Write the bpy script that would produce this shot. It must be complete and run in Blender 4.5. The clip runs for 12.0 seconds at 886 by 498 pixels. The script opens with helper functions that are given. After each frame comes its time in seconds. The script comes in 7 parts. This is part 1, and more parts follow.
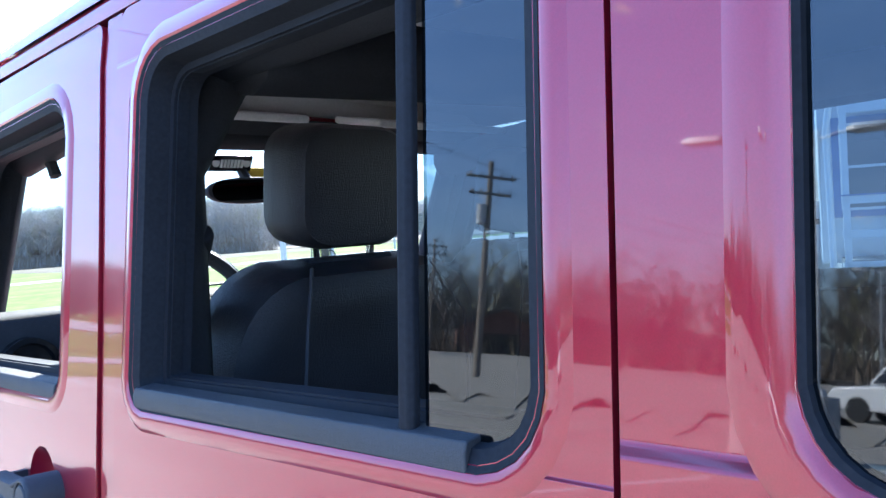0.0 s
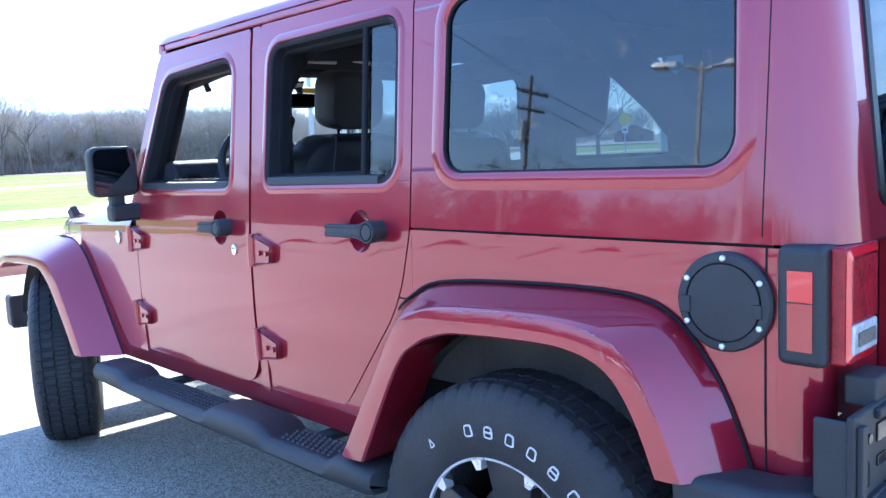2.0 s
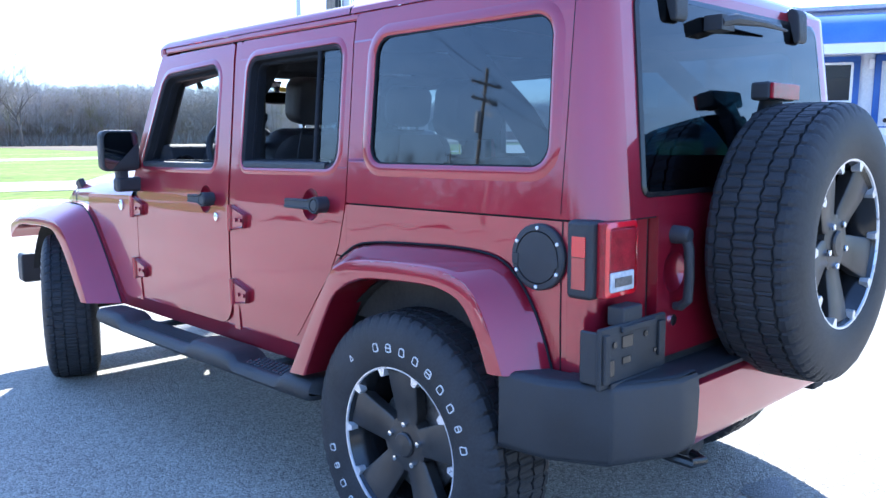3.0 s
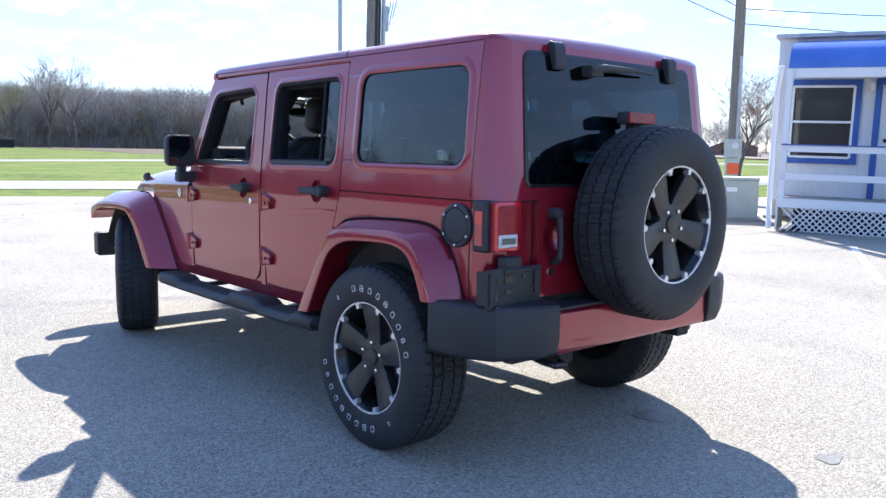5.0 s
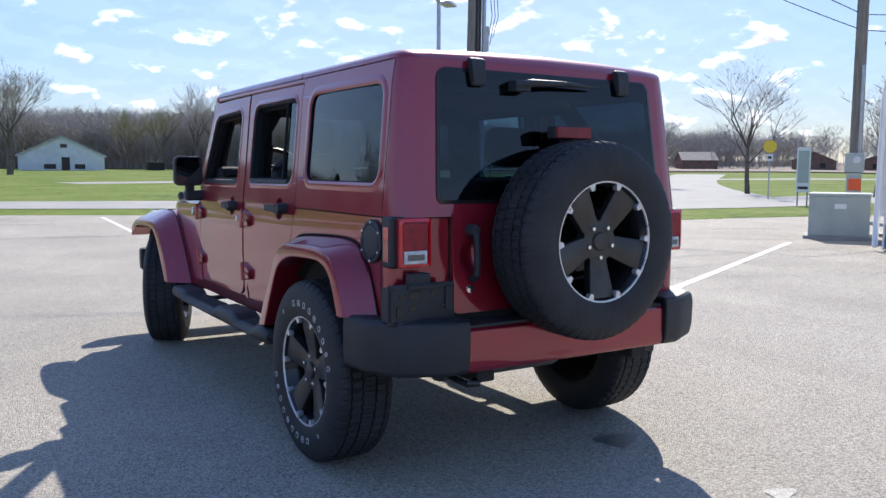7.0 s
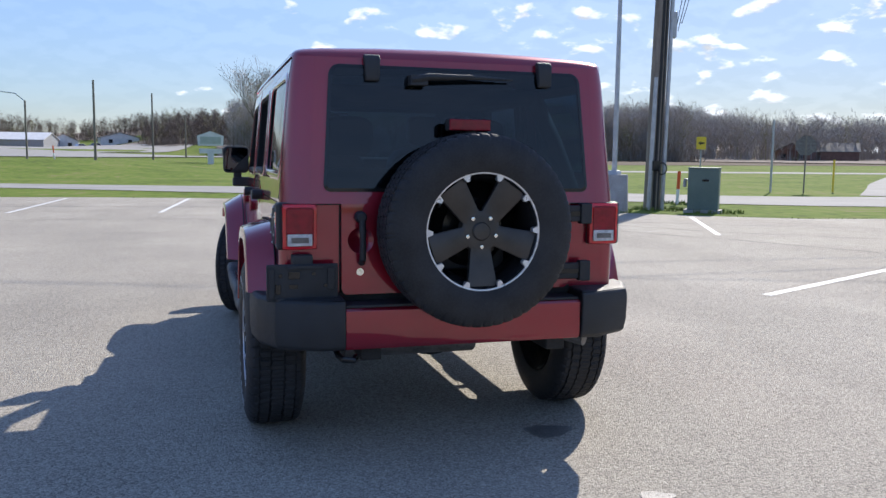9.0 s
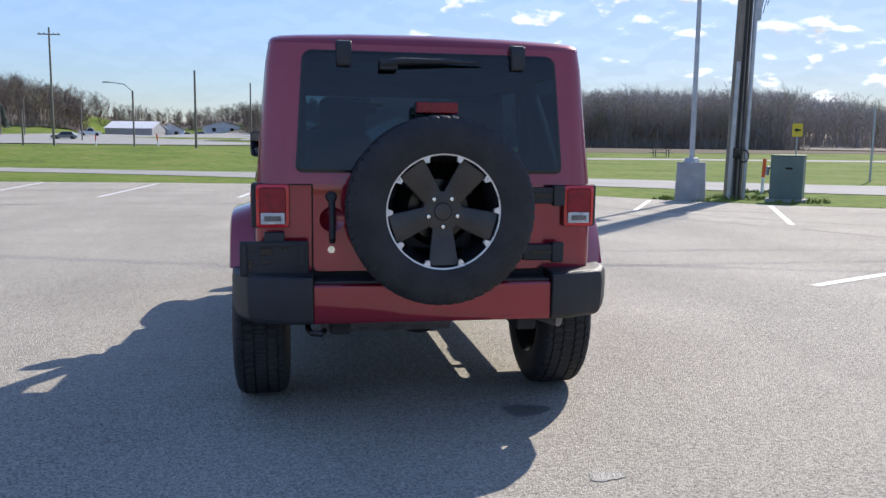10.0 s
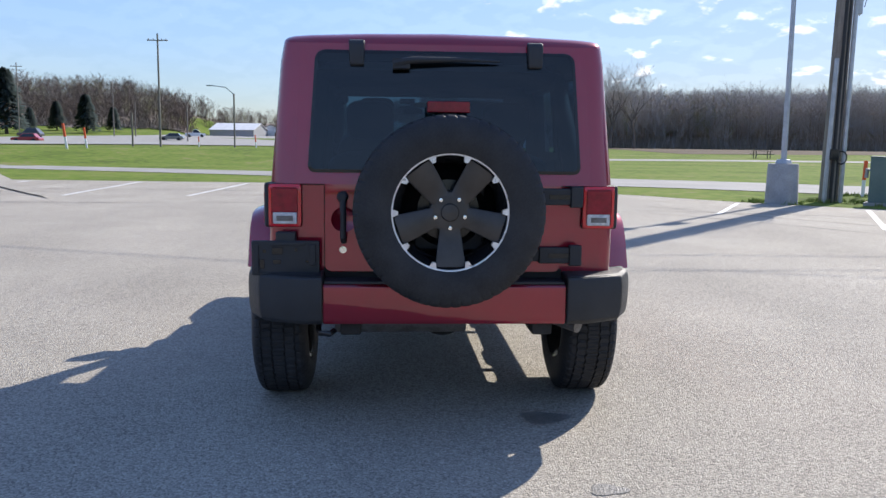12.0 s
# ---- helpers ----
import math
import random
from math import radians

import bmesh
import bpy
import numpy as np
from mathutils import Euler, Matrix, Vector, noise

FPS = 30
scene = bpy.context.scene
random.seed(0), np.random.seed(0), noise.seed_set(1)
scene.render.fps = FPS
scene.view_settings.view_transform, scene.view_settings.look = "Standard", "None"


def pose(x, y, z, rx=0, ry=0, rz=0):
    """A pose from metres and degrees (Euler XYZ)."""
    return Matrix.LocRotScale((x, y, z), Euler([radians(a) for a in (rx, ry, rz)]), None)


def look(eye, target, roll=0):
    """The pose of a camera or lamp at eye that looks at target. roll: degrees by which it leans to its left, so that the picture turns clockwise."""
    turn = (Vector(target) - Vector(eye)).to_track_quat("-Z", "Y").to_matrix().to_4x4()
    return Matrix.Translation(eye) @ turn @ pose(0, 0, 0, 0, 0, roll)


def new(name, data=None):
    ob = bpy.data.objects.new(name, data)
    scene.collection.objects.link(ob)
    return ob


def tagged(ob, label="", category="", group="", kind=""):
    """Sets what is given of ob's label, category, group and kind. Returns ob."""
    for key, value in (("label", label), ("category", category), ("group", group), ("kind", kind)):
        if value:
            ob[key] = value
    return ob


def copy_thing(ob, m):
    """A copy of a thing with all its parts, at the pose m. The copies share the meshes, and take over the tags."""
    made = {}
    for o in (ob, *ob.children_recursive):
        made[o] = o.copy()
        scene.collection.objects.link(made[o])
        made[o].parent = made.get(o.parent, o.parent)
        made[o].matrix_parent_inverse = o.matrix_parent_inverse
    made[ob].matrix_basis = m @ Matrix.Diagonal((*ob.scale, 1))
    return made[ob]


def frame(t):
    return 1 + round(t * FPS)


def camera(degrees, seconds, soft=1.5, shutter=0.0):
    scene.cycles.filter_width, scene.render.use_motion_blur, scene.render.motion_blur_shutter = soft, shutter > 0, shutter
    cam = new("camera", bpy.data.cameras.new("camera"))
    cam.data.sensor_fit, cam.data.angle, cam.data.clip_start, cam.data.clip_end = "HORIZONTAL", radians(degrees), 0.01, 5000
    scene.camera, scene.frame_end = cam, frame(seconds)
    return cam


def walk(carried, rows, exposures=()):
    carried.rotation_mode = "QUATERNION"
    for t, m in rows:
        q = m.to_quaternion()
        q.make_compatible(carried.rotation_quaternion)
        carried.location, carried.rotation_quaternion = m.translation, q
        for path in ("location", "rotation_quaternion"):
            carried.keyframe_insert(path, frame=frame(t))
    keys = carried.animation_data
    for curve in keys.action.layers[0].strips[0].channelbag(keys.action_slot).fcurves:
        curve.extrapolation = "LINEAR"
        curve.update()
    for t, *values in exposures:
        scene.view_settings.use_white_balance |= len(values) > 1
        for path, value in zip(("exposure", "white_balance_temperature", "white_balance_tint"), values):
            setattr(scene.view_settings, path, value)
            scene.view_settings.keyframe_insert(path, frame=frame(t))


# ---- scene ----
cam = camera(56.5, 12.0)
PATH = [
    (0, (-1.189, 0.092, 1.369), (0.245, 1.486, 1.335), -4.4),
    (0.5, (-1.439, -0.178, 1.302), (-0.016, 1.223, 1.195), -4.6),
    (1, (-1.626, -0.489, 1.292), (-0.251, 0.953, 1.123), -2.3),
    (1.5, (-1.861, -0.861, 1.266), (-0.509, 0.599, 1.067), -1.5),
    (2, (-2.088, -1.117, 1.272), (-0.719, 0.322, 1.038), -2.8),
    (2.5, (-2.261, -1.41, 1.292), (-0.872, 0.008, 1.044), -2.0),
    (3, (-2.422, -1.766, 1.29), (-1.037, -0.346, 1.031), -0.4),
    (3.2, (-2.49, -1.887, 1.292), (-1.107, -0.465, 1.037), -0.3),
    (4.8, (-2.898, -2.744, 1.283), (-1.58, -1.258, 1.046), 0.9),
    (5, (-2.929, -2.787, 1.277), (-1.614, -1.298, 1.042), 0.9),
    (5.5, (-2.941, -2.85, 1.285), (-1.637, -1.351, 1.05), 0.6),
    (6, (-2.796, -2.93, 1.274), (-1.55, -1.38, 1.063), 0.3),
    (6.5, (-2.497, -3.102, 1.286), (-1.344, -1.479, 1.101), 0.5),
    (6.7, (-2.411, -3.18, 1.277), (-1.289, -1.535, 1.088), 0.4),
    (8.3, (-1.523, -3.878, 1.29), (-0.773, -2.035, 1.093), 0.4),
    (8.5, (-1.411, -3.961, 1.286), (-0.702, -2.101, 1.082), 0.4),
    (9, (-1.103, -4.032, 1.291), (-0.536, -2.126, 1.07), 0.7),
    (9.5, (-0.815, -4.119, 1.292), (-0.366, -2.185, 1.057), 0.7),
    (10, (-0.601, -4.252, 1.272), (-0.254, -2.298, 1.02), 0.7),
    (10.5, (-0.417, -4.275, 1.295), (-0.191, -2.302, 1.053), 1.3),
    (11, (-0.31, -4.275, 1.288), (-0.15, -2.296, 1.054), 2.0),
    (11.5, (-0.28, -4.268, 1.278), (-0.141, -2.288, 1.033), 1.4),
    (12, (-0.241, -4.235, 1.271), (-0.118, -2.255, 1.019), 0.7),
]
walk(cam, [(t, look(eye, target, roll)) for t, eye, target, roll in PATH], exposures=[(0, 3.28, 5250, 6), (1.5, 3.14, 5250, 6), (2.5, 3.00, 5150, 7), (3.2, 2.74, 5150, 8), (5, 2.0, 5700, 10), (6, 1.72, 5800, 10), (6.5, 1.52, 5850, 11), (8.5, 1.14, 5950, 11), (9.5, 1.16, 5950, 11), (12, 1.26, 5950, 11)])

# ---- world and sun ----
SUN_AZ, SUN_EL = 41.0, 36.0
sun_dir = Vector((math.sin(radians(SUN_AZ)) * math.cos(radians(SUN_EL)), math.cos(radians(SUN_AZ)) * math.cos(radians(SUN_EL)), math.sin(radians(SUN_EL))))
sun = new("sun", bpy.data.lights.new("sun", "SUN"))
sun.data.energy, sun.data.angle, sun.data.color = 3.1, radians(0.55), (1.0, 0.89, 0.74)
sun.matrix_world = look((60 * sun_dir.x, 60 * sun_dir.y, 60 * sun_dir.z), (0, 0, 0))

world = bpy.data.worlds.new("sky")
scene.world = world
world.use_nodes = True
wt = world.node_tree
wt.nodes.clear()


def wnode(kind, **kw):
    n = wt.nodes.new(kind)
    for k, v in kw.items():
        n.inputs[k].default_value = v
    return n


sky = wt.nodes.new("ShaderNodeTexSky")
sky.sky_type, sky.sun_disc = "NISHITA", False
sky.sun_elevation, sky.sun_rotation = radians(SUN_EL), radians(SUN_AZ)
sky.air_density, sky.dust_density, sky.ozone_density = 1.0, 0.35, 3.0
coord = wt.nodes.new("ShaderNodeTexCoord")
sep = wt.nodes.new("ShaderNodeSeparateXYZ")
wt.links.new(coord.outputs["Generated"], sep.inputs[0])
# flat cloud layer: direction divided by its height
up = wt.nodes.new("ShaderNodeMath")
up.operation = "MAXIMUM"
up.inputs[1].default_value = 0.03
wt.links.new(sep.outputs["Z"], up.inputs[0])
lift = wt.nodes.new("ShaderNodeMath")
lift.operation = "ADD"
lift.inputs[1].default_value = 0.36
wt.links.new(up.outputs[0], lift.inputs[0])
flat = wt.nodes.new("ShaderNodeVectorMath")
flat.operation = "DIVIDE"
wt.links.new(coord.outputs["Generated"], flat.inputs[0])
comb = wt.nodes.new("ShaderNodeCombineXYZ")
for i in range(3):
    wt.links.new(lift.outputs[0], comb.inputs[i])
wt.links.new(comb.outputs[0], flat.inputs[1])
puff = wnode("ShaderNodeTexNoise", Scale=8.5, Detail=7.0, Roughness=0.50, Distortion=0.15)
veil = wnode("ShaderNodeTexNoise", Scale=0.45, Detail=4.0, Roughness=0.55)
wt.links.new(flat.outputs[0], puff.inputs["Vector"])
wt.links.new(flat.outputs[0], veil.inputs["Vector"])
ramp = wt.nodes.new("ShaderNodeValToRGB")
ramp.color_ramp.elements[0].position, ramp.color_ramp.elements[1].position = 0.575, 0.650
ramp2 = wt.nodes.new("ShaderNodeValToRGB")
ramp2.color_ramp.elements[0].position, ramp2.color_ramp.elements[1].position = 0.33, 0.78
ramp2.color_ramp.elements[1].color = (0.20, 0.20, 0.20, 1)
# the bank of small clouds lies towards the sunny side
toward = wt.nodes.new("ShaderNodeVectorMath")
toward.operation = "DOT_PRODUCT"
toward.inputs[1].default_value = (0.62, 0.78, 0.0)
wt.links.new(coord.outputs["Generated"], toward.inputs[0])
bank = wt.nodes.new("ShaderNodeMapRange")
bank.inputs["From Min"].default_value, bank.inputs["From Max"].default_value = 0.70, 0.97
bank.inputs["To Min"].default_value, bank.inputs["To Max"].default_value = -0.12, 0.02
wt.links.new(toward.outputs["Value"], bank.inputs["Value"])
amount = wt.nodes.new("ShaderNodeMath")
amount.operation = "ADD"
wt.links.new(puff.outputs["Fac"], amount.inputs[0])
wt.links.new(bank.outputs[0], amount.inputs[1])
wt.links.new(amount.outputs[0], ramp.inputs[0])
wt.links.new(veil.outputs["Fac"], ramp2.inputs[0])
cover = wt.nodes.new("ShaderNodeMath")
cover.operation = "MAXIMUM"
wt.links.new(ramp.outputs["Color"], cover.inputs[0])
wt.links.new(ramp2.outputs["Color"], cover.inputs[1])
# cloud brightness follows the sky's own glow, whitened
grey = wt.nodes.new("ShaderNodeRGBToBW")
wt.links.new(sky.outputs[0], grey.inputs[0])
glow = wt.nodes.new("ShaderNodeMath")
glow.operation = "MULTIPLY_ADD"
glow.inputs[1].default_value, glow.inputs[2].default_value = 1.05, 0.6
lum = wt.nodes.new("ShaderNodeMath")
lum.operation = "MULTIPLY"
wt.links.new(grey.outputs[0], lum.inputs[0])
wt.links.new(lum.outputs[0], glow.inputs[0])
# thick middles of the clouds are greyer than their rims
thick = wt.nodes.new("ShaderNodeMapRange")
thick.inputs["From Min"].default_value, thick.inputs["From Max"].default_value = -0.05, 0.06
thick.inputs["To Min"].default_value, thick.inputs["To Max"].default_value = 1.30, 0.78
# the same field a little higher up: where it is denser above, this is a cloud's foot
above = wt.nodes.new("ShaderNodeVectorMath")
above.operation = "MULTIPLY"
above.inputs[1].default_value = (0.982, 0.982, 1.03)
wt.links.new(flat.outputs[0], above.inputs[0])
puff2 = wnode("ShaderNodeTexNoise", Scale=8.5, Detail=7.0, Roughness=0.50, Distortion=0.15)
wt.links.new(above.outputs[0], puff2.inputs["Vector"])
foot = wt.nodes.new("ShaderNodeMath")
foot.operation = "SUBTRACT"
wt.links.new(puff2.outputs["Fac"], foot.inputs[0])
wt.links.new(puff.outputs["Fac"], foot.inputs[1])
wt.links.new(foot.outputs[0], thick.inputs["Value"])
shade = wt.nodes.new("ShaderNodeMath")
shade.operation = "MULTIPLY"
wt.links.new(glow.outputs[0], shade.inputs[0])
wt.links.new(thick.outputs[0], shade.inputs[1])
cloud = wt.nodes.new("ShaderNodeCombineColor")
for i in range(3):
    wt.links.new(shade.outputs[0], cloud.inputs[i])
mix = wt.nodes.new("ShaderNodeMix")
mix.data_type = "RGBA"
wt.links.new(cover.outputs[0], mix.inputs["Factor"])
# thin high haze evens out the bright horizon
even = wt.nodes.new("ShaderNodeMath")
even.operation = "ADD"
even.inputs[1].default_value = 3.0
wt.links.new(grey.outputs[0], even.inputs[0])
share = wt.nodes.new("ShaderNodeMath")
share.operation = "DIVIDE"
share.inputs[0].default_value = 3.0
wt.links.new(even.outputs[0], share.inputs[1])
hazed = wt.nodes.new("ShaderNodeVectorMath")
hazed.operation = "SCALE"
wt.links.new(sky.outputs[0], hazed.inputs[0])
wt.links.new(share.outputs[0], hazed.inputs["Scale"])
wt.links.new(share.outputs[0], lum.inputs[1])
deep = wt.nodes.new("ShaderNodeVectorMath")
deep.operation = "MULTIPLY"
deep.inputs[1].default_value = (0.985, 0.98, 1.07)
wt.links.new(hazed.outputs[0], deep.inputs[0])
wt.links.new(deep.outputs[0], mix.inputs[6])
wt.links.new(cloud.outputs[0], mix.inputs[7])
back = wt.nodes.new("ShaderNodeBackground")
back.inputs["Strength"].default_value = 0.145
wout = wt.nodes.new("ShaderNodeOutputWorld")
wt.links.new(mix.outputs[2], back.inputs["Color"])
wt.links.new(back.outputs[0], wout.inputs["Surface"])

# ---- materials ----


def principled(name, colour, rough=0.5, metal=0.0, **kw):
    m = bpy.data.materials.new(name)
    m.use_nodes = True
    b = m.node_tree.nodes["Principled BSDF"]
    b.inputs["Base Color"].default_value = (*colour, 1)
    b.inputs["Roughness"].default_value, b.inputs["Metallic"].default_value = rough, metal
    for k, v in kw.items():
        b.inputs[k.replace("_", " ")].default_value = v
    return m


def varied(m, colours, scale=8.0, detail=6.0, fine=120.0, fine_mix=0.35, bump=0.0, bump_scale=200.0, rough=None, per_object=0.0, coords="Object", lo=0.35, hi=0.65, stretch=None):
    """Two scales of colour variation, bump and roughness wear on a principled material."""
    nt = m.node_tree
    b = nt.nodes["Principled BSDF"]
    tc = nt.nodes.new("ShaderNodeTexCoord")
    src = tc.outputs[coords]
    if stretch:
        mp = nt.nodes.new("ShaderNodeMapping")
        mp.inputs["Scale"].default_value = stretch
        nt.links.new(src, mp.inputs["Vector"])
        src = mp.outputs[0]
    n1 = nt.nodes.new("ShaderNodeTexNoise")
    n1.inputs["Scale"].default_value, n1.inputs["Detail"].default_value = scale, detail
    n2 = nt.nodes.new("ShaderNodeTexNoise")
    n2.inputs["Scale"].default_value, n2.inputs["Detail"].default_value = fine, 4.0
    for n in (n1, n2):
        nt.links.new(src, n.inputs["Vector"])
    mx = nt.nodes.new("ShaderNodeMix")
    mx.data_type = "FLOAT"
    mx.inputs[0].default_value = fine_mix
    nt.links.new(n1.outputs["Fac"], mx.inputs[2])
    nt.links.new(n2.outputs["Fac"], mx.inputs[3])
    val = mx.outputs[0]
    if per_object:
        oi = nt.nodes.new("ShaderNodeObjectInfo")
        ad = nt.nodes.new("ShaderNodeMath")
        ad.operation = "MULTIPLY_ADD"
        ad.inputs[1].default_value = per_object
        nt.links.new(oi.outputs["Random"], ad.inputs[0])
        nt.links.new(val, ad.inputs[2])
        val = ad.outputs[0]
    cr = nt.nodes.new("ShaderNodeValToRGB")
    el = cr.color_ramp.elements
    el[0].position, el[1].position = lo, hi
    el[0].color, el[1].color = (*colours[0], 1), (*colours[-1], 1)
    for k, c in enumerate(colours[1:-1]):
        e = el.new(lo + (hi - lo) * (k + 1) / (len(colours) - 1))
        e.color = (*c, 1)
    nt.links.new(val, cr.inputs[0])
    nt.links.new(cr.outputs[0], b.inputs["Base Color"])
    if bump:
        n3 = nt.nodes.new("ShaderNodeTexNoise")
        n3.inputs["Scale"].default_value, n3.inputs["Detail"].default_value = bump_scale, 5.0
        nt.links.new(src, n3.inputs["Vector"])
        bp = nt.nodes.new("ShaderNodeBump")
        bp.inputs["Strength"].default_value, bp.inputs["Distance"].default_value = bump, 0.01
        nt.links.new(n3.outputs["Fac"], bp.inputs["Height"])
        nt.links.new(bp.outputs[0], b.inputs["Normal"])
    if rough:
        mr = nt.nodes.new("ShaderNodeMapRange")
        mr.inputs["To Min"].default_value, mr.inputs["To Max"].default_value = rough
        nt.links.new(n1.outputs["Fac"], mr.inputs["Value"])
        nt.links.new(mr.outputs[0], b.inputs["Roughness"])
    return m


def paint(name, a, b_, dust=(0.30, 0.26, 0.24)):
    """Metallic clear-coated car paint with faint orange peel, flake and a film of dust."""
    m = principled(name, a, 0.36, 0.5, Coat_Weight=1.0, Coat_Roughness=0.032, Coat_IOR=1.69, Specular_IOR_Level=0.15)
    varied(m, (a, b_), scale=1.3, fine=900.0, fine_mix=0.45)
    nt = m.node_tree
    b = nt.nodes["Principled BSDF"]
    tc = nt.nodes.new("ShaderNodeTexCoord")
    n = nt.nodes.new("ShaderNodeTexNoise")
    n.inputs["Scale"].default_value, n.inputs["Detail"].default_value = 3.0, 2.0
    bp = nt.nodes.new("ShaderNodeBump")
    bp.inputs["Strength"].default_value, bp.inputs["Distance"].default_value = 0.035, 0.02
    nt.links.new(tc.outputs["Object"], n.inputs["Vector"])
    nt.links.new(n.outputs["Fac"], bp.inputs["Height"])
    nt.links.new(bp.outputs[0], b.inputs["Coat Normal"])
    return m


def glass(name, tint, gloss=0.02, face=0.10):
    """Tinted pane: see-through by its tint, with mirror gloss by Fresnel."""
    m = bpy.data.materials.new(name)
    m.use_nodes = True
    nt = m.node_tree
    nt.nodes.clear()
    tr = nt.nodes.new("ShaderNodeBsdfTransparent")
    tr.inputs["Color"].default_value = (*tint, 1)
    gl = nt.nodes.new("ShaderNodeBsdfGlossy")
    gl.inputs["Roughness"].default_value = gloss
    lw = nt.nodes.new("ShaderNodeLayerWeight")
    lw.inputs["Blend"].default_value = 0.5
    pw = nt.nodes.new("ShaderNodeMath")
    pw.operation = "POWER"
    pw.inputs[1].default_value = 4.0
    nt.links.new(lw.outputs["Facing"], pw.inputs[0])
    fr = nt.nodes.new("ShaderNodeMapRange")
    fr.inputs["To Min"].default_value, fr.inputs["To Max"].default_value = face, 0.95
    nt.links.new(pw.outputs[0], fr.inputs["Value"])
    mx = nt.nodes.new("ShaderNodeMixShader")
    out = nt.nodes.new("ShaderNodeOutputMaterial")
    nt.links.new(fr.outputs[0], mx.inputs[0])
    nt.links.new(tr.outputs[0], mx.inputs[1])
    nt.links.new(gl.outputs[0], mx.inputs[2])
    nt.links.new(mx.outputs[0], out.inputs["Surface"])
    return m


RED = paint("maroon_paint", (0.235, 0.0080, 0.0230), (0.300, 0.0112, 0.0305))
RED_LENS = principled("red_lens", (0.45, 0.01, 0.015), 0.2, Coat_Weight=0.3, Specular_IOR_Level=0.3)
varied(RED_LENS, ((0.20, 0.003, 0.012), (0.34, 0.006, 0.020)), scale=30, fine=220, bump=0.25, bump_scale=160)
RED_BRIGHT = principled("red_reflector", (0.62, 0.004, 0.016), 0.15, Coat_Weight=1.0)
RED_SIDE = principled("red_side_marker", (0.36, 0.010, 0.018), 0.2, Coat_Weight=1.0)
CLEAR_LENS = principled("clear_lens", (0.62, 0.62, 0.62), 0.15, Coat_Weight=1.0)
varied(CLEAR_LENS, ((0.42, 0.43, 0.45), (0.75, 0.75, 0.75)), scale=40, fine=90, bump=0.4, bump_scale=90)
BLACK = principled("textured_black_plastic", (0.025, 0.026, 0.028), 0.55)
varied(BLACK, ((0.016, 0.017, 0.019), (0.030, 0.032, 0.036)), scale=6, fine=300, bump=0.25, bump_scale=700, rough=(0.42, 0.65))
GLOSS_BLACK = principled("gloss_black", (0.012, 0.012, 0.013), 0.2)
SEAL = principled("rubber_seal", (0.02, 0.022, 0.026), 0.7, Specular_IOR_Level=0.14)
varied(SEAL, ((0.009, 0.010, 0.013), (0.020, 0.022, 0.027)), scale=5, fine=200, rough=(0.55, 0.8))
TYRE = principled("tyre_rubber", (0.022, 0.022, 0.023), 0.75, Specular_IOR_Level=0.3)
varied(TYRE, ((0.017, 0.0175, 0.019), (0.038, 0.038, 0.040)), scale=9, fine=140, bump=0.2, bump_scale=320, rough=(0.45, 0.72))
TYRE_WHITE = principled("raised_white_rubber", (0.62, 0.62, 0.60), 0.6)
varied(TYRE_WHITE, ((0.45, 0.45, 0.44), (0.70, 0.70, 0.68)), scale=30, fine=200)
ALLOY_DARK = principled("dark_alloy", (0.045, 0.043, 0.043), 0.4, 0.6)
varied(ALLOY_DARK, ((0.048, 0.045, 0.043), (0.080, 0.075, 0.071)), scale=12, fine=400, rough=(0.3, 0.5))
ALLOY = principled("machined_alloy", (0.72, 0.72, 0.73), 0.32, 0.6)
varied(ALLOY, ((0.58, 0.58, 0.60), (0.80, 0.80, 0.81)), scale=25, fine=300, rough=(0.2, 0.4))
CHROME = principled("chrome", (0.8, 0.8, 0.8), 0.12, 1.0)
STEEL = principled("dull_steel", (0.22, 0.21, 0.20), 0.5, 0.7)
varied(STEEL, ((0.10, 0.09, 0.08), (0.28, 0.27, 0.26)), scale=14, fine=120, rough=(0.4, 0.7))
UNDER = principled("underbody", (0.02, 0.02, 0.02), 0.85)
varied(UNDER, ((0.012, 0.012, 0.012), (0.04, 0.037, 0.033)), scale=7, fine=80)
LEATHER = principled("black_leather", (0.022, 0.022, 0.025), 0.42)
varied(LEATHER, ((0.016, 0.016, 0.019), (0.03, 0.03, 0.034)), scale=10, fine=260, bump=0.3, bump_scale=380, rough=(0.35, 0.55))
STITCH = principled("seam_stitching", (0.045, 0.045, 0.05), 0.8)
CABIN = principled("cabin_plastic", (0.022, 0.023, 0.026), 0.75, Specular_IOR_Level=0.18)
varied(CABIN, ((0.020, 0.021, 0.024), (0.034, 0.036, 0.041)), scale=8, fine=260, bump=0.2, bump_scale=500)
LINER = principled("headliner", (0.42, 0.41, 0.40), 0.9)
varied(LINER, ((0.50, 0.49, 0.475), (0.64, 0.625, 0.61)), scale=4, fine=160, bump=0.2, bump_scale=400)
MIRROR = principled("mirror_glass", (0.13, 0.15, 0.17), 0.01, 1.0)
SCUFF = principled("scuffed_paint", (0.36, 0.14, 0.15), 0.7)
varied(SCUFF, ((0.16, 0.04, 0.05), (0.50, 0.28, 0.28)), scale=60, fine=400)
YELLOW = principled("yellow_sticker", (0.75, 0.52, 0.03), 0.5)
WHITE = principled("white_plastic", (0.78, 0.78, 0.77), 0.45)
GLASS_DARK = glass("privacy_glass", (0.10, 0.15, 0.19), face=0.085)
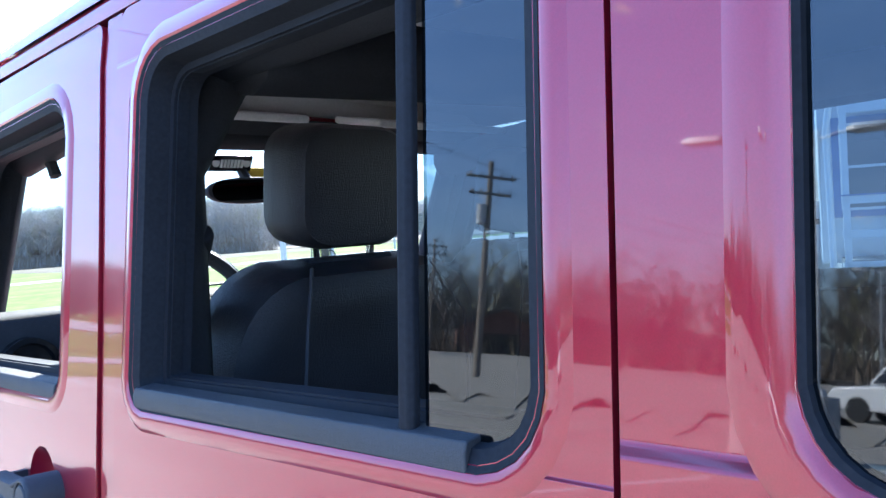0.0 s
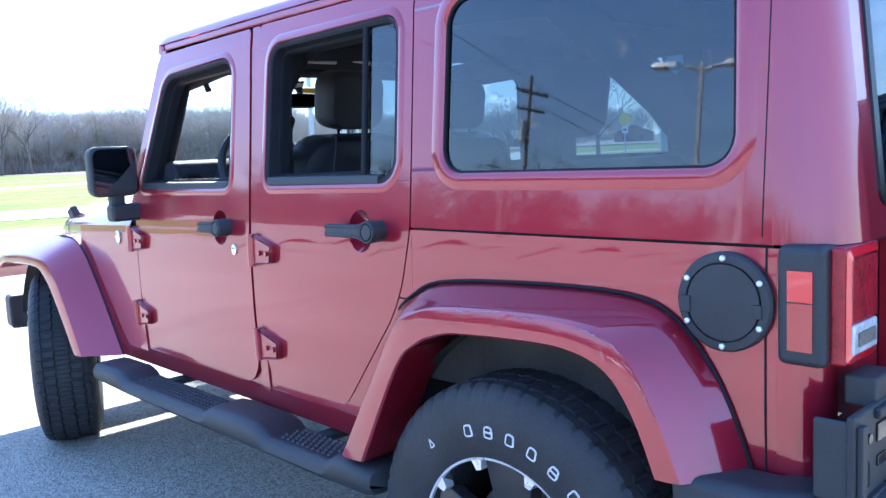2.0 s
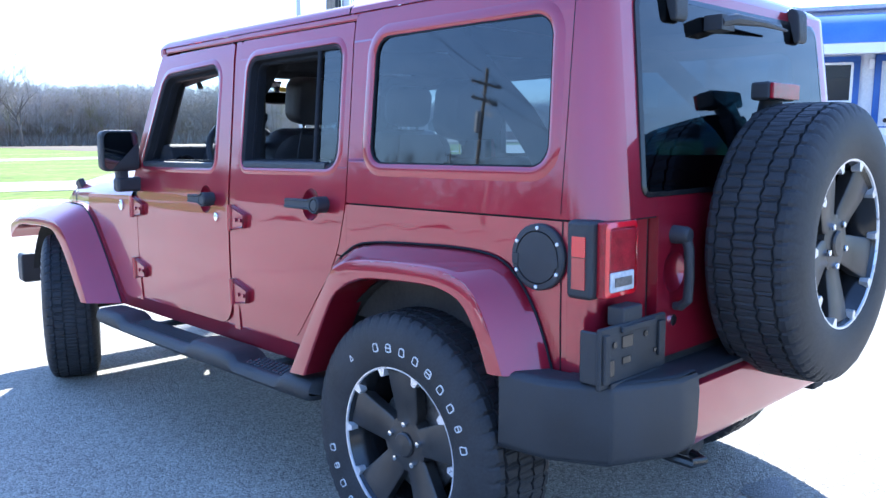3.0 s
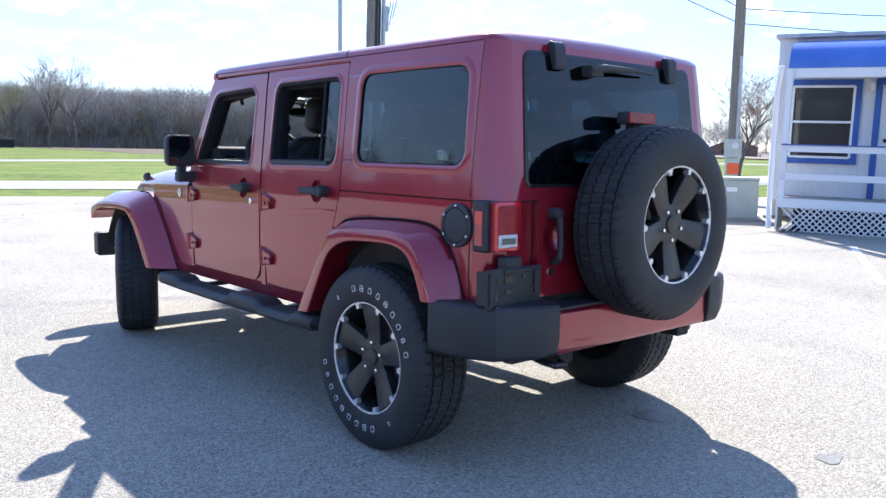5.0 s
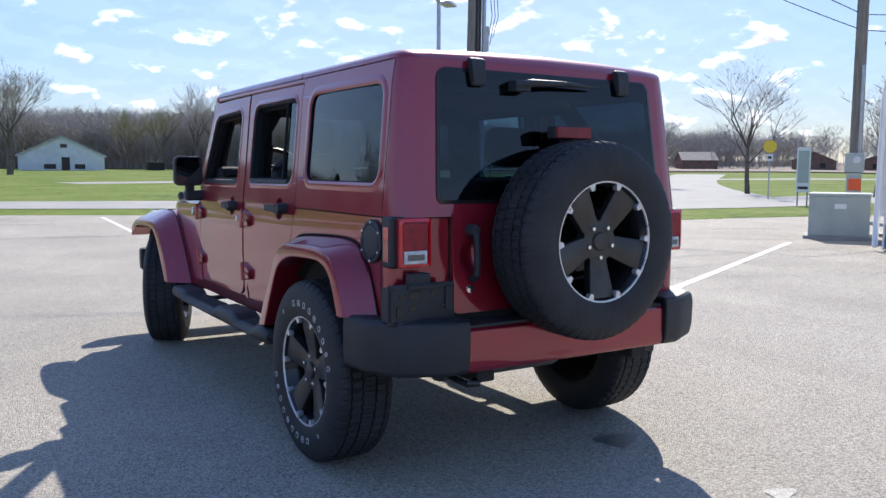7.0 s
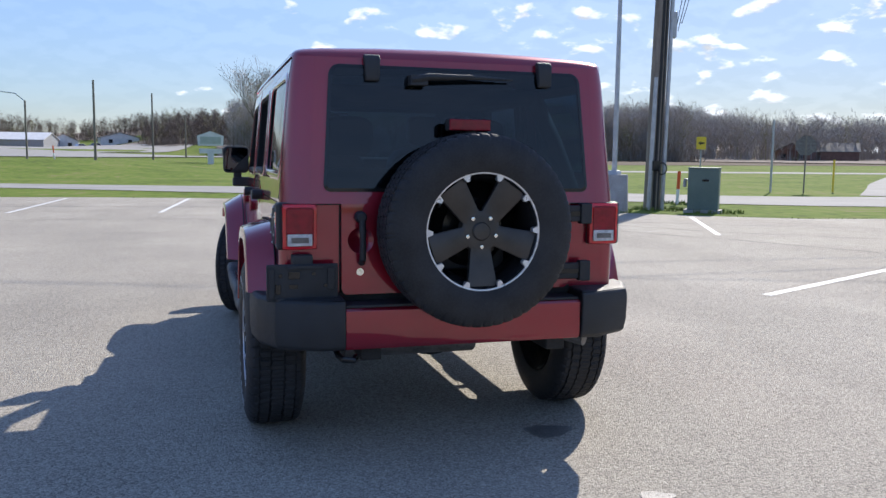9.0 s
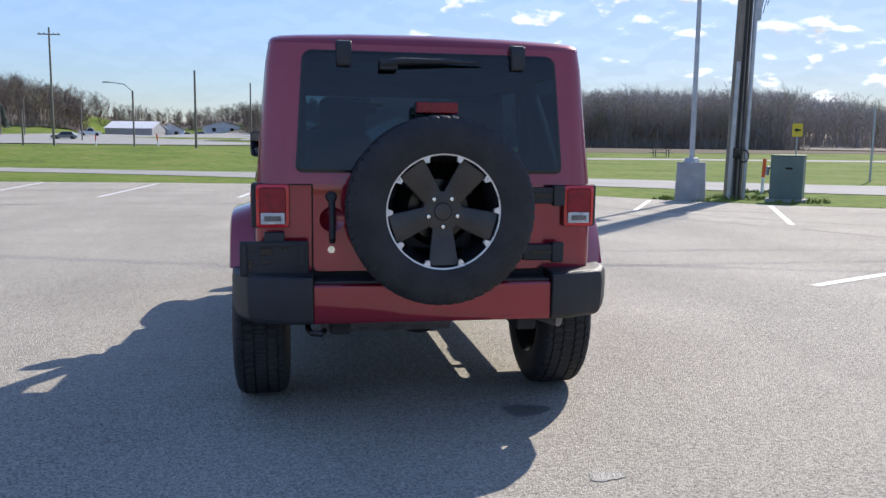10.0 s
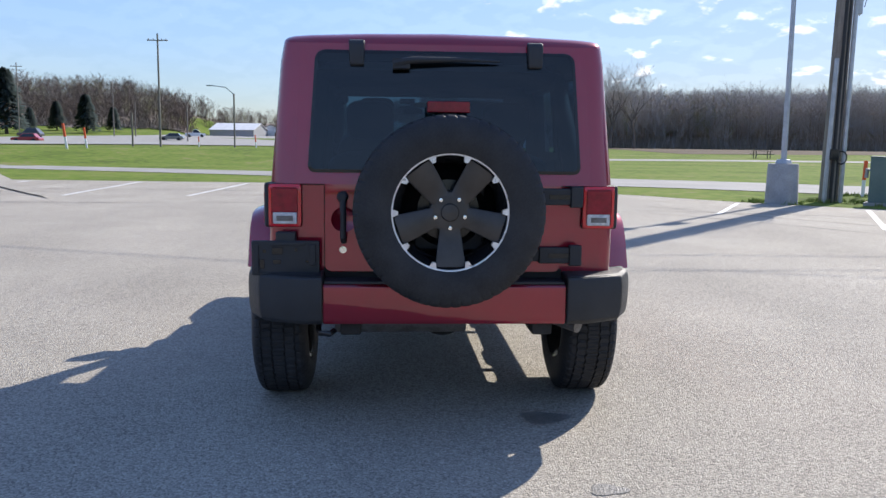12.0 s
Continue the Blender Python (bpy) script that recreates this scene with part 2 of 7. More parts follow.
# Same glass as the sides; weaker sky reflection is put into gloss and tint.
GLASS_REAR = glass("rear_privacy_glass", (0.040, 0.085, 0.135), face=0.055)
GLASS_CLEAR = glass("clear_glass", (0.86, 0.93, 0.91))

# ---- mesh helpers ----


def link(name, bm, mat, parent=None, label="", smooth=38, bevel=0.0, recalc=True, seg=2):
    if recalc:
        bmesh.ops.recalc_face_normals(bm, faces=bm.faces[:])
    me = bpy.data.meshes.new(name)
    bm.to_mesh(me)
    bm.free()
    for m in mat if isinstance(mat, (list, tuple)) else (mat,):
        me.materials.append(m)
    if smooth:
        me.shade_smooth()
        me.set_sharp_from_angle(angle=radians(smooth))
    ob = new(name, me)
    if parent:
        ob.parent = parent
    if label:
        ob["label"] = label
    if bevel:
        md = ob.modifiers.new("edge", "BEVEL")
        md.width, md.segments, md.limit_method, md.angle_limit, md.harden_normals = bevel, seg, "ANGLE", radians(30), True
    return ob


def part(name, bm, mat, parent, label="", **kw):
    return link(name, bm, mat, parent, label, **kw)


def again(ob, name, m, parent):
    """Another object on the same mesh."""
    o = new(name, ob.data)
    o.parent = parent
    o.matrix_local = m
    for md in ob.modifiers:
        k = o.modifiers.new(md.name, md.type)
        k.width, k.segments, k.limit_method, k.angle_limit, k.harden_normals = md.width, md.segments, md.limit_method, md.angle_limit, md.harden_normals
    return o


def bmnew():
    return bmesh.new()


def box(bm, c, size, m=None, top=(1, 1), mat=0):
    """A box about c; top scales its upper face; m turns it about c."""
    vs = []
    for k in (-0.5, 0.5):
        f = top if k > 0 else (1, 1)
        for i, j in ((-0.5, -0.5), (0.5, -0.5), (0.5, 0.5), (-0.5, 0.5)):
            p = Vector((i * size[0] * f[0], j * size[1] * f[1], k * size[2]))
            if m:
                p = m @ p
            vs.append(bm.verts.new(p + Vector(c)))
    for f in ((3, 2, 1, 0), (4, 5, 6, 7), (0, 1, 5, 4), (1, 2, 6, 5), (2, 3, 7, 6), (3, 0, 4, 7)):
        bm.faces.new([vs[i] for i in f]).material_index = mat
    return bm


def boxed(c, size, m=None, top=(1, 1)):
    return box(bmesh.new(), c, size, m, top)


def tube(bm, pts, r, n=8, caps=True, closed=False, mat=0):
    """A round bar along a line of points; r: one radius or one a point."""
    pts = [Vector(p) for p in pts]
    rs = r if isinstance(r, (list, tuple)) else [r] * len(pts)
    ref = None
    rings = []
    for i, p in enumerate(pts):
        a = pts[i - 1] if i or closed else p
        b = pts[(i + 1) % len(pts)] if i < len(pts) - 1 or closed else p
        d = (b - a).normalized()
        if ref is None:
            ref = d.orthogonal().normalized()
        u = (ref - d * ref.dot(d))
        u = u.normalized() if u.length > 1e-6 else d.orthogonal().normalized()
        ref = u
        v = d.cross(u)
        rings.append([bm.verts.new(p + rs[i] * (math.cos(2 * math.pi * k / n) * u + math.sin(2 * math.pi * k / n) * v)) for k in range(n)])
    for i in range(len(rings) - (0 if closed else 1)):
        A, B = rings[i], rings[(i + 1) % len(rings)]
        for k in range(n):
            bm.faces.new((A[k], A[(k + 1) % n], B[(k + 1) % n], B[k])).material_index = mat
    if caps and not closed:
        bm.faces.new(rings[0][::-1]).material_index = mat
        bm.faces.new(rings[-1]).material_index = mat
    return bm


def rod(p0, p1, r, n=10):
    return tube(bmesh.new(), [p0, p1], r, n)


def loft(bm, rings, closed=True, caps=False, mat=0):
    R = [[bm.verts.new(p) for p in ring] for ring in rings]
    n = len(R[0])
    for A, B in zip(R, R[1:]):
        for k in range(n if closed else n - 1):
            f = bm.faces.new((A[k], A[(k + 1) % n], B[(k + 1) % n], B[k]))
            f.material_index = mat
    if caps:
        bm.faces.new(R[0][::-1]).material_index = mat
        bm.faces.new(R[-1]).material_index = mat
    return bm


def prism(bm, outline, a, b, mapf, mat=0):
    """Extrudes a flat outline of (u, v) between depths a and b, mapped by mapf(u, v, d)."""
    return loft(bm, [[mapf(u, v, d) for u, v in outline] for d in (a, b)], True, True, mat)


def rounded(pts, r=0.03, n=5):
    """A polygon of (u, v) or (u, v, r) with its corners rounded."""
    out = []
    k = len(pts)
    for i in range(k):
        p = Vector(pts[i][:2])
        q = pts[i][2] if len(pts[i]) > 2 else r
        a, b = Vector(pts[i - 1][:2]) - p, Vector(pts[(i + 1) % k][:2]) - p
        if q <= 0:
            out.append((p.x, p.y))
            continue
        a0, b0 = p + a.normalized() * min(q, a.length * 0.49), p + b.normalized() * min(q, b.length * 0.49)
        for j in range(n + 1):
            t = j / n
            w = (1 - t) ** 2 * a0 + 2 * t * (1 - t) * (0.75 * p + 0.125 * (a0 + b0)) + t * t * b0
            out.append((w.x, w.y))
    return out


def offset(poly, d):
    """Moves an outline inwards by d."""
    area = sum(poly[i - 1][0] * poly[i][1] - poly[i][0] * poly[i - 1][1] for i in range(len(poly)))
    s = 1 if area > 0 else -1
    out = []
    for i in range(len(poly)):
        p, a, b = Vector(poly[i]), Vector(poly[i - 1]), Vector(poly[(i + 1) % len(poly)])
        e = (p - a).normalized() + (b - p).normalized()
        nrm = Vector((-e.y, e.x)).normalized() * s
        w = p + nrm * d
        out.append((w.x, w.y))
    return out


def span(poly, v):
    us = []
    for i in range(len(poly)):
        (u0, v0), (u1, v1) = poly[i - 1], poly[i]
        if (v0 - v) * (v1 - v) < 0:
            us.append(u0 + (u1 - u0) * (v - v0) / (v1 - v0))
    return min(us), max(us)


def panel(bm, outline, hole, mapf, depth, step=0.06, across=0.0):
    """A skin with a convex outline and perhaps a convex hole, given its depth. mapf(u, v, d): d is how far in."""
    v0, v1 = min(p[1] for p in outline), max(p[1] for p in outline)
    vs = {round(p[1], 7) for p in outline} | {round(v0 + (v1 - v0) * i / max(2, int((v1 - v0) / step)), 7) for i in range(max(2, int((v1 - v0) / step)) + 1)}
    h0 = h1 = None
    if hole:
        h0, h1 = min(p[1] for p in hole), max(p[1] for p in hole)
        vs |= {round(p[1], 7) for p in hole}
    vs = sorted(v for v in vs if v0 - 1e-6 <= v <= v1 + 1e-6)
    vs = [v for i, v in enumerate(vs) if i == 0 or v - vs[i - 1] > 2e-4]
    cache = {}

    def vert(u, v):
        key = (round(u, 4), round(v, 4))
        if key not in cache:
            cache[key] = bm.verts.new(mapf(u, v, 0.0))
        return cache[key]

    front = []

    def quad(a, b, c, d, va, vb):
        ring = []
        for u, v in ((a, va), (b, va), (d, vb), (c, vb)):
            w = vert(u, v)
            if w not in ring:
                ring.append(w)
        if len(ring) > 2:
            try:
                front.append(bm.faces.new(ring))
            except ValueError:
                pass

    for va, vb in zip(vs, vs[1:]):
        e = min(1e-6, (vb - va) * 0.1)
        (l0, r0), (l1, r1) = span(outline, va + e), span(outline, vb - e)
        if hole and va >= h0 - 1e-4 and vb <= h1 + 1e-4:
            (hl0, hr0), (hl1, hr1) = span(hole, va + e), span(hole, vb - e)
            quad(l0, hl0, l1, hl1, va, vb)
            quad(hr0, r0, hr1, r1, va, vb)
        else:
            n = max(1, int((max(r0, r1) - min(l0, l1)) / across)) if across else 1
            for i in range(n):
                a, b = i / n, (i + 1) / n
                quad(l0 + (r0 - l0) * a, l0 + (r0 - l0) * b, l1 + (r1 - l1) * a, l1 + (r1 - l1) * b, va, vb)
    if depth:
        inv = {w: (u, v) for (u, v), w in cache.items()}
        twin = {w: bm.verts.new(mapf(*uv, depth)) for w, uv in inv.items()}
        skin = set(front)
        rim = [ed for ed in {e: 0 for f in front for e in f.edges} if sum(f in skin for f in ed.link_faces) == 1]
        for f in front:
            bm.faces.new([twin[w] for w in reversed(f.verts)])
        for ed in rim:
            a, b = ed.verts
            try:
                bm.faces.new((a, b, twin[b], twin[a]))
            except ValueError:
                pass
    bmesh.ops.remove_doubles(bm, verts=bm.verts[:], dist=2e-4)
    return bm


def ring_strip(bm, outer, inner, mapf, d0, d1, mat=0):
    return loft(bm, [[mapf(u, v, d0) for u, v in outer], [mapf(u, v, d1) for u, v in inner]], True, False, mat)


def sheet(bm, outline, mapf, d):
    bm.faces.new([bm.verts.new(mapf(u, v, d)) for u, v in outline])
    return bm


def revolve(bm, prof, n=64, mat=0, f=None):
    """Turns a profile of (x, r) about the x axis; f(k, i) shifts the radius."""
    rings = []
    for k in range(n):
        a = 2 * math.pi * k / n
        rings.append([bm.verts.new((x, (r + (f(k, i) if f else 0)) * math.cos(a), (r + (f(k, i) if f else 0)) * math.sin(a))) for i, (x, r) in enumerate(prof)])
    for k in range(n):
        A, B = rings[k], rings[(k + 1) % n]
        for i in range(len(prof) - 1):
            bm.faces.new((A[i], A[i + 1], B[i + 1], B[i])).material_index = mat
    return bm


def empty(name, at=(0, 0, 0)):
    o = new(name)
    o.location = at
    return o

# ---- the jeep: x right, y forward, rear axle at y = 0 ----
HW = ((0.44, 0.770), (0.60, 0.781), (0.82, 0.787), (1.00, 0.785), (1.06, 0.7822), (1.10, 0.7795), (1.14, 0.7760), (1.18, 0.7720), (1.225, 0.7675), (1.28, 0.7621), (1.36, 0.7545), (1.62, 0.7305), (1.70, 0.716), (1.80, 0.690))


def half_width(y, z):
    w = float(np.interp(z, [p[0] for p in HW], [p[1] for p in HW]))
    return w - max(0.0, y - 1.0) * 0.015


def at_side(s, x):
    """x on side s; the right flank lies a little nearer the middle."""
    return s * x - (0.030 if s > 0 else 0.0)


def side(s):
    """Maps (y, z, depth) on to the flank on side s (-1 left, 1 right)."""
    return lambda u, v, d: Vector((at_side(s, half_width(u, v) - d), u, v))


def rear_y(z):
    return float(np.interp(z, (0.60, 1.10, 1.16, 1.70, 1.76), (-0.634, -0.632, -0.624, -0.562, -0.545)))


def panel_y(z):
    """The corner panels lie deeper than the tailgate."""
    return -0.602


def rear(u, v, d):
    return Vector((u, rear_y(v) + d, v))


jeep = tagged(empty("jeep", (0, 0, 0)), "maroon four-door off-road vehicle with hardtop parked on asphalt", "car")

# hardtop: flanks with quarter windows, rear corners, rear frame, roof
QWIN = rounded(((-0.452, 1.222), (0.262, 1.222), (0.256, 1.612), (-0.440, 1.612)), 0.055, 6)
RGLASS = rounded(((-0.600, 1.152, 0.022), (0.580, 1.152, 0.022), (0.548, 1.664, 0.035), (-0.568, 1.664, 0.035)), 0.03, 6)
top = bmnew()
for s in (-1, 1):
    panel(top, [(-0.520, 1.095), (0.367, 1.095), (0.367, 1.70), (-0.50, 1.70)], QWIN, side(s), 0.02)
    rows = []
    for z in (1.095, 1.16, 1.205, 1.30, 1.42, 1.54, 1.62, 1.70):
        y0 = -0.520 + (0.020 * (z - 1.095) / 0.596)
        a, b = Vector((half_width(y0, z), y0)), Vector((0.665 - 0.03 * (z - 1.1) / 0.6, rear_y(z)))
        c = Vector((a.x - 0.006, b.y + 0.004))
        ring = []
        for j in range(9):
            t = j / 8
            p = (1 - t) ** 2 * a + 2 * t * (1 - t) * c + t * t * b
            ring.append(Vector((at_side(s, p.x), p.y, z)))
        rows.append(ring)
    loft(top, rows, closed=False)
panel(top, [(-0.665, 1.095), (0.635, 1.095), (0.605, 1.70), (-0.635, 1.70)], RGLASS, rear, 0.02)
prof = ((0.722, 1.70), (0.717, 1.718), (0.703, 1.731), (0.675, 1.739), (0.60, 1.746), (0.35, 1.757), (0.0, 1.763))


def roof_ring(y, k, drop):
    half = [(x * k, max(1.70 - 0.001, z - drop * (z - 1.70) / 0.063 - (0 if z > 1.73 else 0))) for x, z in prof]
    full = [(-x, z) for x, z in half] + [(x, z) for x, z in half[-2::-1]]
    return [Vector((x - 0.015 * (1 + x / 0.722) - max(0, y - 1.0) * 0.015 * (1 if x > 0 else -1) * abs(x) / 0.718, y, z)) for x, z in full]


loft(top, [roof_ring(y, k, d) for y, k, d in ((0.395, 1, 0), (0.1, 1, 0), (-0.2, 1, 0), (-0.44, 1, 0.0), (-0.49, 0.998, 0.006), (-0.525, 0.985, 0.018), (-0.548, 0.955, 0.038), (-0.560, 0.89, 0.063))], closed=False)
bmesh.ops.remove_doubles(top, verts=top.verts[:], dist=0.0015)
hardtop = part("hardtop", top, RED, jeep, "maroon moulded hardtop with curved edges", smooth=30)
hardtop.modifiers.new("shading", "WEIGHTED_NORMAL").keep_sharp = True
fp = bmnew()
loft(fp, [roof_ring(y, k, d) for y, k, d in ((1.782, 0.992, 0.055), (1.768, 0.998, 0.032), (1.74, 1, 0.010), (1.70, 1, 0.002), (1.2, 1, 0), (0.403, 1, 0))], closed=False)
for s in (-1, 1):  # drip rail below the roof panels
    loft(fp, [[Vector((at_side(s, half_width(y, 1.70) + o), y, z)) for o, z in ((0, 1.700), (0.004, 1.690), (0.002, 1.676), (-0.02, 1.676))] for y in (0.36, 1.0, 1.715)], closed=False)
part("roof_panel", fp, RED, jeep, "maroon lift-off roof panel", smooth=40)
lin = bmnew()
loft(lin, [[Vector((x, y, z)) for x, z in ((-0.66, 1.675), (-0.60, 1.712), (0, 1.728), (0.60, 1.712), (0.66, 1.675))] for y in (1.70, 1.2, 0.45)] , closed=False)
loft(lin, [[Vector((x, y, z - k)) for x, z in ((-0.66, 1.675), (-0.60, 1.712), (0, 1.728), (0.60, 1.712), (0.66, 1.675))] for y, k in ((1.765, 0.075), (1.70, 0.0))], closed=False)
part("headliner", lin, LINER, jeep, "pale grey headliner", recalc=False)
lin = bmnew()
loft(lin, [[Vector((x, y, z)) for x, z in ((-0.69, 1.62), (-0.64, 1.715), (0, 1.735), (0.64, 1.715), (0.69, 1.62))] for y in (0.44, -0.50)], closed=False)
part("rear_headliner", lin, CABIN, jeep, "black inner roof shell", recalc=False)
# fine seam on the hardtop's rear corner and the gasket under the hardtop
for s in (-1, 1):
    bm = bmnew()
    box(bm, (at_side(s, 0.742), -0.08, 1.0923), (0.06, 0.88, 0.0052))
    part("gasket", bm, SEAL, jeep)
    bm = tube(bmnew(), [(at_side(s, half_width(-0.49, z) + 0.0004), -0.503, z) for z in (1.107, 1.13, 1.165, 1.185, 1.205, 1.3, 1.4, 1.5, 1.62, 1.695)], 0.0010, 6)
    part("seam_line", bm, SEAL, jeep)
part("rear_gasket", boxed((0, -0.60, 1.0923), (1.30, 0.05, 0.0052)), SEAL, jeep)



def bowed(outline, s):
    """A pane that bulges gently outwards along its length."""
    m_ = side(s)
    return panel(bmnew(), outline, None, lambda u, v, d: m_(u, v, 0.0025 + (u + 0.09) ** 2 / 20.0 + d), 0.0, 0.05, 0.05)


for s in (-1, 1):
    bm = ring_strip(bmnew(), QWIN, offset(QWIN, 0.005), side(s), 0.001, 0.002)
    ring_strip(bm, offset(QWIN, 0.005), offset(QWIN, 0.006), side(s), 0.002, 0.016)
    lip = bmnew()
    for (o0, d0), (o1, d1) in zip(((-0.040, 0.001), (-0.030, -0.0035), (-0.012, -0.0050), (-0.004, -0.0040)), ((-0.030, -0.0035), (-0.012, -0.0050), (-0.004, -0.0040), (0.001, 0.002))):
        ring_strip(lip, offset(QWIN, o0), offset(QWIN, o1), side(s), d0, d1)
    bmesh.ops.remove_doubles(lip, verts=lip.verts[:], dist=2e-4)
    part("window_surround", lip, RED, jeep, "pressed maroon surround of the quarter window", smooth=50)
    qw = part("quarter_window", bm, SEAL, jeep, "tinted quarter window in a black rubber seal", smooth=0)
    pane = part("pane", bowed(offset(QWIN, 0.004), s), GLASS_DARK, qw, "dark tinted glass", smooth=60)
    pane.visible_shadow = False

# liftgate glass, on the outside of the frame
bm = ring_strip(bmnew(), offset(RGLASS, -0.008), offset(RGLASS, 0.006), rear, -0.005, -0.008)
ring_strip(bm, offset(RGLASS, -0.008), offset(RGLASS, -0.008), rear, 0.003, -0.005)
liftgate = part("liftgate_glass", bm, GLOSS_BLACK, jeep, "tinted rear liftgate glass with black border", smooth=0)
pane = part("pane", sheet(bmnew(), offset(RGLASS, 0.005), rear, -0.007), GLASS_REAR, liftgate, "dark tinted glass", smooth=0)
pane.visible_shadow = False
for x in (-0.397, 0.379):
    o = [(-0.556, 1.704), (-0.570, 1.716), (-0.584, 1.714), (-0.597, 1.702), (-0.601, 1.690), (-0.606, 1.618), (-0.602, 1.604), (-0.585, 1.602)]
    bm = loft(bmnew(), [[Vector((x + i * (0.034 if z > 1.65 else 0.030), y, z)) for y, z in o] for i in (-1, 1)], True, True)
    part("glass_hinge", bm, BLACK, liftgate, "black glass hinge", bevel=0.006)
bm = tube(bmnew(), [(-0.235, -0.625, 1.612), (-0.16, -0.632, 1.626), (0.02, -0.630, 1.632), (0.22, -0.618, 1.628)], [0.018, 0.017, 0.011, 0.004], 8)
box(bm, (-0.205, -0.610, 1.612), (0.075, 0.055, 0.042))
part("wiper", bm, BLACK, liftgate, "parked rear wiper arm", bevel=0.005)

FDOOR = rounded([(1.115, 0.572, 0.09), (1.89, 0.572, 0.13), (1.957, 0.75, 0.05), (1.957, 1.12, 0.02), (1.990, 1.185, 0.02), (1.752, 1.664, 0.03), (1.115, 1.672, 0.02)], 0.03)
FWIN = rounded([(1.240, 1.196, 0.03), (1.905, 1.192, 0.03), (1.700, 1.580, 0.05), (1.222, 1.596, 0.06)], 0.03)
RDOOR = rounded([(1.064, 0.572, 0.12), (0.690, 0.572, 0.06), (0.415, 0.905, 0.08), (0.372, 1.09, 0.03), (0.372, 1.672, 0.01), (1.064, 1.672, 0.02)], 0.03)
RWIN = rounded([(0.428, 1.207, 0.055), (1.018, 1.203, 0.03), (0.998, 1.602, 0.05), (0.428, 1.606, 0.04)], 0.04)

# tub: rear quarter, rocker, pillars, cowl sides, rear corners
for s in (-1, 1):
    tub = bmnew()
    m = side(s)
    panel(tub, [(-0.53, 0.92), (0.364, 0.92), (0.364, 1.0895), (-0.53, 1.0895)], None, m, 0.02)
    panel(tub, [(-0.53, 0.66), (-0.30, 0.66), (-0.30, 0.92), (-0.53, 0.92)], None, m, 0.02)
    edge = [(span(RDOOR, v)[0] - 0.005, v) for v in np.linspace(0.58, 0.918, 12)]
    panel(tub, [(0.50, 0.58)] + edge + [(0.24, 0.918)], None, m, 0.02)
    edge = [(span(RDOOR, v)[0] - 0.005, v) for v in np.linspace(0.922, 1.0895, 8)]
    panel(tub, [(0.3645, 0.922)] + edge + [(0.3645, 1.0895)], None, m, 0.02)
    panel(tub, rounded([(0.45, 0.502), (2.25, 0.502), (2.25, 0.572), (0.45, 0.572)], 0.0), None, lambda u, v, d, m=m: m(u, v, d + 0.012 * (0.572 - v) / 0.07), 0.03)
    panel(tub, [(1.069, 0.56), (1.110, 0.56), (1.110, 1.672), (1.069, 1.672)], None, lambda u, v, d, m=m: m(u, v, d + 0.004), 0.05)
    panel(tub, [(0.62, 0.560), (2.05, 0.560), (2.05, 0.80), (0.50, 0.80)], None, lambda u, v, d, m=m: m(u, v, d + 0.005), 0.012)
    panel(tub, [(1.962, 0.56), (2.55, 0.56), (2.55, 1.036), (1.962, 1.050)], None, m, 0.03)
    rows = []
    for z in (0.66, 0.80, 0.94, 1.0895):
        a, b = Vector((half_width(-0.53, z), -0.53)), Vector((0.715, panel_y(z)))
        c = Vector((a.x - 0.002, b.y + 0.002))
        rows.append([Vector((at_side(s, p.x), p.y, z)) for p in [(1 - t) ** 2 * a + 2 * t * (1 - t) * c + t * t * b for t in [j / 8 for j in range(9)]]])
    loft(tub, rows, closed=False)
    x0, x1 = (-0.715, -0.540) if s < 0 else (0.508, 0.685)
    panel(tub, [(x0, 0.66), (x1, 0.66), (x1, 1.0895), (x0, 1.0895)], None, lambda u, v, d: Vector((u, panel_y(v) + d, v)), 0.02)
    bmesh.ops.remove_doubles(tub, verts=tub.verts[:], dist=0.001)
    part("body_side", tub, RED, jeep, "maroon body side with rear quarter, pillar and rocker", smooth=30)
for s in (-1, 1):
    part("inner_wall", boxed((s * 0.737 - 0.015 * (s > 0), 0.2, 0.90), (0.03, 1.1, 0.36)), UNDER, jeep, "dark inner body wall", smooth=0)
    part("inner_wall", boxed((s * 0.725 - 0.015 * (s > 0), 1.5, 0.85), (0.03, 1.4, 0.55)), UNDER, jeep, "dark inner body wall", smooth=0)
part("floor_pan", boxed((0, 1.0, 0.56), (1.44, 3.2, 0.06)), UNDER, jeep, "dark floor pan", smooth=0)
part("rear_wall", boxed((0, -0.585, 0.88), (1.38, 0.03, 0.42)), UNDER, jeep, smooth=0)
part("firewall", boxed((0, 2.08, 0.85), (1.38, 0.04, 0.55)), UNDER, jeep, smooth=0)
for s in (-1, 1):
    bm = tube(bmnew(), [(at_side(s, half_width(-0.505, z) + 0.0008), -0.512, z) for z in (0.70, 0.82, 1.0, 1.09)], 0.0018, 5)
    part("seam_line", bm, SEAL, jeep)

# doors


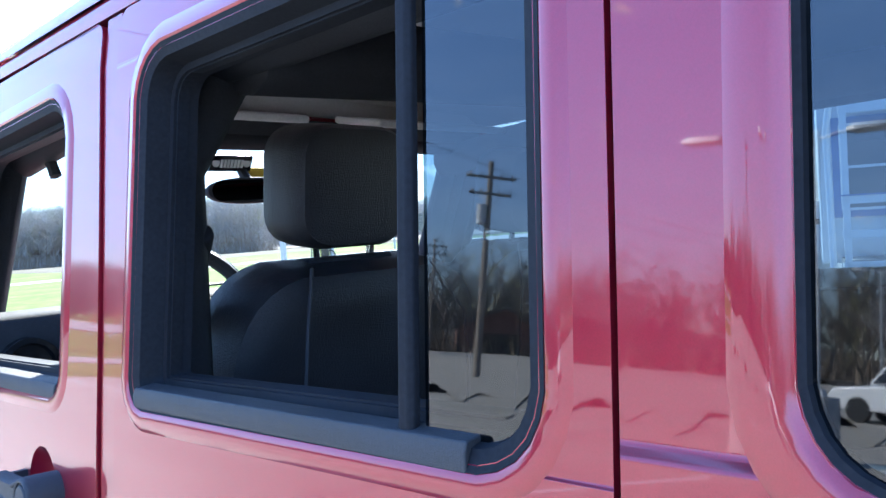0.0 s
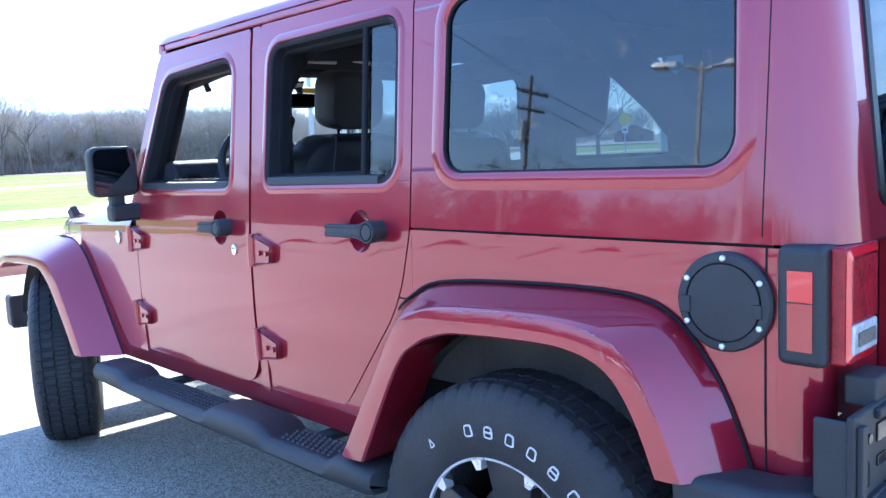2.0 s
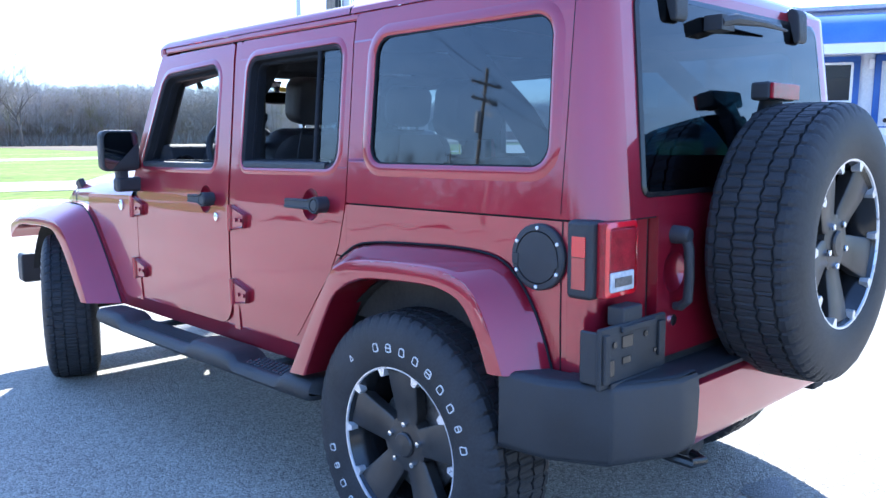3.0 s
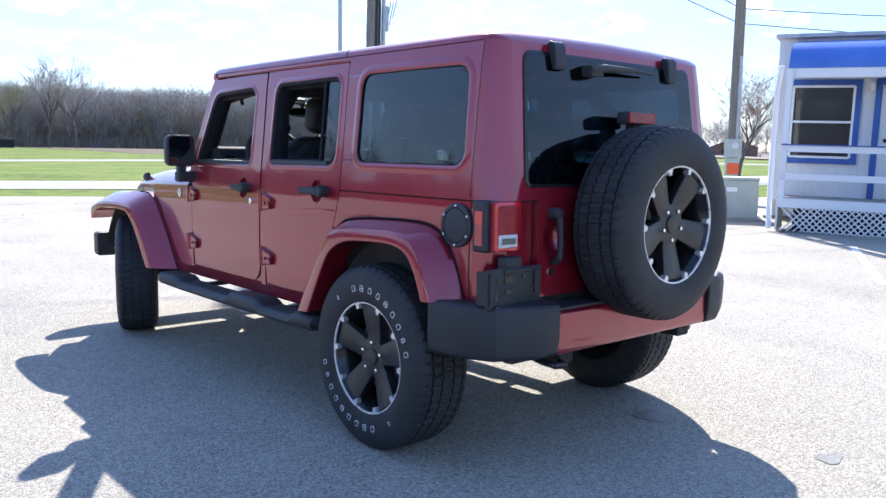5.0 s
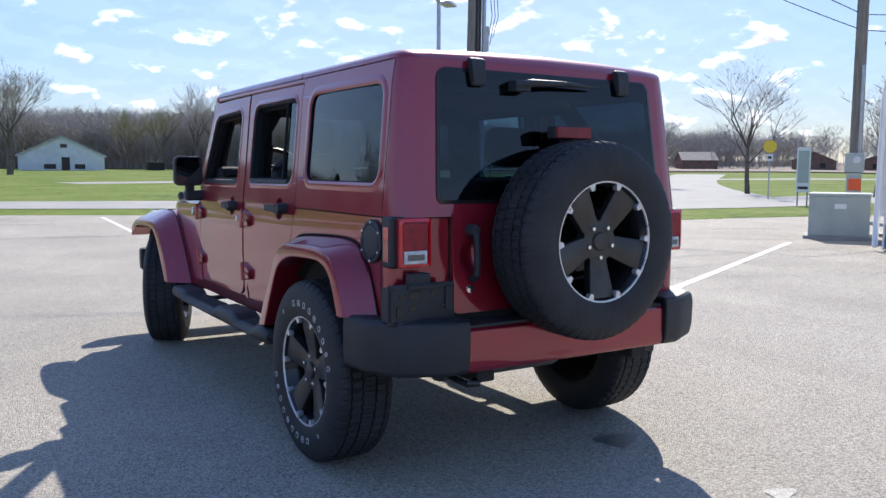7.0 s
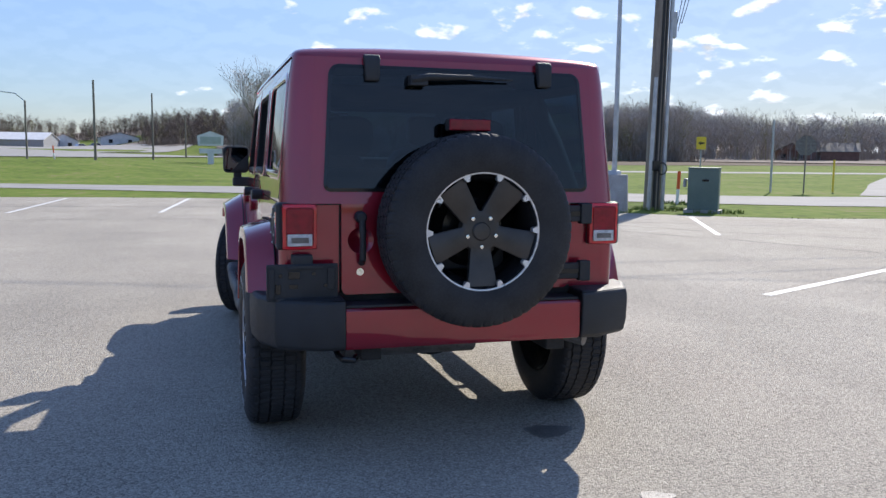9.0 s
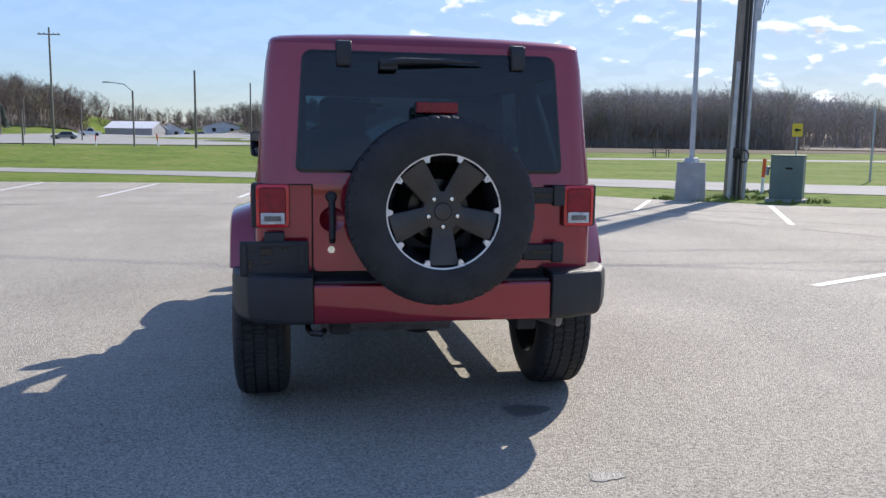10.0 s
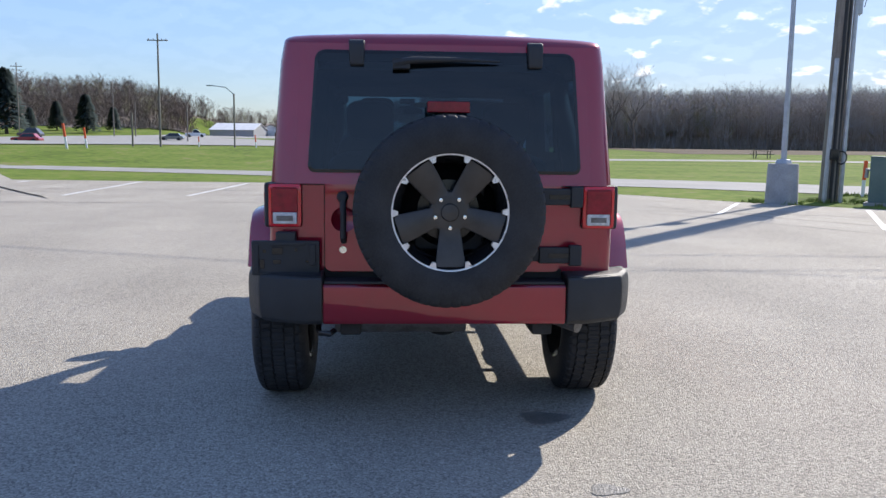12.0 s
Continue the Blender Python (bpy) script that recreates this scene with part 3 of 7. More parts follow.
def cut_dish(door, c, R=0.0775, squeeze=0.90):
    """Cuts a round hollow into a door skin with a ball that stands half outside it."""
    ball = bmnew()
    bmesh.ops.create_uvsphere(ball, u_segments=56, v_segments=40, radius=R)
    for v in ball.verts:
        v.co = Vector((v.co.x, v.co.y * squeeze, v.co.z)) + c
    me = bpy.data.meshes.new("hollow")
    ball.to_mesh(me)
    ball.free()
    cutter = new("hollow", me)
    md = door.modifiers.new("hollow", "BOOLEAN")
    md.operation, md.solver, md.object = "DIFFERENCE", "EXACT", cutter
    bpy.context.view_layer.update()
    edges = [k for k in door.modifiers if k.type == "BEVEL"]
    for k in edges:
        k.show_viewport = False
    got = bpy.data.meshes.new_from_object(door.evaluated_get(bpy.context.evaluated_depsgraph_get()))
    for k in edges:
        k.show_viewport = True
    door.modifiers.remove(md)
    if len(got.polygons) > len(door.data.polygons):
        got.name = door.data.name
        door.data = got
        got.set_sharp_from_angle(angle=radians(30))
    else:
        print("no hollow cut in", door.name)
    bpy.data.objects.remove(cutter)


def pull_handle(door, s, y0, y1, z):
    """A pull handle of textured plastic, over a round dish in the door skin."""
    m = side(s)
    yc = y1 + (y0 - y1) * 0.52
    cut_dish(door, m(yc, z, -0.0535))
    bm = bmnew()
    g = 1 if y1 > y0 else -1
    bar = []
    for y, hh, d0, d1 in ((y0, 0.0110, 0.030, 0.041), (y0 + 0.006 * g, 0.0160, 0.026, 0.046), (yc, 0.0165, 0.026, 0.047), (y1 - 0.066 * g, 0.0170, 0.024, 0.047), (y1 - 0.054 * g, 0.0220, 0.016, 0.047), (y1 - 0.034 * g, 0.0245, 0.008, 0.043)):
        bar.append([m(y, z + v, -d) for v, d in ((-hh, d0), (-hh, d1 - 0.004), (-hh + 0.003, d1), (-hh + 0.006, d1), (-hh + 0.008, d1 - 0.0025), (hh - 0.008, d1 - 0.0025), (hh - 0.006, d1), (hh - 0.003, d1), (hh, d1 - 0.004), (hh, d0))])
    loft(bm, bar, True, True)
    loft(bm, [[m(y0 + (0.002 + k) * g, z + v, -d) for k, v in ((0, -0.011), (0.016, -0.012), (0.016, 0.012), (0, 0.011))] for d in (-0.002, 0.032)], True, True)
    c = y1 - 0.028 * g

    def turned(rings, cap0, cap1):
        return loft(bmnew(), [[m(c + r * math.cos(a), z + r * math.sin(a), -d) for a in [2 * math.pi * k / 28 for k in range(28)]] for r, d in rings], cap0, cap1)

    part("pull_handle", bm, BLACK, door, "textured black pull handle")
    part("barrel", turned(((0.0270, -0.002), (0.0285, 0.042), (0.0275, 0.0465), (0.0255, 0.048), (0.0225, 0.047), (0.0215, 0.041), (0.010, 0.041)), True, True), BLACK, door, "round black barrel of the handle", smooth=40)
    part("push_button", turned(((0.0190, 0.038), (0.0190, 0.0465), (0.0175, 0.048), (0.006, 0.0485)), True, True), BLACK, door, "round black push button", smooth=40)


def strap_hinge(door, s, y, z):
    """Painted outside hinge: knuckle, tapered leaf, two bolts."""
    m = side(s)
    bm = tube(bmnew(), [m(y + 0.028, z - 0.050, -0.012), m(y + 0.028, z + 0.050, -0.012)], 0.013, 10)
    leaf = rounded([(y + 0.025, z - 0.050), (y - 0.082, z - 0.034), (y - 0.090, z + 0.018), (y + 0.025, z + 0.050)], 0.008, 3)
    prism(bm, leaf, -0.013, 0.002, m)
    prism(bm, rounded([(y + 0.026, z - 0.046), (y + 0.058, z - 0.046), (y + 0.058, z + 0.046), (y + 0.026, z + 0.046)], 0.006, 3), -0.008, 0.002, m)
    inner = offset(leaf, 0.013)
    for k in (0.004, 0.0095):
        ring_strip(bm, offset(leaf, 0.001), offset(leaf, 0.004), m, -0.012, -0.019)
        ring_strip(bm, offset(leaf, 0.004), offset(leaf, k), m, -0.019, -0.019 if k < 0.005 else -0.012)
    h = part("hinge", bm, RED, door, "maroon outside strap hinge", bevel=0.0015)
    for k in (-0.022, -0.060):
        part("hinge_bolt", rod(m(y + k, z - 0.006, -0.010), m(y + k, z - 0.006, -0.020), 0.008, 8), RED, door)


def door_lock(door, s, y, z):
    m = side(s)
    bm = loft(bmnew(), [[m(y + 0.9 * r * math.cos(a), z + r * math.sin(a), -d) for a in [2 * math.pi * k / 20 for k in range(20)]] for r, d in ((0.017, 0), (0.017, 0.004), (0.013, 0.006), (0.0, 0.006))])
    part("lock", bm, CHROME, door, "chrome key lock")


for s in (-1, 1):
    m = side(s)
    fd = part("front_door", panel(bmnew(), FDOOR, FWIN, m, 0.03), RED, jeep, "maroon front door with the window down", smooth=30, bevel=0.0035)
    rd = part("rear_door", panel(bmnew(), RDOOR, RWIN, m, 0.03), RED, jeep, "maroon rear door with the window down", smooth=30, bevel=0.0035)
    for door, win, names in ((fd, FWIN, "front"), (rd, RWIN, "rear")):
        bm = ring_strip(bmnew(), offset(win, -0.006), offset(win, 0.010), m, -0.002, 0.004)
        ring_strip(bm, offset(win, 0.010), offset(win, 0.016), m, 0.004, 0.030)
        ring_strip(bm, offset(win, 0.016), offset(win, 0.024), m, 0.030, 0.030)
        ring_strip(bm, offset(win, 0.024), offset(win, 0.026), m, 0.030, 0.060)
        bmesh.ops.remove_doubles(bm, verts=bm.verts[:], dist=3e-4)
        part("window_seal", bm, SEAL, door, "black rubber window seal", smooth=30)
        lip = bmnew()
        for (o0, d0), (o1, d1) in zip(((-0.030, 0.001), (-0.022, -0.003), (-0.009, -0.004)), ((-0.022, -0.003), (-0.009, -0.004), (-0.004, 0.001))):
            ring_strip(lip, offset(win, o0), offset(win, o1), m, d0, d1)
        bmesh.ops.remove_doubles(lip, verts=lip.verts[:], dist=2e-4)
        part("window_surround", lip, RED, door, "pressed maroon window surround", smooth=50)
        zb = 1.192 if names == "front" else 1.205
        ya, yb = (1.25, 1.895) if names == "front" else (0.492, 1.008)
        bm = bmnew()
        loft(bm, [[m(y, zb + o, d) for o, d in ((-0.006, -0.002), (0.008, -0.0035), (0.017, -0.001), (0.020, 0.02), (-0.006, 0.02))] for y in (ya, (ya + yb) / 2, yb)], True, True)
        part("belt_moulding", bm, BLACK, door, "black belt moulding", bevel=0.002)
        part("inner_frame", panel(bmnew(), offset(FDOOR if names == "front" else RDOOR, 0.022), offset(win, 0.0265), lambda u, v, d, m=m: m(u, v, 0.034 + d), 0.014), SEAL, door, "black inner door frame", smooth=0)
        bm = bmnew()
        y0, y1 = (1.13, 1.90) if names == "front" else (0.44, 1.02)
        box(bm, (s * 0.705, (y0 + y1) / 2, 0.90), (0.05, y1 - y0, 0.58))
        part("door_card", bm, CABIN, door, "black inner door card", bevel=0.01)
    bm = bmnew()
    loft(bm, [[m(0.561 + e, z, d) for e, d in ((-0.008, 0.014), (0.008, 0.014), (0.009, 0.006), (0.005, 0.002), (-0.005, 0.002), (-0.009, 0.006))] for z in (1.215, 1.41, 1.603)], True, True)
    part("divider_bar", bm, SEAL, rd, "black upright divider of the rear door window", bevel=0.002)
    vent = rounded([(0.442, 1.217, 0.045), (0.548, 1.217, 0.005), (0.548, 1.593, 0.005), (0.442, 1.593, 0.025)], 0.02)
    p = part("vent_pane", sheet(bmnew(), vent, m, 0.014), GLASS_DARK, rd, "fixed tinted pane", smooth=0)
    p.visible_shadow = False
    pull_handle(fd, s, 1.372, 1.215, 1.068)
    pull_handle(rd, s, 0.662, 0.454, 1.083)
    strap_hinge(rd, s, 1.056, 1.004)
    strap_hinge(rd, s, 1.056, 0.714)
    strap_hinge(fd, s, 1.962, 1.000)
    strap_hinge(fd, s, 1.962, 0.712)
    door_lock(fd, s, 1.208, 0.998)
    bm = loft(bmnew(), [[m(2.135 + 0.9 * r * math.cos(a), 0.998 + r * math.sin(a), -d) for a in [2 * math.pi * k / 24 for k in range(24)]] for r, d in ((0.026, 0), (0.026, 0.005), (0.021, 0.007), (0.020, 0.005), (0.0, 0.005))])
    part("badge", bm, CHROME, jeep, "small round bright fender badge")

# fuel door, left flank
m = side(-1)


def disc(r, yc, zc, prof, n=40):
    return loft(bmnew(), [[m(yc + r_ * math.cos(a), zc + r_ * math.sin(a), -d) for a in [2 * math.pi * k / n for k in range(n)]] for r_, d in prof])


fuel = part("fuel_door", disc(0.09, -0.443, 0.995, ((0.086, 0.0), (0.086, 0.010), (0.082, 0.014), (0.0690, 0.015), (0.0680, 0.009), (0.0662, 0.009), (0.0652, 0.015), (0.0, 0.017))), BLACK, jeep, "round black fuel filler door with six bolts")
for k in range(6):
    a = math.pi / 2 + k * math.pi / 3
    c = (-0.443 + 0.0757 * math.cos(a), 0.995 + 0.0757 * math.sin(a))
    bm = loft(bmnew(), [[m(c[0] + r * math.cos(t), c[1] + r * math.sin(t), -d) for t in [2 * math.pi * j / 10 for j in range(10)]] for r, d in ((0.0052, 0.013), (0.0052, 0.018), (0.003, 0.0195), (0.0, 0.0195))])
    part("bolt", bm, ALLOY, fuel, "bright bolt")
for y, z, w, h in ((-0.374, 0.987, 0.020, 0.030), (-0.505, 0.985, 0.016, 0.024)):
    part("cap_tab", boxed(m(y, z, -0.0150), (0.006, w, h)), BLACK, fuel, "tab of the filler cap", bevel=0.002)

# wheel flares


def smooth_path(pts, n=4):
    out = []
    for i in range(len(pts) - 1):
        p0, p1, p2, p3 = (Vector(pts[max(0, i - 1)]), Vector(pts[i]), Vector(pts[i + 1]), Vector(pts[min(len(pts) - 1, i + 2)]))
        for j in range(n):
            t = j / n
            q = 0.5 * ((2 * p1) + (p2 - p0) * t + (2 * p0 - 5 * p1 + 4 * p2 - p3) * t * t + (3 * p1 - p0 - 3 * p2 + p3) * t ** 3)
            out.append(tuple(q))
    return out + [tuple(pts[-1])]


def moulded_flare(s, inner, ridge, opening, xi, xr, top_in=None):
    """A wheel flare from three lines: along the body, along its outer crest, along the wheel opening."""
    A, B, C = (smooth_path(p, 4) for p in (inner, ridge, opening))
    rings = []
    for a, b, c in zip(A, B, C):
        a, b, c = Vector(a), Vector(b), Vector(c)
        w = (a - b).normalized() * 0.012 if (a - b).length > 1e-6 else Vector((0, 0))
        row = [(a.x - w.x * 2, a.y - w.y * 2, xi - 0.03)] if not top_in else [(a.x, a.y - 0.01, top_in), (a.x, a.y + 0.002, (top_in + xi) / 2)]
        row += [(a.x, a.y, xi), (a.x, a.y, xi + 0.004)]
        for t in (0.33, 0.66, 0.92):
            p = a.lerp(b, t)
            row.append((p.x, p.y, xi + (xr - xi) * t + 0.006 * math.sin(math.pi * t)))
        row += [(b.x, b.y, xr)]
        for t, o in ((0.10, 0.007), (0.5, 0.013), (0.93, 0.014), (1.0, 0.010)):
            p = b.lerp(c, t)
            row.append((p.x, p.y, xr + o))
        p = b.lerp(c, 1.0)
        row += [(p.x, p.y, xr - 0.02), (p.x, p.y, xi - 0.01)]
        rings.append([Vector((at_side(s, x), y, z)) for y, z, x in row])
    return loft(bmnew(), rings, closed=False)


R_IN = [(0.63, 0.53), (0.50, 0.765), (0.415, 0.890), (0.36, 0.930), (0.26, 0.970), (0.0, 0.988), (-0.24, 0.988), (-0.35, 0.952), (-0.435, 0.845), (-0.492, 0.700)]
R_RIDGE = [(0.545, 0.52), (0.41, 0.728), (0.314, 0.876), (0.262, 0.916), (0.16, 0.944), (-0.07, 0.956), (-0.22, 0.949), (-0.31, 0.914), (-0.372, 0.825), (-0.425, 0.700)]
R_OPEN = [(0.44, 0.53), (0.294, 0.790), (0.22, 0.853), (0.165, 0.876), (0.10, 0.890), (-0.07, 0.900), (-0.19, 0.898), (-0.275, 0.870), (-0.33, 0.800), (-0.372, 0.700)]
F_IN = [(3.345, 0.925), (3.20, 0.955), (2.95, 0.972), (2.75, 0.978), (2.59, 0.968), (2.482, 0.905), (2.40, 0.815), (2.33, 0.729), (2.25, 0.62), (2.177, 0.515)]
F_RIDGE = [(3.355, 0.845), (3.22, 0.885), (3.027, 0.902), (2.85, 0.907), (2.665, 0.900), (2.57, 0.863), (2.50, 0.803), (2.41, 0.690), (2.35, 0.605), (2.291, 0.515)]
F_OPEN = [(3.345, 0.760), (3.20, 0.842), (3.02, 0.855), (2.85, 0.860), (2.70, 0.850), (2.62, 0.810), (2.555, 0.755), (2.46, 0.640), (2.41, 0.575), (2.36, 0.515)]
for s in (-1, 1):
    part("rear_flare", moulded_flare(s, R_IN, R_RIDGE, R_OPEN, 0.786, 0.898), RED, jeep, "maroon rear wheel flare with a scuffed edge", smooth=28)
    part("front_flare", moulded_flare(s, F_IN, F_RIDGE, F_OPEN, 0.772, 0.893, 0.56), RED, jeep, "maroon front wheel flare", smooth=28)
    for line, x in ((R_IN[2:], 0.790), (F_IN[3:], 0.776)):
        bm = tube(bmnew(), [(at_side(s, x), y + 0.001, z + 0.003) for y, z in smooth_path(line, 4)], 0.0036, 6)
        part("flare_seal", bm, SEAL, jeep, "black rubber flare seal")
    for yc, z0 in ((0.0, 0.40), (2.90, 0.42)):
        bm = bmnew()
        rad = 0.50
        ring = [[Vector((s * x, yc + rad * 0.92 * math.cos(a), z0 + rad * math.sin(a))) for a in [0.30 + (math.pi - 0.85) * k / 21 for k in range(22)]] for x in (0.50, 0.80)]
        loft(bm, ring, closed=False)
        bm.faces.new([bm.verts.new(p) for p in ring[0]])
        part("wheel_liner", bm, UNDER, jeep, "black wheel arch liner", recalc=False)

# scuffs along the crest of the left rear flare
crest = smooth_path(R_RIDGE, 12)
rn_ = random.Random(3)
for i0, n_, dx, wd in ((52, 7, 0.0115, 0.004), (60, 4, 0.013, 0.003), (72, 9, 0.012, 0.005), (79, 6, 0.009, 0.004), (86, 8, 0.012, 0.004), (94, 5, 0.012, 0.003)):
    bm = bmnew()
    pts = []
    for i in range(i0, i0 + n_):
        a, b = Vector(crest[i]), Vector(R_OPEN[min(9, i // 12)])
        q = a + (b - a).normalized() * (0.006 + rn_.uniform(0, 0.006))
        pts.append((-0.898 - dx + 0.002, q.x, q.y))
    tube(bm, pts, [wd * rn_.uniform(0.08, 0.3) for _ in pts], 5)
    part("scuff", bm, SCUFF, jeep, "pale scuff on the flare edge")

# hood, cowl, grille, windshield
bm = bmnew()
rings = []
for y, hw, zt, ze in ((2.04, 0.762, 1.150, 1.064), (2.3, 0.744, 1.152, 1.062), (2.7, 0.680, 1.150, 1.052), (3.05, 0.622, 1.141, 1.034), (3.22, 0.596, 1.122, 1.015), (3.33, 0.575, 1.085, 0.985), (3.39, 0.56, 1.03, 0.955), (3.41, 0.55, 0.985, 0.93)):
    rings.append([Vector((x * hw, y, z)) for x, z in ((-1, 0.955 if y < 3.3 else 0.9), (-1, ze - 0.02), (-0.985, ze), (-0.90, ze + (zt - ze) * 0.45), (-0.55, zt), (0, zt + 0.006), (0.55, zt), (0.90, ze + (zt - ze) * 0.45), (0.985, ze), (1, ze - 0.02), (1, 0.955 if y < 3.3 else 0.9))])
loft(bm, rings, closed=False)
hood = part("hood", bm, RED, jeep, "long maroon hood", smooth=45)
for s in (-1, 1):
    bm = boxed((s * 0.585, 3.08, 1.035), (0.035, 0.07, 0.11), pose(0, 0, 0, -22, s * 12, 0))
    box(bm, (s * 0.592, 3.10, 0.985), (0.045, 0.05, 0.05))
    part("hood_latch", bm, BLACK, hood, "black rubber hood latch", bevel=0.008)
bm = loft(bmnew(), [[Vector((x, y, z)) for x, y, z in ((-0.53, 3.40, 0.56), (0.53, 3.40, 0.56), (0.53, 3.38, 0.99), (-0.53, 3.38, 0.99))], [Vector((x, y, z)) for x, y, z in ((-0.53, 3.30, 0.56), (0.53, 3.30, 0.56), (0.53, 3.28, 0.99), (-0.53, 3.28, 0.99))]], True, True)
part("grille", bm, RED, jeep, "maroon front grille panel", bevel=0.01)
bm = bmnew()
o = [(-0.80, 3.55), (-0.79, 3.66), (-0.60, 3.72), (0.60, 3.72), (0.77, 3.66), (0.78, 3.55)]
loft(bm, [[Vector((x * k, y, z)) for x, y in o] for z, k in ((0.455, 0.985), (0.475, 1.0), (0.615, 1.0), (0.632, 0.985))], True, True)
part("front_bumper", bm, BLACK, jeep, "textured black front bumper", bevel=0.012)
WIN_B, WIN_T = (2.045, 1.135), (1.752, 1.668)


def shield(u, v, d):
    t = (v - WIN_B[1]) / (WIN_T[1] - WIN_B[1])
    return Vector((u, WIN_B[0] + (WIN_T[0] - WIN_B[0]) * t - d, v))


SH_OUT = [(-0.742, 1.110), (0.712, 1.110), (0.680, 1.676), (-0.710, 1.676)]
SH_IN = rounded([(-0.640, 1.180), (0.640, 1.180), (0.605, 1.628), (-0.605, 1.628)], 0.04)
part("roof_header", boxed((-0.015, 1.757, 1.684), (1.39, 0.044, 0.040)), RED, jeep, "maroon roof front edge", bevel=0.012)
ws = part("windshield_frame", panel(bmnew(), SH_OUT, SH_IN, shield, 0.045), RED, jeep, "maroon windshield frame", smooth=30, bevel=0.006)
p = part("windshield_glass", sheet(bmnew(), offset(SH_IN, -0.005), shield, 0.012), GLASS_CLEAR, ws, "clear windshield glass", smooth=0)
p.visible_shadow = False
bm = ring_strip(bmnew(), offset(SH_IN, -0.004), offset(SH_IN, 0.014), shield, 0.004, 0.010)
part("windshield_seal", bm, SEAL, ws, smooth=30)
bm = boxed((-0.135, 1.786, 1.575), (0.11, 0.004, 0.040), pose(0, 0, 0, 30, 0, 0))
part("windshield_decal", bm, GLOSS_BLACK, ws, "black decal with white shapes")
bm = bmnew()
for k in range(7):
    box(bm, (-0.162 + k * 0.009, 1.782, 1.573), (0.005, 0.004, 0.020), pose(0, 0, 0, 30, 0, 0))
for k in (-1, 1):
    tube(bm, [(-0.135 + k * 0.041, 1.786, 1.576), (-0.135 + k * 0.041, 1.782, 1.575)], 0.010, 12)
part("decal_shapes", bm, WHITE, ws)
part("windshield_sticker", boxed((-0.045, 1.800, 1.550), (0.12, 0.003, 0.036), pose(0, 0, 0, 30, 0, 0)), YELLOW, ws, "yellow paper sticker inside the windshield")

# outside mirrors
for s in (-1, 1):
    bm = bmnew()
    rings = []
    for y, k in ((1.925, 0.93), (1.930, 0.985), (1.945, 1.0), (1.975, 0.97), (2.005, 0.80), (2.015, 0.5)):
        rings.append([Vector((s * (0.845 + 0.088 * k * u), y, 1.258 + 0.092 * k * v)) for u, v in rounded([(-1, -1), (1, -1), (1, 1), (-1, 1)], 0.32, 5)])
    loft(bm, rings, True, True)
    mr = part("side_mirror", bm, BLACK, jeep, "black folding door mirror", smooth=40)
    bm = bmnew()
    o = rounded([(-0.078, -0.082), (0.078, -0.082), (0.078, 0.082), (-0.078, 0.082)], 0.024, 4)
    bm.faces.new([bm.verts.new((s * (0.845 + u), 1.9225 - 0.06 * u - 0.06 * v, 1.258 + v)) for u, v in o])
    part("mirror_glass", bm, MIRROR, mr, "mirror glass", smooth=0)
    bm = bmnew()
    box(bm, (s * 0.835, 1.955, 1.145), (0.055, 0.05, 0.07))
    box(bm, (s * 0.805, 1.950, 1.105), (0.13, 0.065, 0.065))
    part("mirror_arm", bm, BLACK, mr, "black mirror arm", bevel=0.015)

# side steps
for s in (-1, 1):
    bm = bmnew()
    ring = lambda y, zt, zb, xo, lip: [Vector((s * x, y, z)) for x, z in ((0.765, zt - 0.006), (0.785, zt), (xo - 0.040, zt), (xo - 0.032, zt + lip), (xo - 0.018, zt + lip - 0.003), (xo - 0.005, zt + lip - 0.016), (xo, zt + lip - 0.034), (xo - 0.003, zb + 0.022), (xo - 0.014, zb + 0.007), (xo - 0.034, zb), (0.79, zb), (0.765, zb + 0.02))]
    ys = ((2.20, 0.480, 0.448, 0.855, 0.0), (2.185, 0.500, 0.440, 0.900, 0.0), (2.16, 0.510, 0.436, 0.910, 0.0), (1.95, 0.512, 0.434, 0.914, 0.0), (1.90, 0.500, 0.433, 0.914, 0.001), (1.87, 0.484, 0.432, 0.915, 0.003), (1.28, 0.484, 0.430, 0.915, 0.003), (1.255, 0.494, 0.430, 0.914, 0.002), (1.23, 0.512, 0.430, 0.914, 0.0), (0.98, 0.514, 0.430, 0.914, 0.0), (0.93, 0.502, 0.430, 0.914, 0.001), (0.90, 0.484, 0.430, 0.915, 0.003), (0.62, 0.484, 0.430, 0.915, 0.003), (0.60, 0.494, 0.430, 0.914, 0.002), (0.58, 0.510, 0.430, 0.914, 0.0), (0.45, 0.510, 0.432, 0.912, 0.0), (0.43, 0.504, 0.438, 0.904, 0.0), (0.415, 0.488, 0.452, 0.860, 0.0))
    loft(bm, [ring(*q) for q in ys], True, True)
    st = part("side_step", bm, BLACK, jeep, "black moulded side step bar", smooth=35)
    for y0, y1 in ((1.29, 1.85), (0.635, 0.89)):
        bm = bmnew()
        n = int((y1 - y0) / 0.024)
        for i in range(n):
            for j in range(5):
                y, x = y0 + 0.012 + i * 0.024 + (0.012 if j % 2 else 0), 0.793 + j * 0.0185
                box(bm, (s * x, y, 0.4865), (0.012, 0.012, 0.006), pose(0, 0, 0, 0, 0, 45), (0.6, 0.6))
        tagged(part("step_tread", bm, GLOSS_BLACK, st, "studded step tread", smooth=0), kind="stuff")
    for y in (0.8, 1.75):
        part("step_bracket", boxed((s * 0.72, y, 0.475), (0.12, 0.05, 0.02)), UNDER, st)

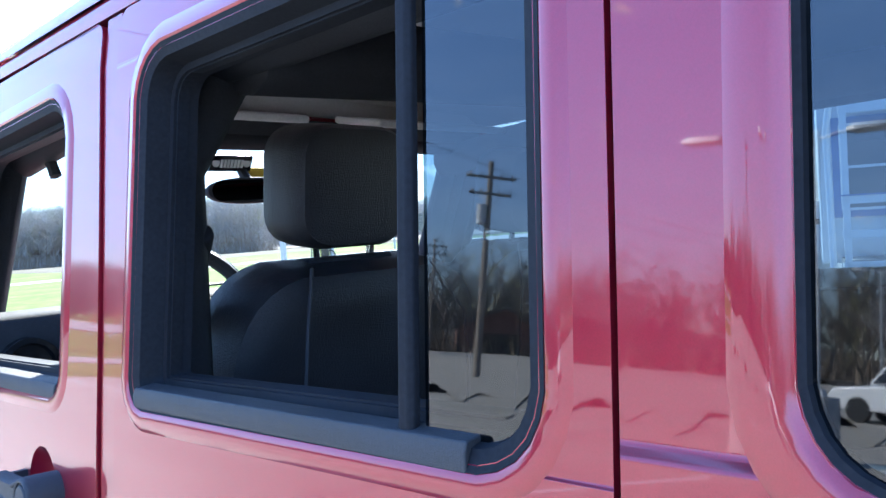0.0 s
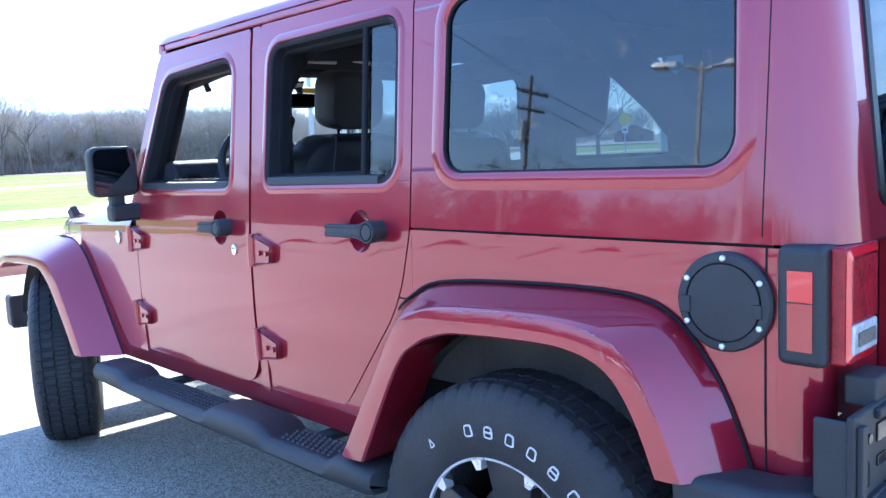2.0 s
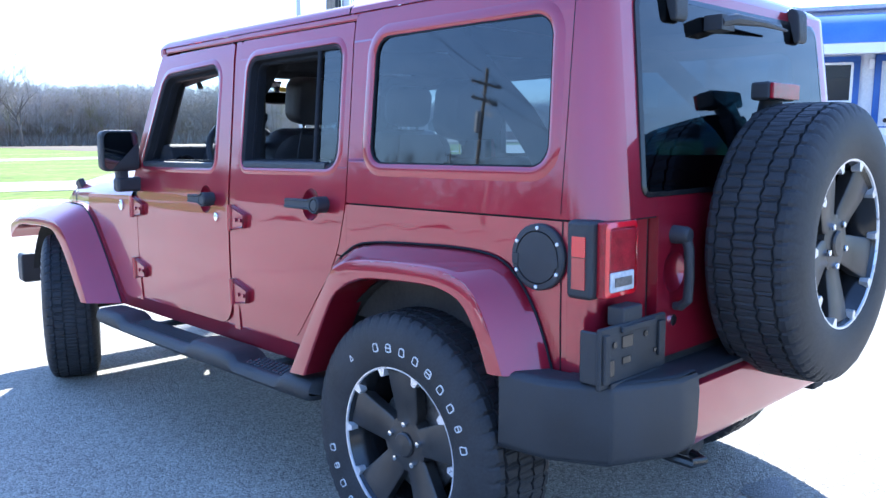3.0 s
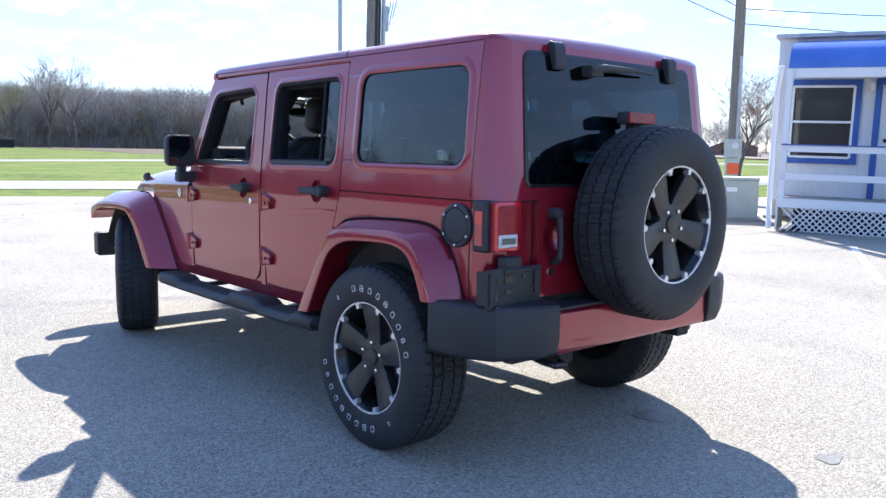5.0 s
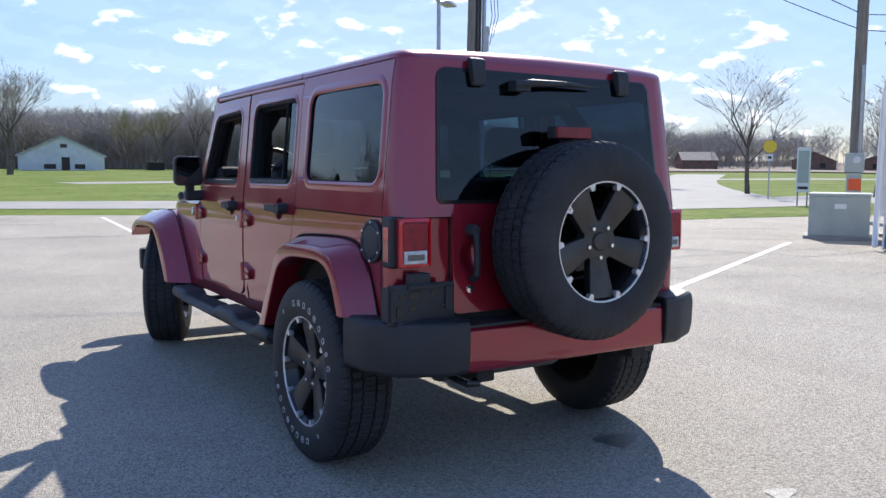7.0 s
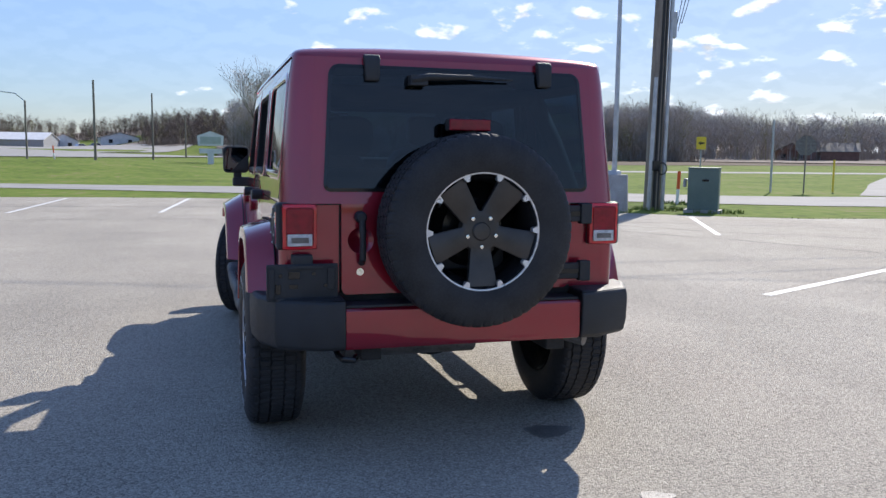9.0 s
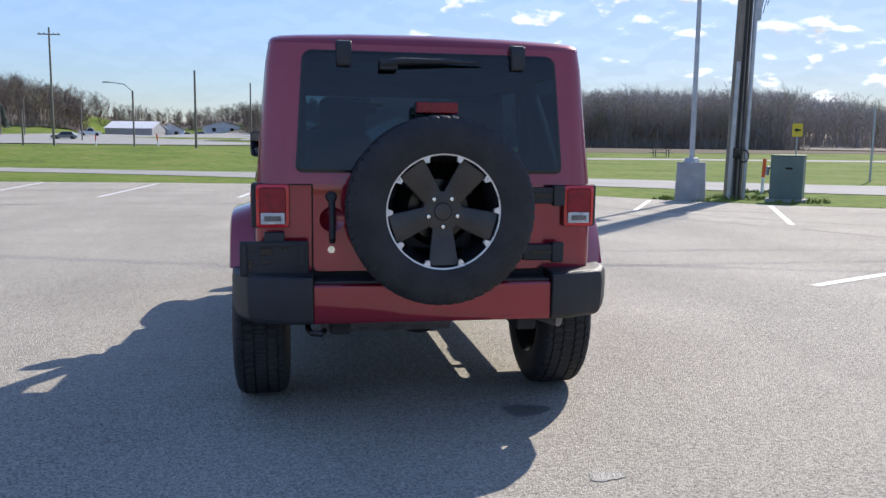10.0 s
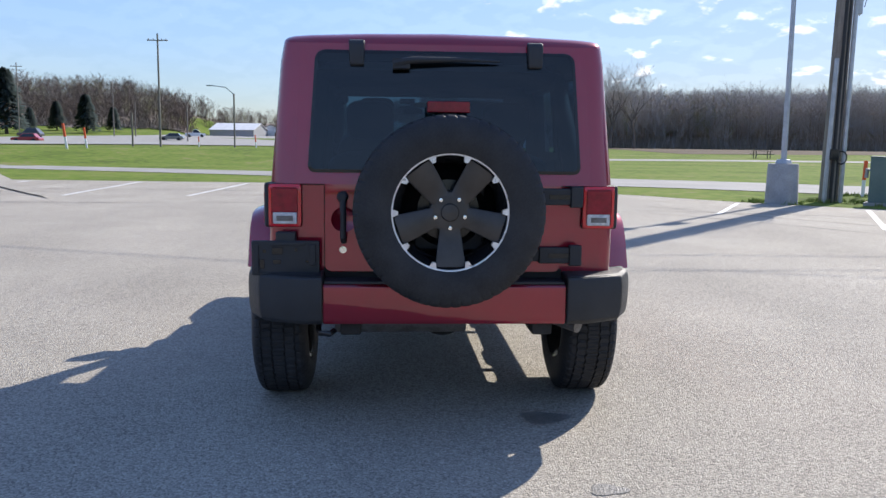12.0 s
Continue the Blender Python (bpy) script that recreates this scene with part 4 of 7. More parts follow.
# tail: tailgate, lamps, hinges, handle, plate holder
gate = part("tailgate", panel(bmnew(), rounded([(-0.534, 0.712), (0.503, 0.712), (0.503, 1.140), (-0.534, 1.140)], 0.025, 4), None, rear, 0.03), RED, jeep, "maroon swing tailgate", smooth=30, bevel=0.004)
bm = bmnew()
tube(bm, [(-0.456, -0.620, 1.040), (-0.456, -0.668, 1.040), (-0.456, -0.682, 1.040)], [0.025, 0.024, 0.018], 16)
tube(bm, [(-0.454, -0.664, 1.040), (-0.453, -0.676, 1.005), (-0.452, -0.680, 0.93), (-0.452, -0.676, 0.866), (-0.452, -0.656, 0.848), (-0.452, -0.636, 0.846)], [0.016, 0.0145, 0.0135, 0.0145, 0.014, 0.012], 10)
part("tailgate_handle", bm, BLACK, gate, "black upright grab handle", bevel=0.004)
cut_dish(gate, Vector((-0.452, rear_y(0.945) - 0.058, 0.940)), 0.080, 1.0)
bm = loft(bmnew(), [[rear(-0.456 + r * math.cos(a), 0.808 + r * math.sin(a), -d) for a in [2 * math.pi * k / 16 for k in range(16)]] for r, d in ((0.016, 0), (0.016, 0.006), (0.0, 0.007))])
part("lock", bm, CHROME, gate, "bright key lock")
for z in (1.048, 0.790):
    bm = bmnew()
    box(bm, (0.50, -0.655, z), (0.19, 0.028, 0.072))
    box(bm, (0.565, -0.660, z), (0.055, 0.040, 0.092))
    box(bm, (0.35, -0.650, z), (0.16, 0.020, 0.055))
    hg = part("tailgate_hinge", bm, BLACK, gate, "black tailgate hinge", bevel=0.006)
    part("hinge_slot", boxed((0.490, -0.6705, z), (0.09, 0.004, 0.020)), GLOSS_BLACK, hg)
for s in (-1, 1):
    xc = -0.706 if s < 0 else 0.672
    L = tagged(part("tail_lamp", boxed((xc, -0.6225, 1.000), (0.142, 0.026, 0.188)), RED_LENS, jeep, "square red tail lamp with a clear reverse lens", bevel=0.006, seg=3), "")
    bm = ring_strip(bmnew(), rounded([(-0.069, -0.092), (0.069, -0.092), (0.069, 0.092), (-0.069, 0.092)], 0.016, 3), rounded([(-0.057, -0.080), (0.057, -0.080), (0.057, 0.080), (-0.057, 0.080)], 0.012, 3), lambda u, v, d, xc=xc: Vector((xc + u, -0.6355 - d, 1.0 + v)), 0.0, 0.004)
    part("lamp_rim", bm, RED_BRIGHT, L, "bright red rim")
    part("lens_panel", boxed((xc, -0.637, 1.024), (0.110, 0.006, 0.102)), RED_LENS, L, "dark red lens", bevel=0.003)
    part("reverse_lens", boxed((xc, -0.6375, 0.945), (0.102, 0.008, 0.050)), CLEAR_LENS, L, "clear reverse lens", bevel=0.004)
    part("lens_bar", boxed((xc, -0.6425, 0.945), (0.070, 0.004, 0.022)), STEEL, L)
    part("lamp_housing", boxed((xc + s * 0.010, -0.5730, 1.000), (0.166, 0.078, 0.196)), BLACK, L, "black lamp housing", bevel=0.014, seg=3)
    part("side_reflector", boxed((xc + s * 0.0930, -0.574, 1.033), (0.004, 0.040, 0.050)), RED_BRIGHT, L, "red side reflector")
    part("side_marker", boxed((xc + s * 0.0930, -0.574, 0.967), (0.004, 0.040, 0.078)), RED_SIDE, L)
bm = bmnew()
box(bm, (-0.700, -0.668, 0.775), (0.292, 0.014, 0.152))
box(bm, (-0.700, -0.645, 0.862), (0.085, 0.05, 0.05))
box(bm, (-0.835, -0.640, 0.775), (0.012, 0.06, 0.13))
plate = part("plate_holder", bm, BLACK, jeep, "empty black licence plate holder", bevel=0.006)
for x, z, w, hgt in ((-0.735, 0.806, 0.046, 0.030), (-0.738, 0.760, 0.034, 0.018), (-0.60, 0.762, 0.030, 0.012), (-0.80, 0.750, 0.020, 0.040)):
    part("holder_slot", boxed((x, -0.6765, z), (w, 0.004, hgt)), GLOSS_BLACK, plate, "dark slot", bevel=0.0015)
for x, z in ((-0.655, 0.812), (-0.79, 0.805)):
    part("holder_screw", rod((x, -0.673, z), (x, -0.679, z), 0.008, 10), GLOSS_BLACK, plate)
for x, z, w, hgt in ((-0.585, 0.790, 0.030, 0.090), (-0.826, 0.775, 0.022, 0.120), (-0.700, 0.706, 0.220, 0.016), (-0.690, 0.838, 0.150, 0.016)):
    part("holder_rib", boxed((x, -0.679, z), (w, 0.010, hgt)), BLACK, plate, bevel=0.003)

# rear bumper: painted centre, black ends, tow hook
bm = loft(bmnew(), [[Vector((x, y, z)) for y, z in ((-0.600, 0.672), (-0.735, 0.672), (-0.748, 0.662), (-0.750, 0.520), (-0.738, 0.498), (-0.60, 0.490))] for x in (-0.536, -0.2, 0.2, 0.514)], True, True)
bumper = part("rear_bumper", bm, RED, jeep, "maroon rear bumper with black end caps", bevel=0.004)
for s in (-1, 1):
    xi, xo = (0.536, 0.900) if s < 0 else (0.516, 0.862)
    o = [(xi, -0.768), (xi + 0.09, -0.768), (xo - 0.085, -0.690), (xo - 0.02, -0.56), (xo, -0.400), (xo - 0.09, -0.400), (xo - 0.10, -0.56), (xi, -0.62)]
    bm = loft(bmnew(), [[Vector((s * (x - (0.010 if x > xi + 0.1 else 0) * k), y + 0.012 * k, z)) for x, y in o] for z, k in ((0.497, 2.2), (0.515, 0.8), (0.56, 0.2), (0.66, 0.0), (0.700, 0.4), (0.712, 1.6))], True, True)
    part("bumper_end", bm, BLACK, bumper, "textured black bumper end cap", smooth=45, bevel=0.014, seg=3)
bm = tube(bmnew(), [(-0.56, -0.60, 0.485), (-0.56, -0.70, 0.470), (-0.545, -0.755, 0.462), (-0.505, -0.765, 0.462), (-0.49, -0.725, 0.466)], 0.013, 8)
part("tow_hook", bm, GLOSS_BLACK, bumper, "black tow hook")

part("bumper_pad", boxed((-0.012, -0.672, 0.678), (1.04, 0.135, 0.012)), BLACK, bumper, "black pad on top of the bumper", bevel=0.003)
# Dark strip put in for the shade between tailgate and bumper.
part("gap_filler", boxed((-0.012, -0.590, 0.690), (1.06, 0.05, 0.06)), UNDER, bumper, "dark strip standing in for shade below the tailgate")

# chassis and exhaust seen below
bm = bmnew()
for s in (-1, 1):
    box(bm, (s * 0.42, 1.4, 0.50), (0.09, 4.2, 0.12))
tube(bm, [(-0.68, 0, 0.40), (0.68, 0, 0.40)], 0.042, 10)
tube(bm, [(-0.62, 2.946, 0.40), (0.62, 2.946, 0.40)], 0.042, 10)
box(bm, (0, -0.30, 0.55), (0.95, 0.5, 0.10))
box(bm, (0.1, 0.4, 0.50), (0.6, 0.9, 0.12))
chassis = part("chassis", bm, UNDER, jeep, "dark chassis frame and axles", bevel=0.01)
bm = bmnew()
loft(bm, [[Vector((0.02 + 0.13 * k * math.cos(a), -0.02 + d, 0.40 + 0.12 * k * math.sin(a))) for a in [2 * math.pi * j / 20 for j in range(20)]] for d, k in ((-0.13, 0.3), (-0.10, 0.8), (0, 1), (0.10, 0.8), (0.14, 0.3))], True, True)
part("differential", bm, UNDER, chassis, "black axle differential")
part("muffler", tube(bmnew(), [(-0.50, -0.45, 0.50), (0.10, -0.45, 0.50)], 0.10, 14), STEEL, chassis, "dull steel muffler")
part("tailpipe", tube(bmnew(), [(0.10, -0.45, 0.50), (0.50, -0.50, 0.48), (0.60, -0.62, 0.46)], 0.030, 10), STEEL, chassis)
for s in (-1, 1):
    part("shock_absorber", tube(bmnew(), [(s * 0.52, -0.20, 0.40), (s * 0.50, -0.26, 0.66)], 0.03, 10), UNDER, chassis)

# ---- wheels ----
TR, TWID = 0.398, 0.250


def tyre_mesh():
    h = TWID / 2
    half = [(-h + 0.020, 0.232), (-h + 0.004, 0.240), (-h - 0.004, 0.258), (-h - 0.009, 0.300), (-h - 0.006, 0.336), (-h + 0.002, 0.362), (-h + 0.008, 0.376), (-h + 0.016, 0.387), (-h + 0.026, 0.3935)]
    tread = []
    for i, x in enumerate((-0.082, -0.076, -0.034, -0.028)):
        tread.append((x, (0.396, 0.388, 0.388, 0.398)[i]) if i in (0, 3) else (x + (0.001 if i == 1 else 0.0), 0.388))
    ribs = [(-0.083, 0.3955), (-0.0825, 0.387), (-0.075, 0.387), (-0.0745, 0.397), (-0.034, 0.398), (-0.0335, 0.388), (-0.026, 0.388), (-0.0255, 0.398)]
    right = [(-x, r) for x, r in reversed(half + ribs)]
    prof_ = half + ribs + right
    N = 480

    def cut(k, i):
        n = len(prof_)
        j = min(i, n - 1 - i)
        if j in (6, 7, 8, 9) and (k + (0 if i < n / 2 else 4) + (j > 7)) % 9 < 2:
            return -0.0045
        if j in (12, 13) and (k + (1 if i < n / 2 else 5) + 2 * (j == 13)) % 8 < 1:
            return -0.007
        if j == 16 and (k + (0 if i < n / 2 else 4)) % 8 < 1:
            return -0.006
        return 0.0

    bm = revolve(bmesh.new(), prof_, N, 0, cut)
    for v in bm.verts:  # the ribs run in a zigzag
        r = math.hypot(v.co.y, v.co.z)
        if r > 0.380 and abs(v.co.x) < 0.09:
            w = (math.atan2(v.co.z, v.co.y) / math.tau * 60) % 1.0
            v.co.x += 0.0075 * (abs(2 * w - 1) - 0.5) * (1 if abs(v.co.x) < 0.05 else -0.7)
    return bm


def spoke_wheel_mesh():
    """One wide flat spoke; outer face to -x."""
    bm = bmesh.new()
    for k in range(1):
        a0 = 0.0
        rows = []
        for r, w, x in ((0.050, 0.036, -0.084), (0.085, 0.041, -0.082), (0.13, 0.047, -0.090), (0.18, 0.054, -0.099), (0.224, 0.061, -0.104)):
            rows.append([(x + 0.004, -w - 0.004), (x, -w + 0.004), (x, w - 0.004), (x + 0.004, w + 0.004), (x + 0.045, w - 0.002), (x + 0.045, -w + 0.002)])
        rings = []
        for (r, w, x), row in zip(((0.050, 0, 0), (0.085, 0, 0), (0.13, 0, 0), (0.18, 0, 0), (0.224, 0, 0)), rows):
            rings.append([Vector((xx, r * math.cos(a0) - t * math.sin(a0), r * math.sin(a0) + t * math.cos(a0))) for xx, t in row])
        loft(bm, rings, True, True)
    return bm


def hub_mesh():
    return revolve(bmesh.new(), [(-0.065, 0.0), (-0.084, 0.001), (-0.085, 0.060), (-0.081, 0.082), (-0.04, 0.086), (-0.04, 0.0)], 40)


def lip_mesh():
    """Machined outer ring with small teeth between the spokes."""
    bm = revolve(bmesh.new(), [(-0.112, 0.251), (-0.121, 0.250), (-0.1235, 0.247), (-0.1225, 0.2445), (-0.119, 0.2437), (-0.119, 0.2420), (-0.1205, 0.2410), (-0.1195, 0.2345), (-0.114, 0.2330)], 96)
    for k in range(10):
        a = 2 * math.pi * (k // 2) / 5 - math.pi / 2 + (0.32 if k % 2 else -0.32)
        prism(bm, [(-0.016, 0.236), (0.016, 0.236), (0.007, 0.212), (-0.007, 0.212)], -0.1185, -0.094, lambda u, v, d, a=a: Vector((d, v * math.cos(a) - u * math.sin(a), v * math.sin(a) + u * math.cos(a))))
    return bm


def barrel_mesh():
    return revolve(bmesh.new(), [(-0.114, 0.2335), (-0.098, 0.224), (-0.06, 0.208), (0.0, 0.200), (0.10, 0.212), (0.12, 0.232), (0.10, 0.20), (0.03, 0.13), (0.025, 0.0)], 48)


def letter_mesh(k):
    """One raised white outline mark for the sidewall; the ninth is a small lozenge."""
    bm = bmesh.new()
    f = lambda u, v, d: Vector((d, u, 0.300 + v))
    if k == 9:
        o = rounded([(-0.010, -0.008), (0.010, -0.008), (0.0, 0.016)], 0.005, 2)
        ring_strip(bm, o, offset(o, 0.0035), f, -0.1352, -0.1352)
        return bm
    w = 0.0095 if k == 1 else 0.0125
    o = rounded([(-w, -0.013), (w, -0.013), (w * 0.85, 0.013), (-w * 0.85, 0.013)], 0.006, 2)
    ring_strip(bm, o, offset(o, 0.0036), f, -0.1352, -0.1352)
    ring_strip(bm, o, o, f, -0.132, -0.1352)
    if k % 3 == 1:
        prism(bm, [(-w, -0.0018), (w, -0.0018), (w, 0.0018), (-w, 0.0018)], -0.1352, -0.132, f)
    return bm


def nut_mesh():
    bm = revolve(bmesh.new(), [(-0.070, 0.0110), (-0.088, 0.0110), (-0.094, 0.0085), (-0.095, 0.0)], 6)
    return bm


spots = [("wheel", pose(-0.778, 0.0, TR, 38), True, "dark five-spoke wheel with a machined rim"),
         ("wheel", pose(-0.735, 2.946, TR, 10, 0, -22), True, "dark five-spoke front wheel, steered"),
         ("wheel", pose(0.730, 0.0, TR, 20, 0, 180), True, "dark five-spoke wheel with a machined rim"),
         ("wheel", pose(0.720, 2.946, TR, 60, 0, 158), True, "dark five-spoke front wheel, steered"),
         ("spare_wheel", Matrix.Translation((-0.006, -0.800, 0.995)) @ pose(0, 0, 0, 0, 0, 90) @ pose(0, 0, 0, -1.0), False, "full-size spare wheel on the tailgate")]
first = {}
for name, m, letters, label in spots:
    if not first:
        w = part(name, hub_mesh(), ALLOY_DARK, jeep, label)
        w.matrix_local = m
        first["w"] = w
        first["spoke"] = part("spoke", spoke_wheel_mesh(), ALLOY_DARK, w, bevel=0.003)
        first["spoke"].matrix_local = pose(0, 0, 0, -90)
        for k in range(1, 5):
            again(first["spoke"], "spoke", pose(0, 0, 0, -90 + 72 * k), w)
        first["tyre"] = part("tyre", tyre_mesh(), TYRE, w, "black all-terrain tyre with raised white marks", smooth=22)
        first["lip"] = part("rim", lip_mesh(), ALLOY, w, "machined silver rim", smooth=30)
        first["barrel"] = part("barrel", barrel_mesh(), GLOSS_BLACK, w)
        first["cap"] = part("hub_cap", revolve(bmnew(), [(-0.078, 0.038), (-0.090, 0.038), (-0.095, 0.033), (-0.098, 0.0)], 28), ALLOY_DARK, w, "dark hub cap")
        first["disc"] = part("brake_disc", revolve(bmnew(), [(-0.030, 0.07), (-0.030, 0.158), (-0.018, 0.158), (-0.018, 0.07)], 48), STEEL, w, "dull steel brake disc")
        marks = []
        for half_turn in (0, 180):
            for k in range(10):
                turn = half_turn + (128 - k * 11.2 if k < 9 else 14) - 90
                mk = part("raised_mark", letter_mesh(k), TYRE_WHITE, w, smooth=0)
                mk.matrix_local = pose(0, 0, 0, turn)
                marks.append((mk, turn))
        first["nut"] = None
        nuts = []
        for k in range(5):
            a = 2 * math.pi * k / 5 - math.pi / 2
            n_ = part("lug_nut", nut_mesh(), CHROME, w, "chrome lug nut")
            n_.location = (0, 0.0635 * math.cos(a), 0.0635 * math.sin(a))
            nuts.append(n_)
    else:
        w = again(first["w"], name, m, jeep)
        w["label"] = label
        for k in range(5):
            again(first["spoke"], "spoke", pose(0, 0, 0, -90 + 72 * k), w)
        for key, nm in (("tyre", "tyre"), ("lip", "rim"), ("barrel", "barrel"), ("cap", "hub_cap")) + ((("disc", "brake_disc"),) if letters else ()):
            o = again(first[key], nm, Matrix.Identity(4), w)
            if key == "tyre" and letters:
                for mk, turn in marks:
                    again(mk, "raised_mark", pose(0, 0, 0, turn), w)
            if "label" in first[key]:
                o["label"] = first[key]["label"]
        for n_ in nuts:
            o = again(n_, "lug_nut", Matrix.Translation(n_.location), w)
# spare carrier and high stop lamp
bm = bmnew()
box(bm, (0, -0.690, 0.97), (0.30, 0.10, 0.30))
box(bm, (0, -0.665, 1.22), (0.10, 0.06, 0.30))
tube(bm, [(0, -0.665, 1.35), (0, -0.680, 1.42)], 0.035, 8)
carrier = part("spare_carrier", bm, BLACK, gate, "black spare wheel carrier", bevel=0.012)
bm = boxed((-0.006, -0.686, 1.427), (0.186, 0.060, 0.052))
stop = part("stop_lamp", bm, BLACK, jeep, "high-mounted stop lamp on a black stalk", bevel=0.01)
part("stop_lens", boxed((-0.006, -0.719, 1.427), (0.180, 0.012, 0.046)), RED_LENS, stop, "red lens", bevel=0.004)

# ---- cabin ----


def cushion(bm, c, size, m=None, r=0.25, n=6):
    """A padded block with well-rounded edges."""
    rings = []
    o = rounded([(-1, -1), (1, -1), (1, 1), (-1, 1)], 2 * r, n)
    for t, k in ((-1, 0.80), (-0.94, 0.92), (-0.75, 0.98), (-0.3, 1.0), (0.3, 1.0), (0.75, 0.98), (0.94, 0.92), (1, 0.80)):
        ring = []
        for u, v in o:
            p = Vector((u * size[0] / 2 * k, t * size[1] / 2, v * size[2] / 2 * k))
            ring.append((m @ p if m else p) + Vector(c))
        rings.append(ring)
    return loft(bm, rings, True, True)


def front_seat(x, dy):
    seat = part("front_seat", cushion(bmnew(), (x, 1.42 + dy, 0.80), (0.50, 0.50, 0.16)), LEATHER, jeep, "black leather front seat")
    part("backrest", cushion(bmnew(), (x, 1.185 + dy, 1.06), (0.50, 0.15, 0.58), pose(0, 0, 0, 14), 0.22), LEATHER, seat, "black leather backrest")
    part("headrest", cushion(bmnew(), (x, 1.140 + dy, 1.462), (0.225, 0.115, 0.195), pose(0, 0, 0, 8), 0.24), LEATHER, seat, "black leather headrest")
    for k in (-0.055, 0.055):
        part("headrest_post", rod((x + k, 1.135 + dy, 1.30), (x + k, 1.135 + dy, 1.40), 0.007, 8), CHROME, seat, "chrome headrest post")
    for k in (-0.17, 0.17):
        bm = bmnew()
        tube(bm, [(x + k, 1.108 + dy, 0.82), (x + k * 1.02, 1.075 + dy, 0.95), (x + k, 1.040 + dy, 1.12), (x + k * 0.95, 1.030 + dy, 1.24), (x + k * 0.7, 1.065 + dy, 1.335)], 0.003, 5)
        part("piping", bm, STITCH, seat, "grey seam piping")
    part("post_collar", boxed((x, 1.135 + dy, 1.340), (0.17, 0.045, 0.018)), CABIN, seat, bevel=0.006)


for x, dy in ((-0.345, 0.0), (0.345, 0.17)):
    front_seat(x, dy)
bench = part("rear_bench", cushion(bmnew(), (0, 0.45, 0.82), (1.15, 0.46, 0.16), None, 0.12), LEATHER, jeep, "black leather rear bench")
part("backrest", cushion(bmnew(), (0, 0.17, 1.02), (1.15, 0.15, 0.42), pose(0, 0, 0, 16), 0.14), LEATHER, bench)
for x in (-0.36, 0.36):
    part("headrest", cushion(bmnew(), (x, 0.215, 1.395), (0.25, 0.115, 0.20), pose(0, 0, 0, 8), 0.25), LEATHER, bench)
# padded sport bars
bars = bmnew()
for s in (-1, 1):
    tube(bars, [(s * 0.665, 1.10, 0.7), (s * 0.665, 1.105, 1.2), (s * 0.655, 1.10, 1.48), (s * 0.60, 1.06, 1.60)], 0.045, 10)
    tube(bars, [(s * 0.60, 1.80, 1.585), (s * 0.605, 1.4, 1.625), (s * 0.60, 0.98, 1.63), (s * 0.60, 0.4, 1.63), (s * 0.60, 0.05, 1.60), (s * 0.60, -0.22, 1.36), (s * 0.61, -0.42, 1.12)], 0.045, 10)
    tube(bars, [(s * 0.655, 2.02, 1.14), (s * 0.63, 1.80, 1.56)], 0.045, 10)
tube(bars, [(-0.60, 0.985, 1.62), (0.0, 0.985, 1.64), (0.60, 0.985, 1.62)], 0.058, 10)
tube(bars, [(-0.58, 0.03, 1.60), (0.58, 0.03, 1.60)], 0.042, 10)
part("sport_bar", bars, CABIN, jeep, "black padded roll bars")
for s in (-1, 1):
    bm = bmnew()
    tube(bm, [(s * 0.63, 1.08, 1.40), (s * 0.615, 1.14, 1.34), (s * 0.60, 1.20, 1.28)], 0.022, 8)
    box(bm, (s * 0.615, 1.15, 1.375), (0.035, 0.045, 0.085))
    part("belt_guide", bm, CABIN, jeep, "black seat belt guide", bevel=0.008)
# dashboard, binnacle, vents, wheel
bm = loft(bmnew(), [[Vector((x, y, z)) for y, z in ((2.01, 0.75), (2.01, 1.215), (1.94, 1.255), (1.88, 1.275), (1.81, 1.286), (1.770, 1.276), (1.750, 1.235), (1.745, 1.00), (1.80, 0.78))] for x in (-0.69, -0.3, 0.3, 0.69)], True, True)
dash = part("dashboard", bm, CABIN, jeep, "black dashboard with round vents", bevel=0.015)
for x in (-0.63, -0.14, 0.10, 0.63):
    bm = loft(bmnew(), [[Vector((x + r * math.cos(a), 1.745 - d, 1.180 + r * math.sin(a))) for a in [2 * math.pi * k / 20 for k in range(20)]] for r, d in ((0.058, -0.01), (0.056, 0.012), (0.046, 0.014), (0.042, 0.004), (0.0, 0.004))])
    part("air_vent", bm, GLOSS_BLACK, dash, "round black air vent")
bm = loft(bmnew(), [[Vector((-0.37 + 0.17 * k * math.cos(a), y, 1.215 + 0.085 * k * math.sin(a))) for a in [2 * math.pi * j / 20 for j in range(20)]] for y, k in ((1.84, 0.9), (1.74, 1.0), (1.72, 0.92), (1.735, 0.85))], True, True)
part("binnacle", bm, CABIN, dash)
# Thin added strip in place of the sunlit gleam along the dash top.
part("dash_top_pad", boxed((0.05, 1.86, 1.2935), (1.0, 0.07, 0.004)), CABIN, dash)
TILTW = pose(-0.385, 1.62, 1.225, 66)
bm = tube(bmnew(), [TILTW @ Vector((0.185 * math.cos(a), 0.185 * math.sin(a), 0)) for a in [2 * math.pi * k / 36 for k in range(36)]], 0.016, 8, closed=True)
steer = part("steering_wheel", bm, LEATHER, jeep, "black leather steering wheel")
bm = loft(bmnew(), [[TILTW @ Vector((0.075 * k * math.cos(a), 0.06 * k * math.sin(a), d)) for a in [2 * math.pi * j / 20 for j in range(20)]] for d, k in ((-0.04, 1), (0.01, 1), (0.025, 0.8), (0.03, 0.0))])
part("steering_hub", bm, CABIN, steer)
bm = bmnew()
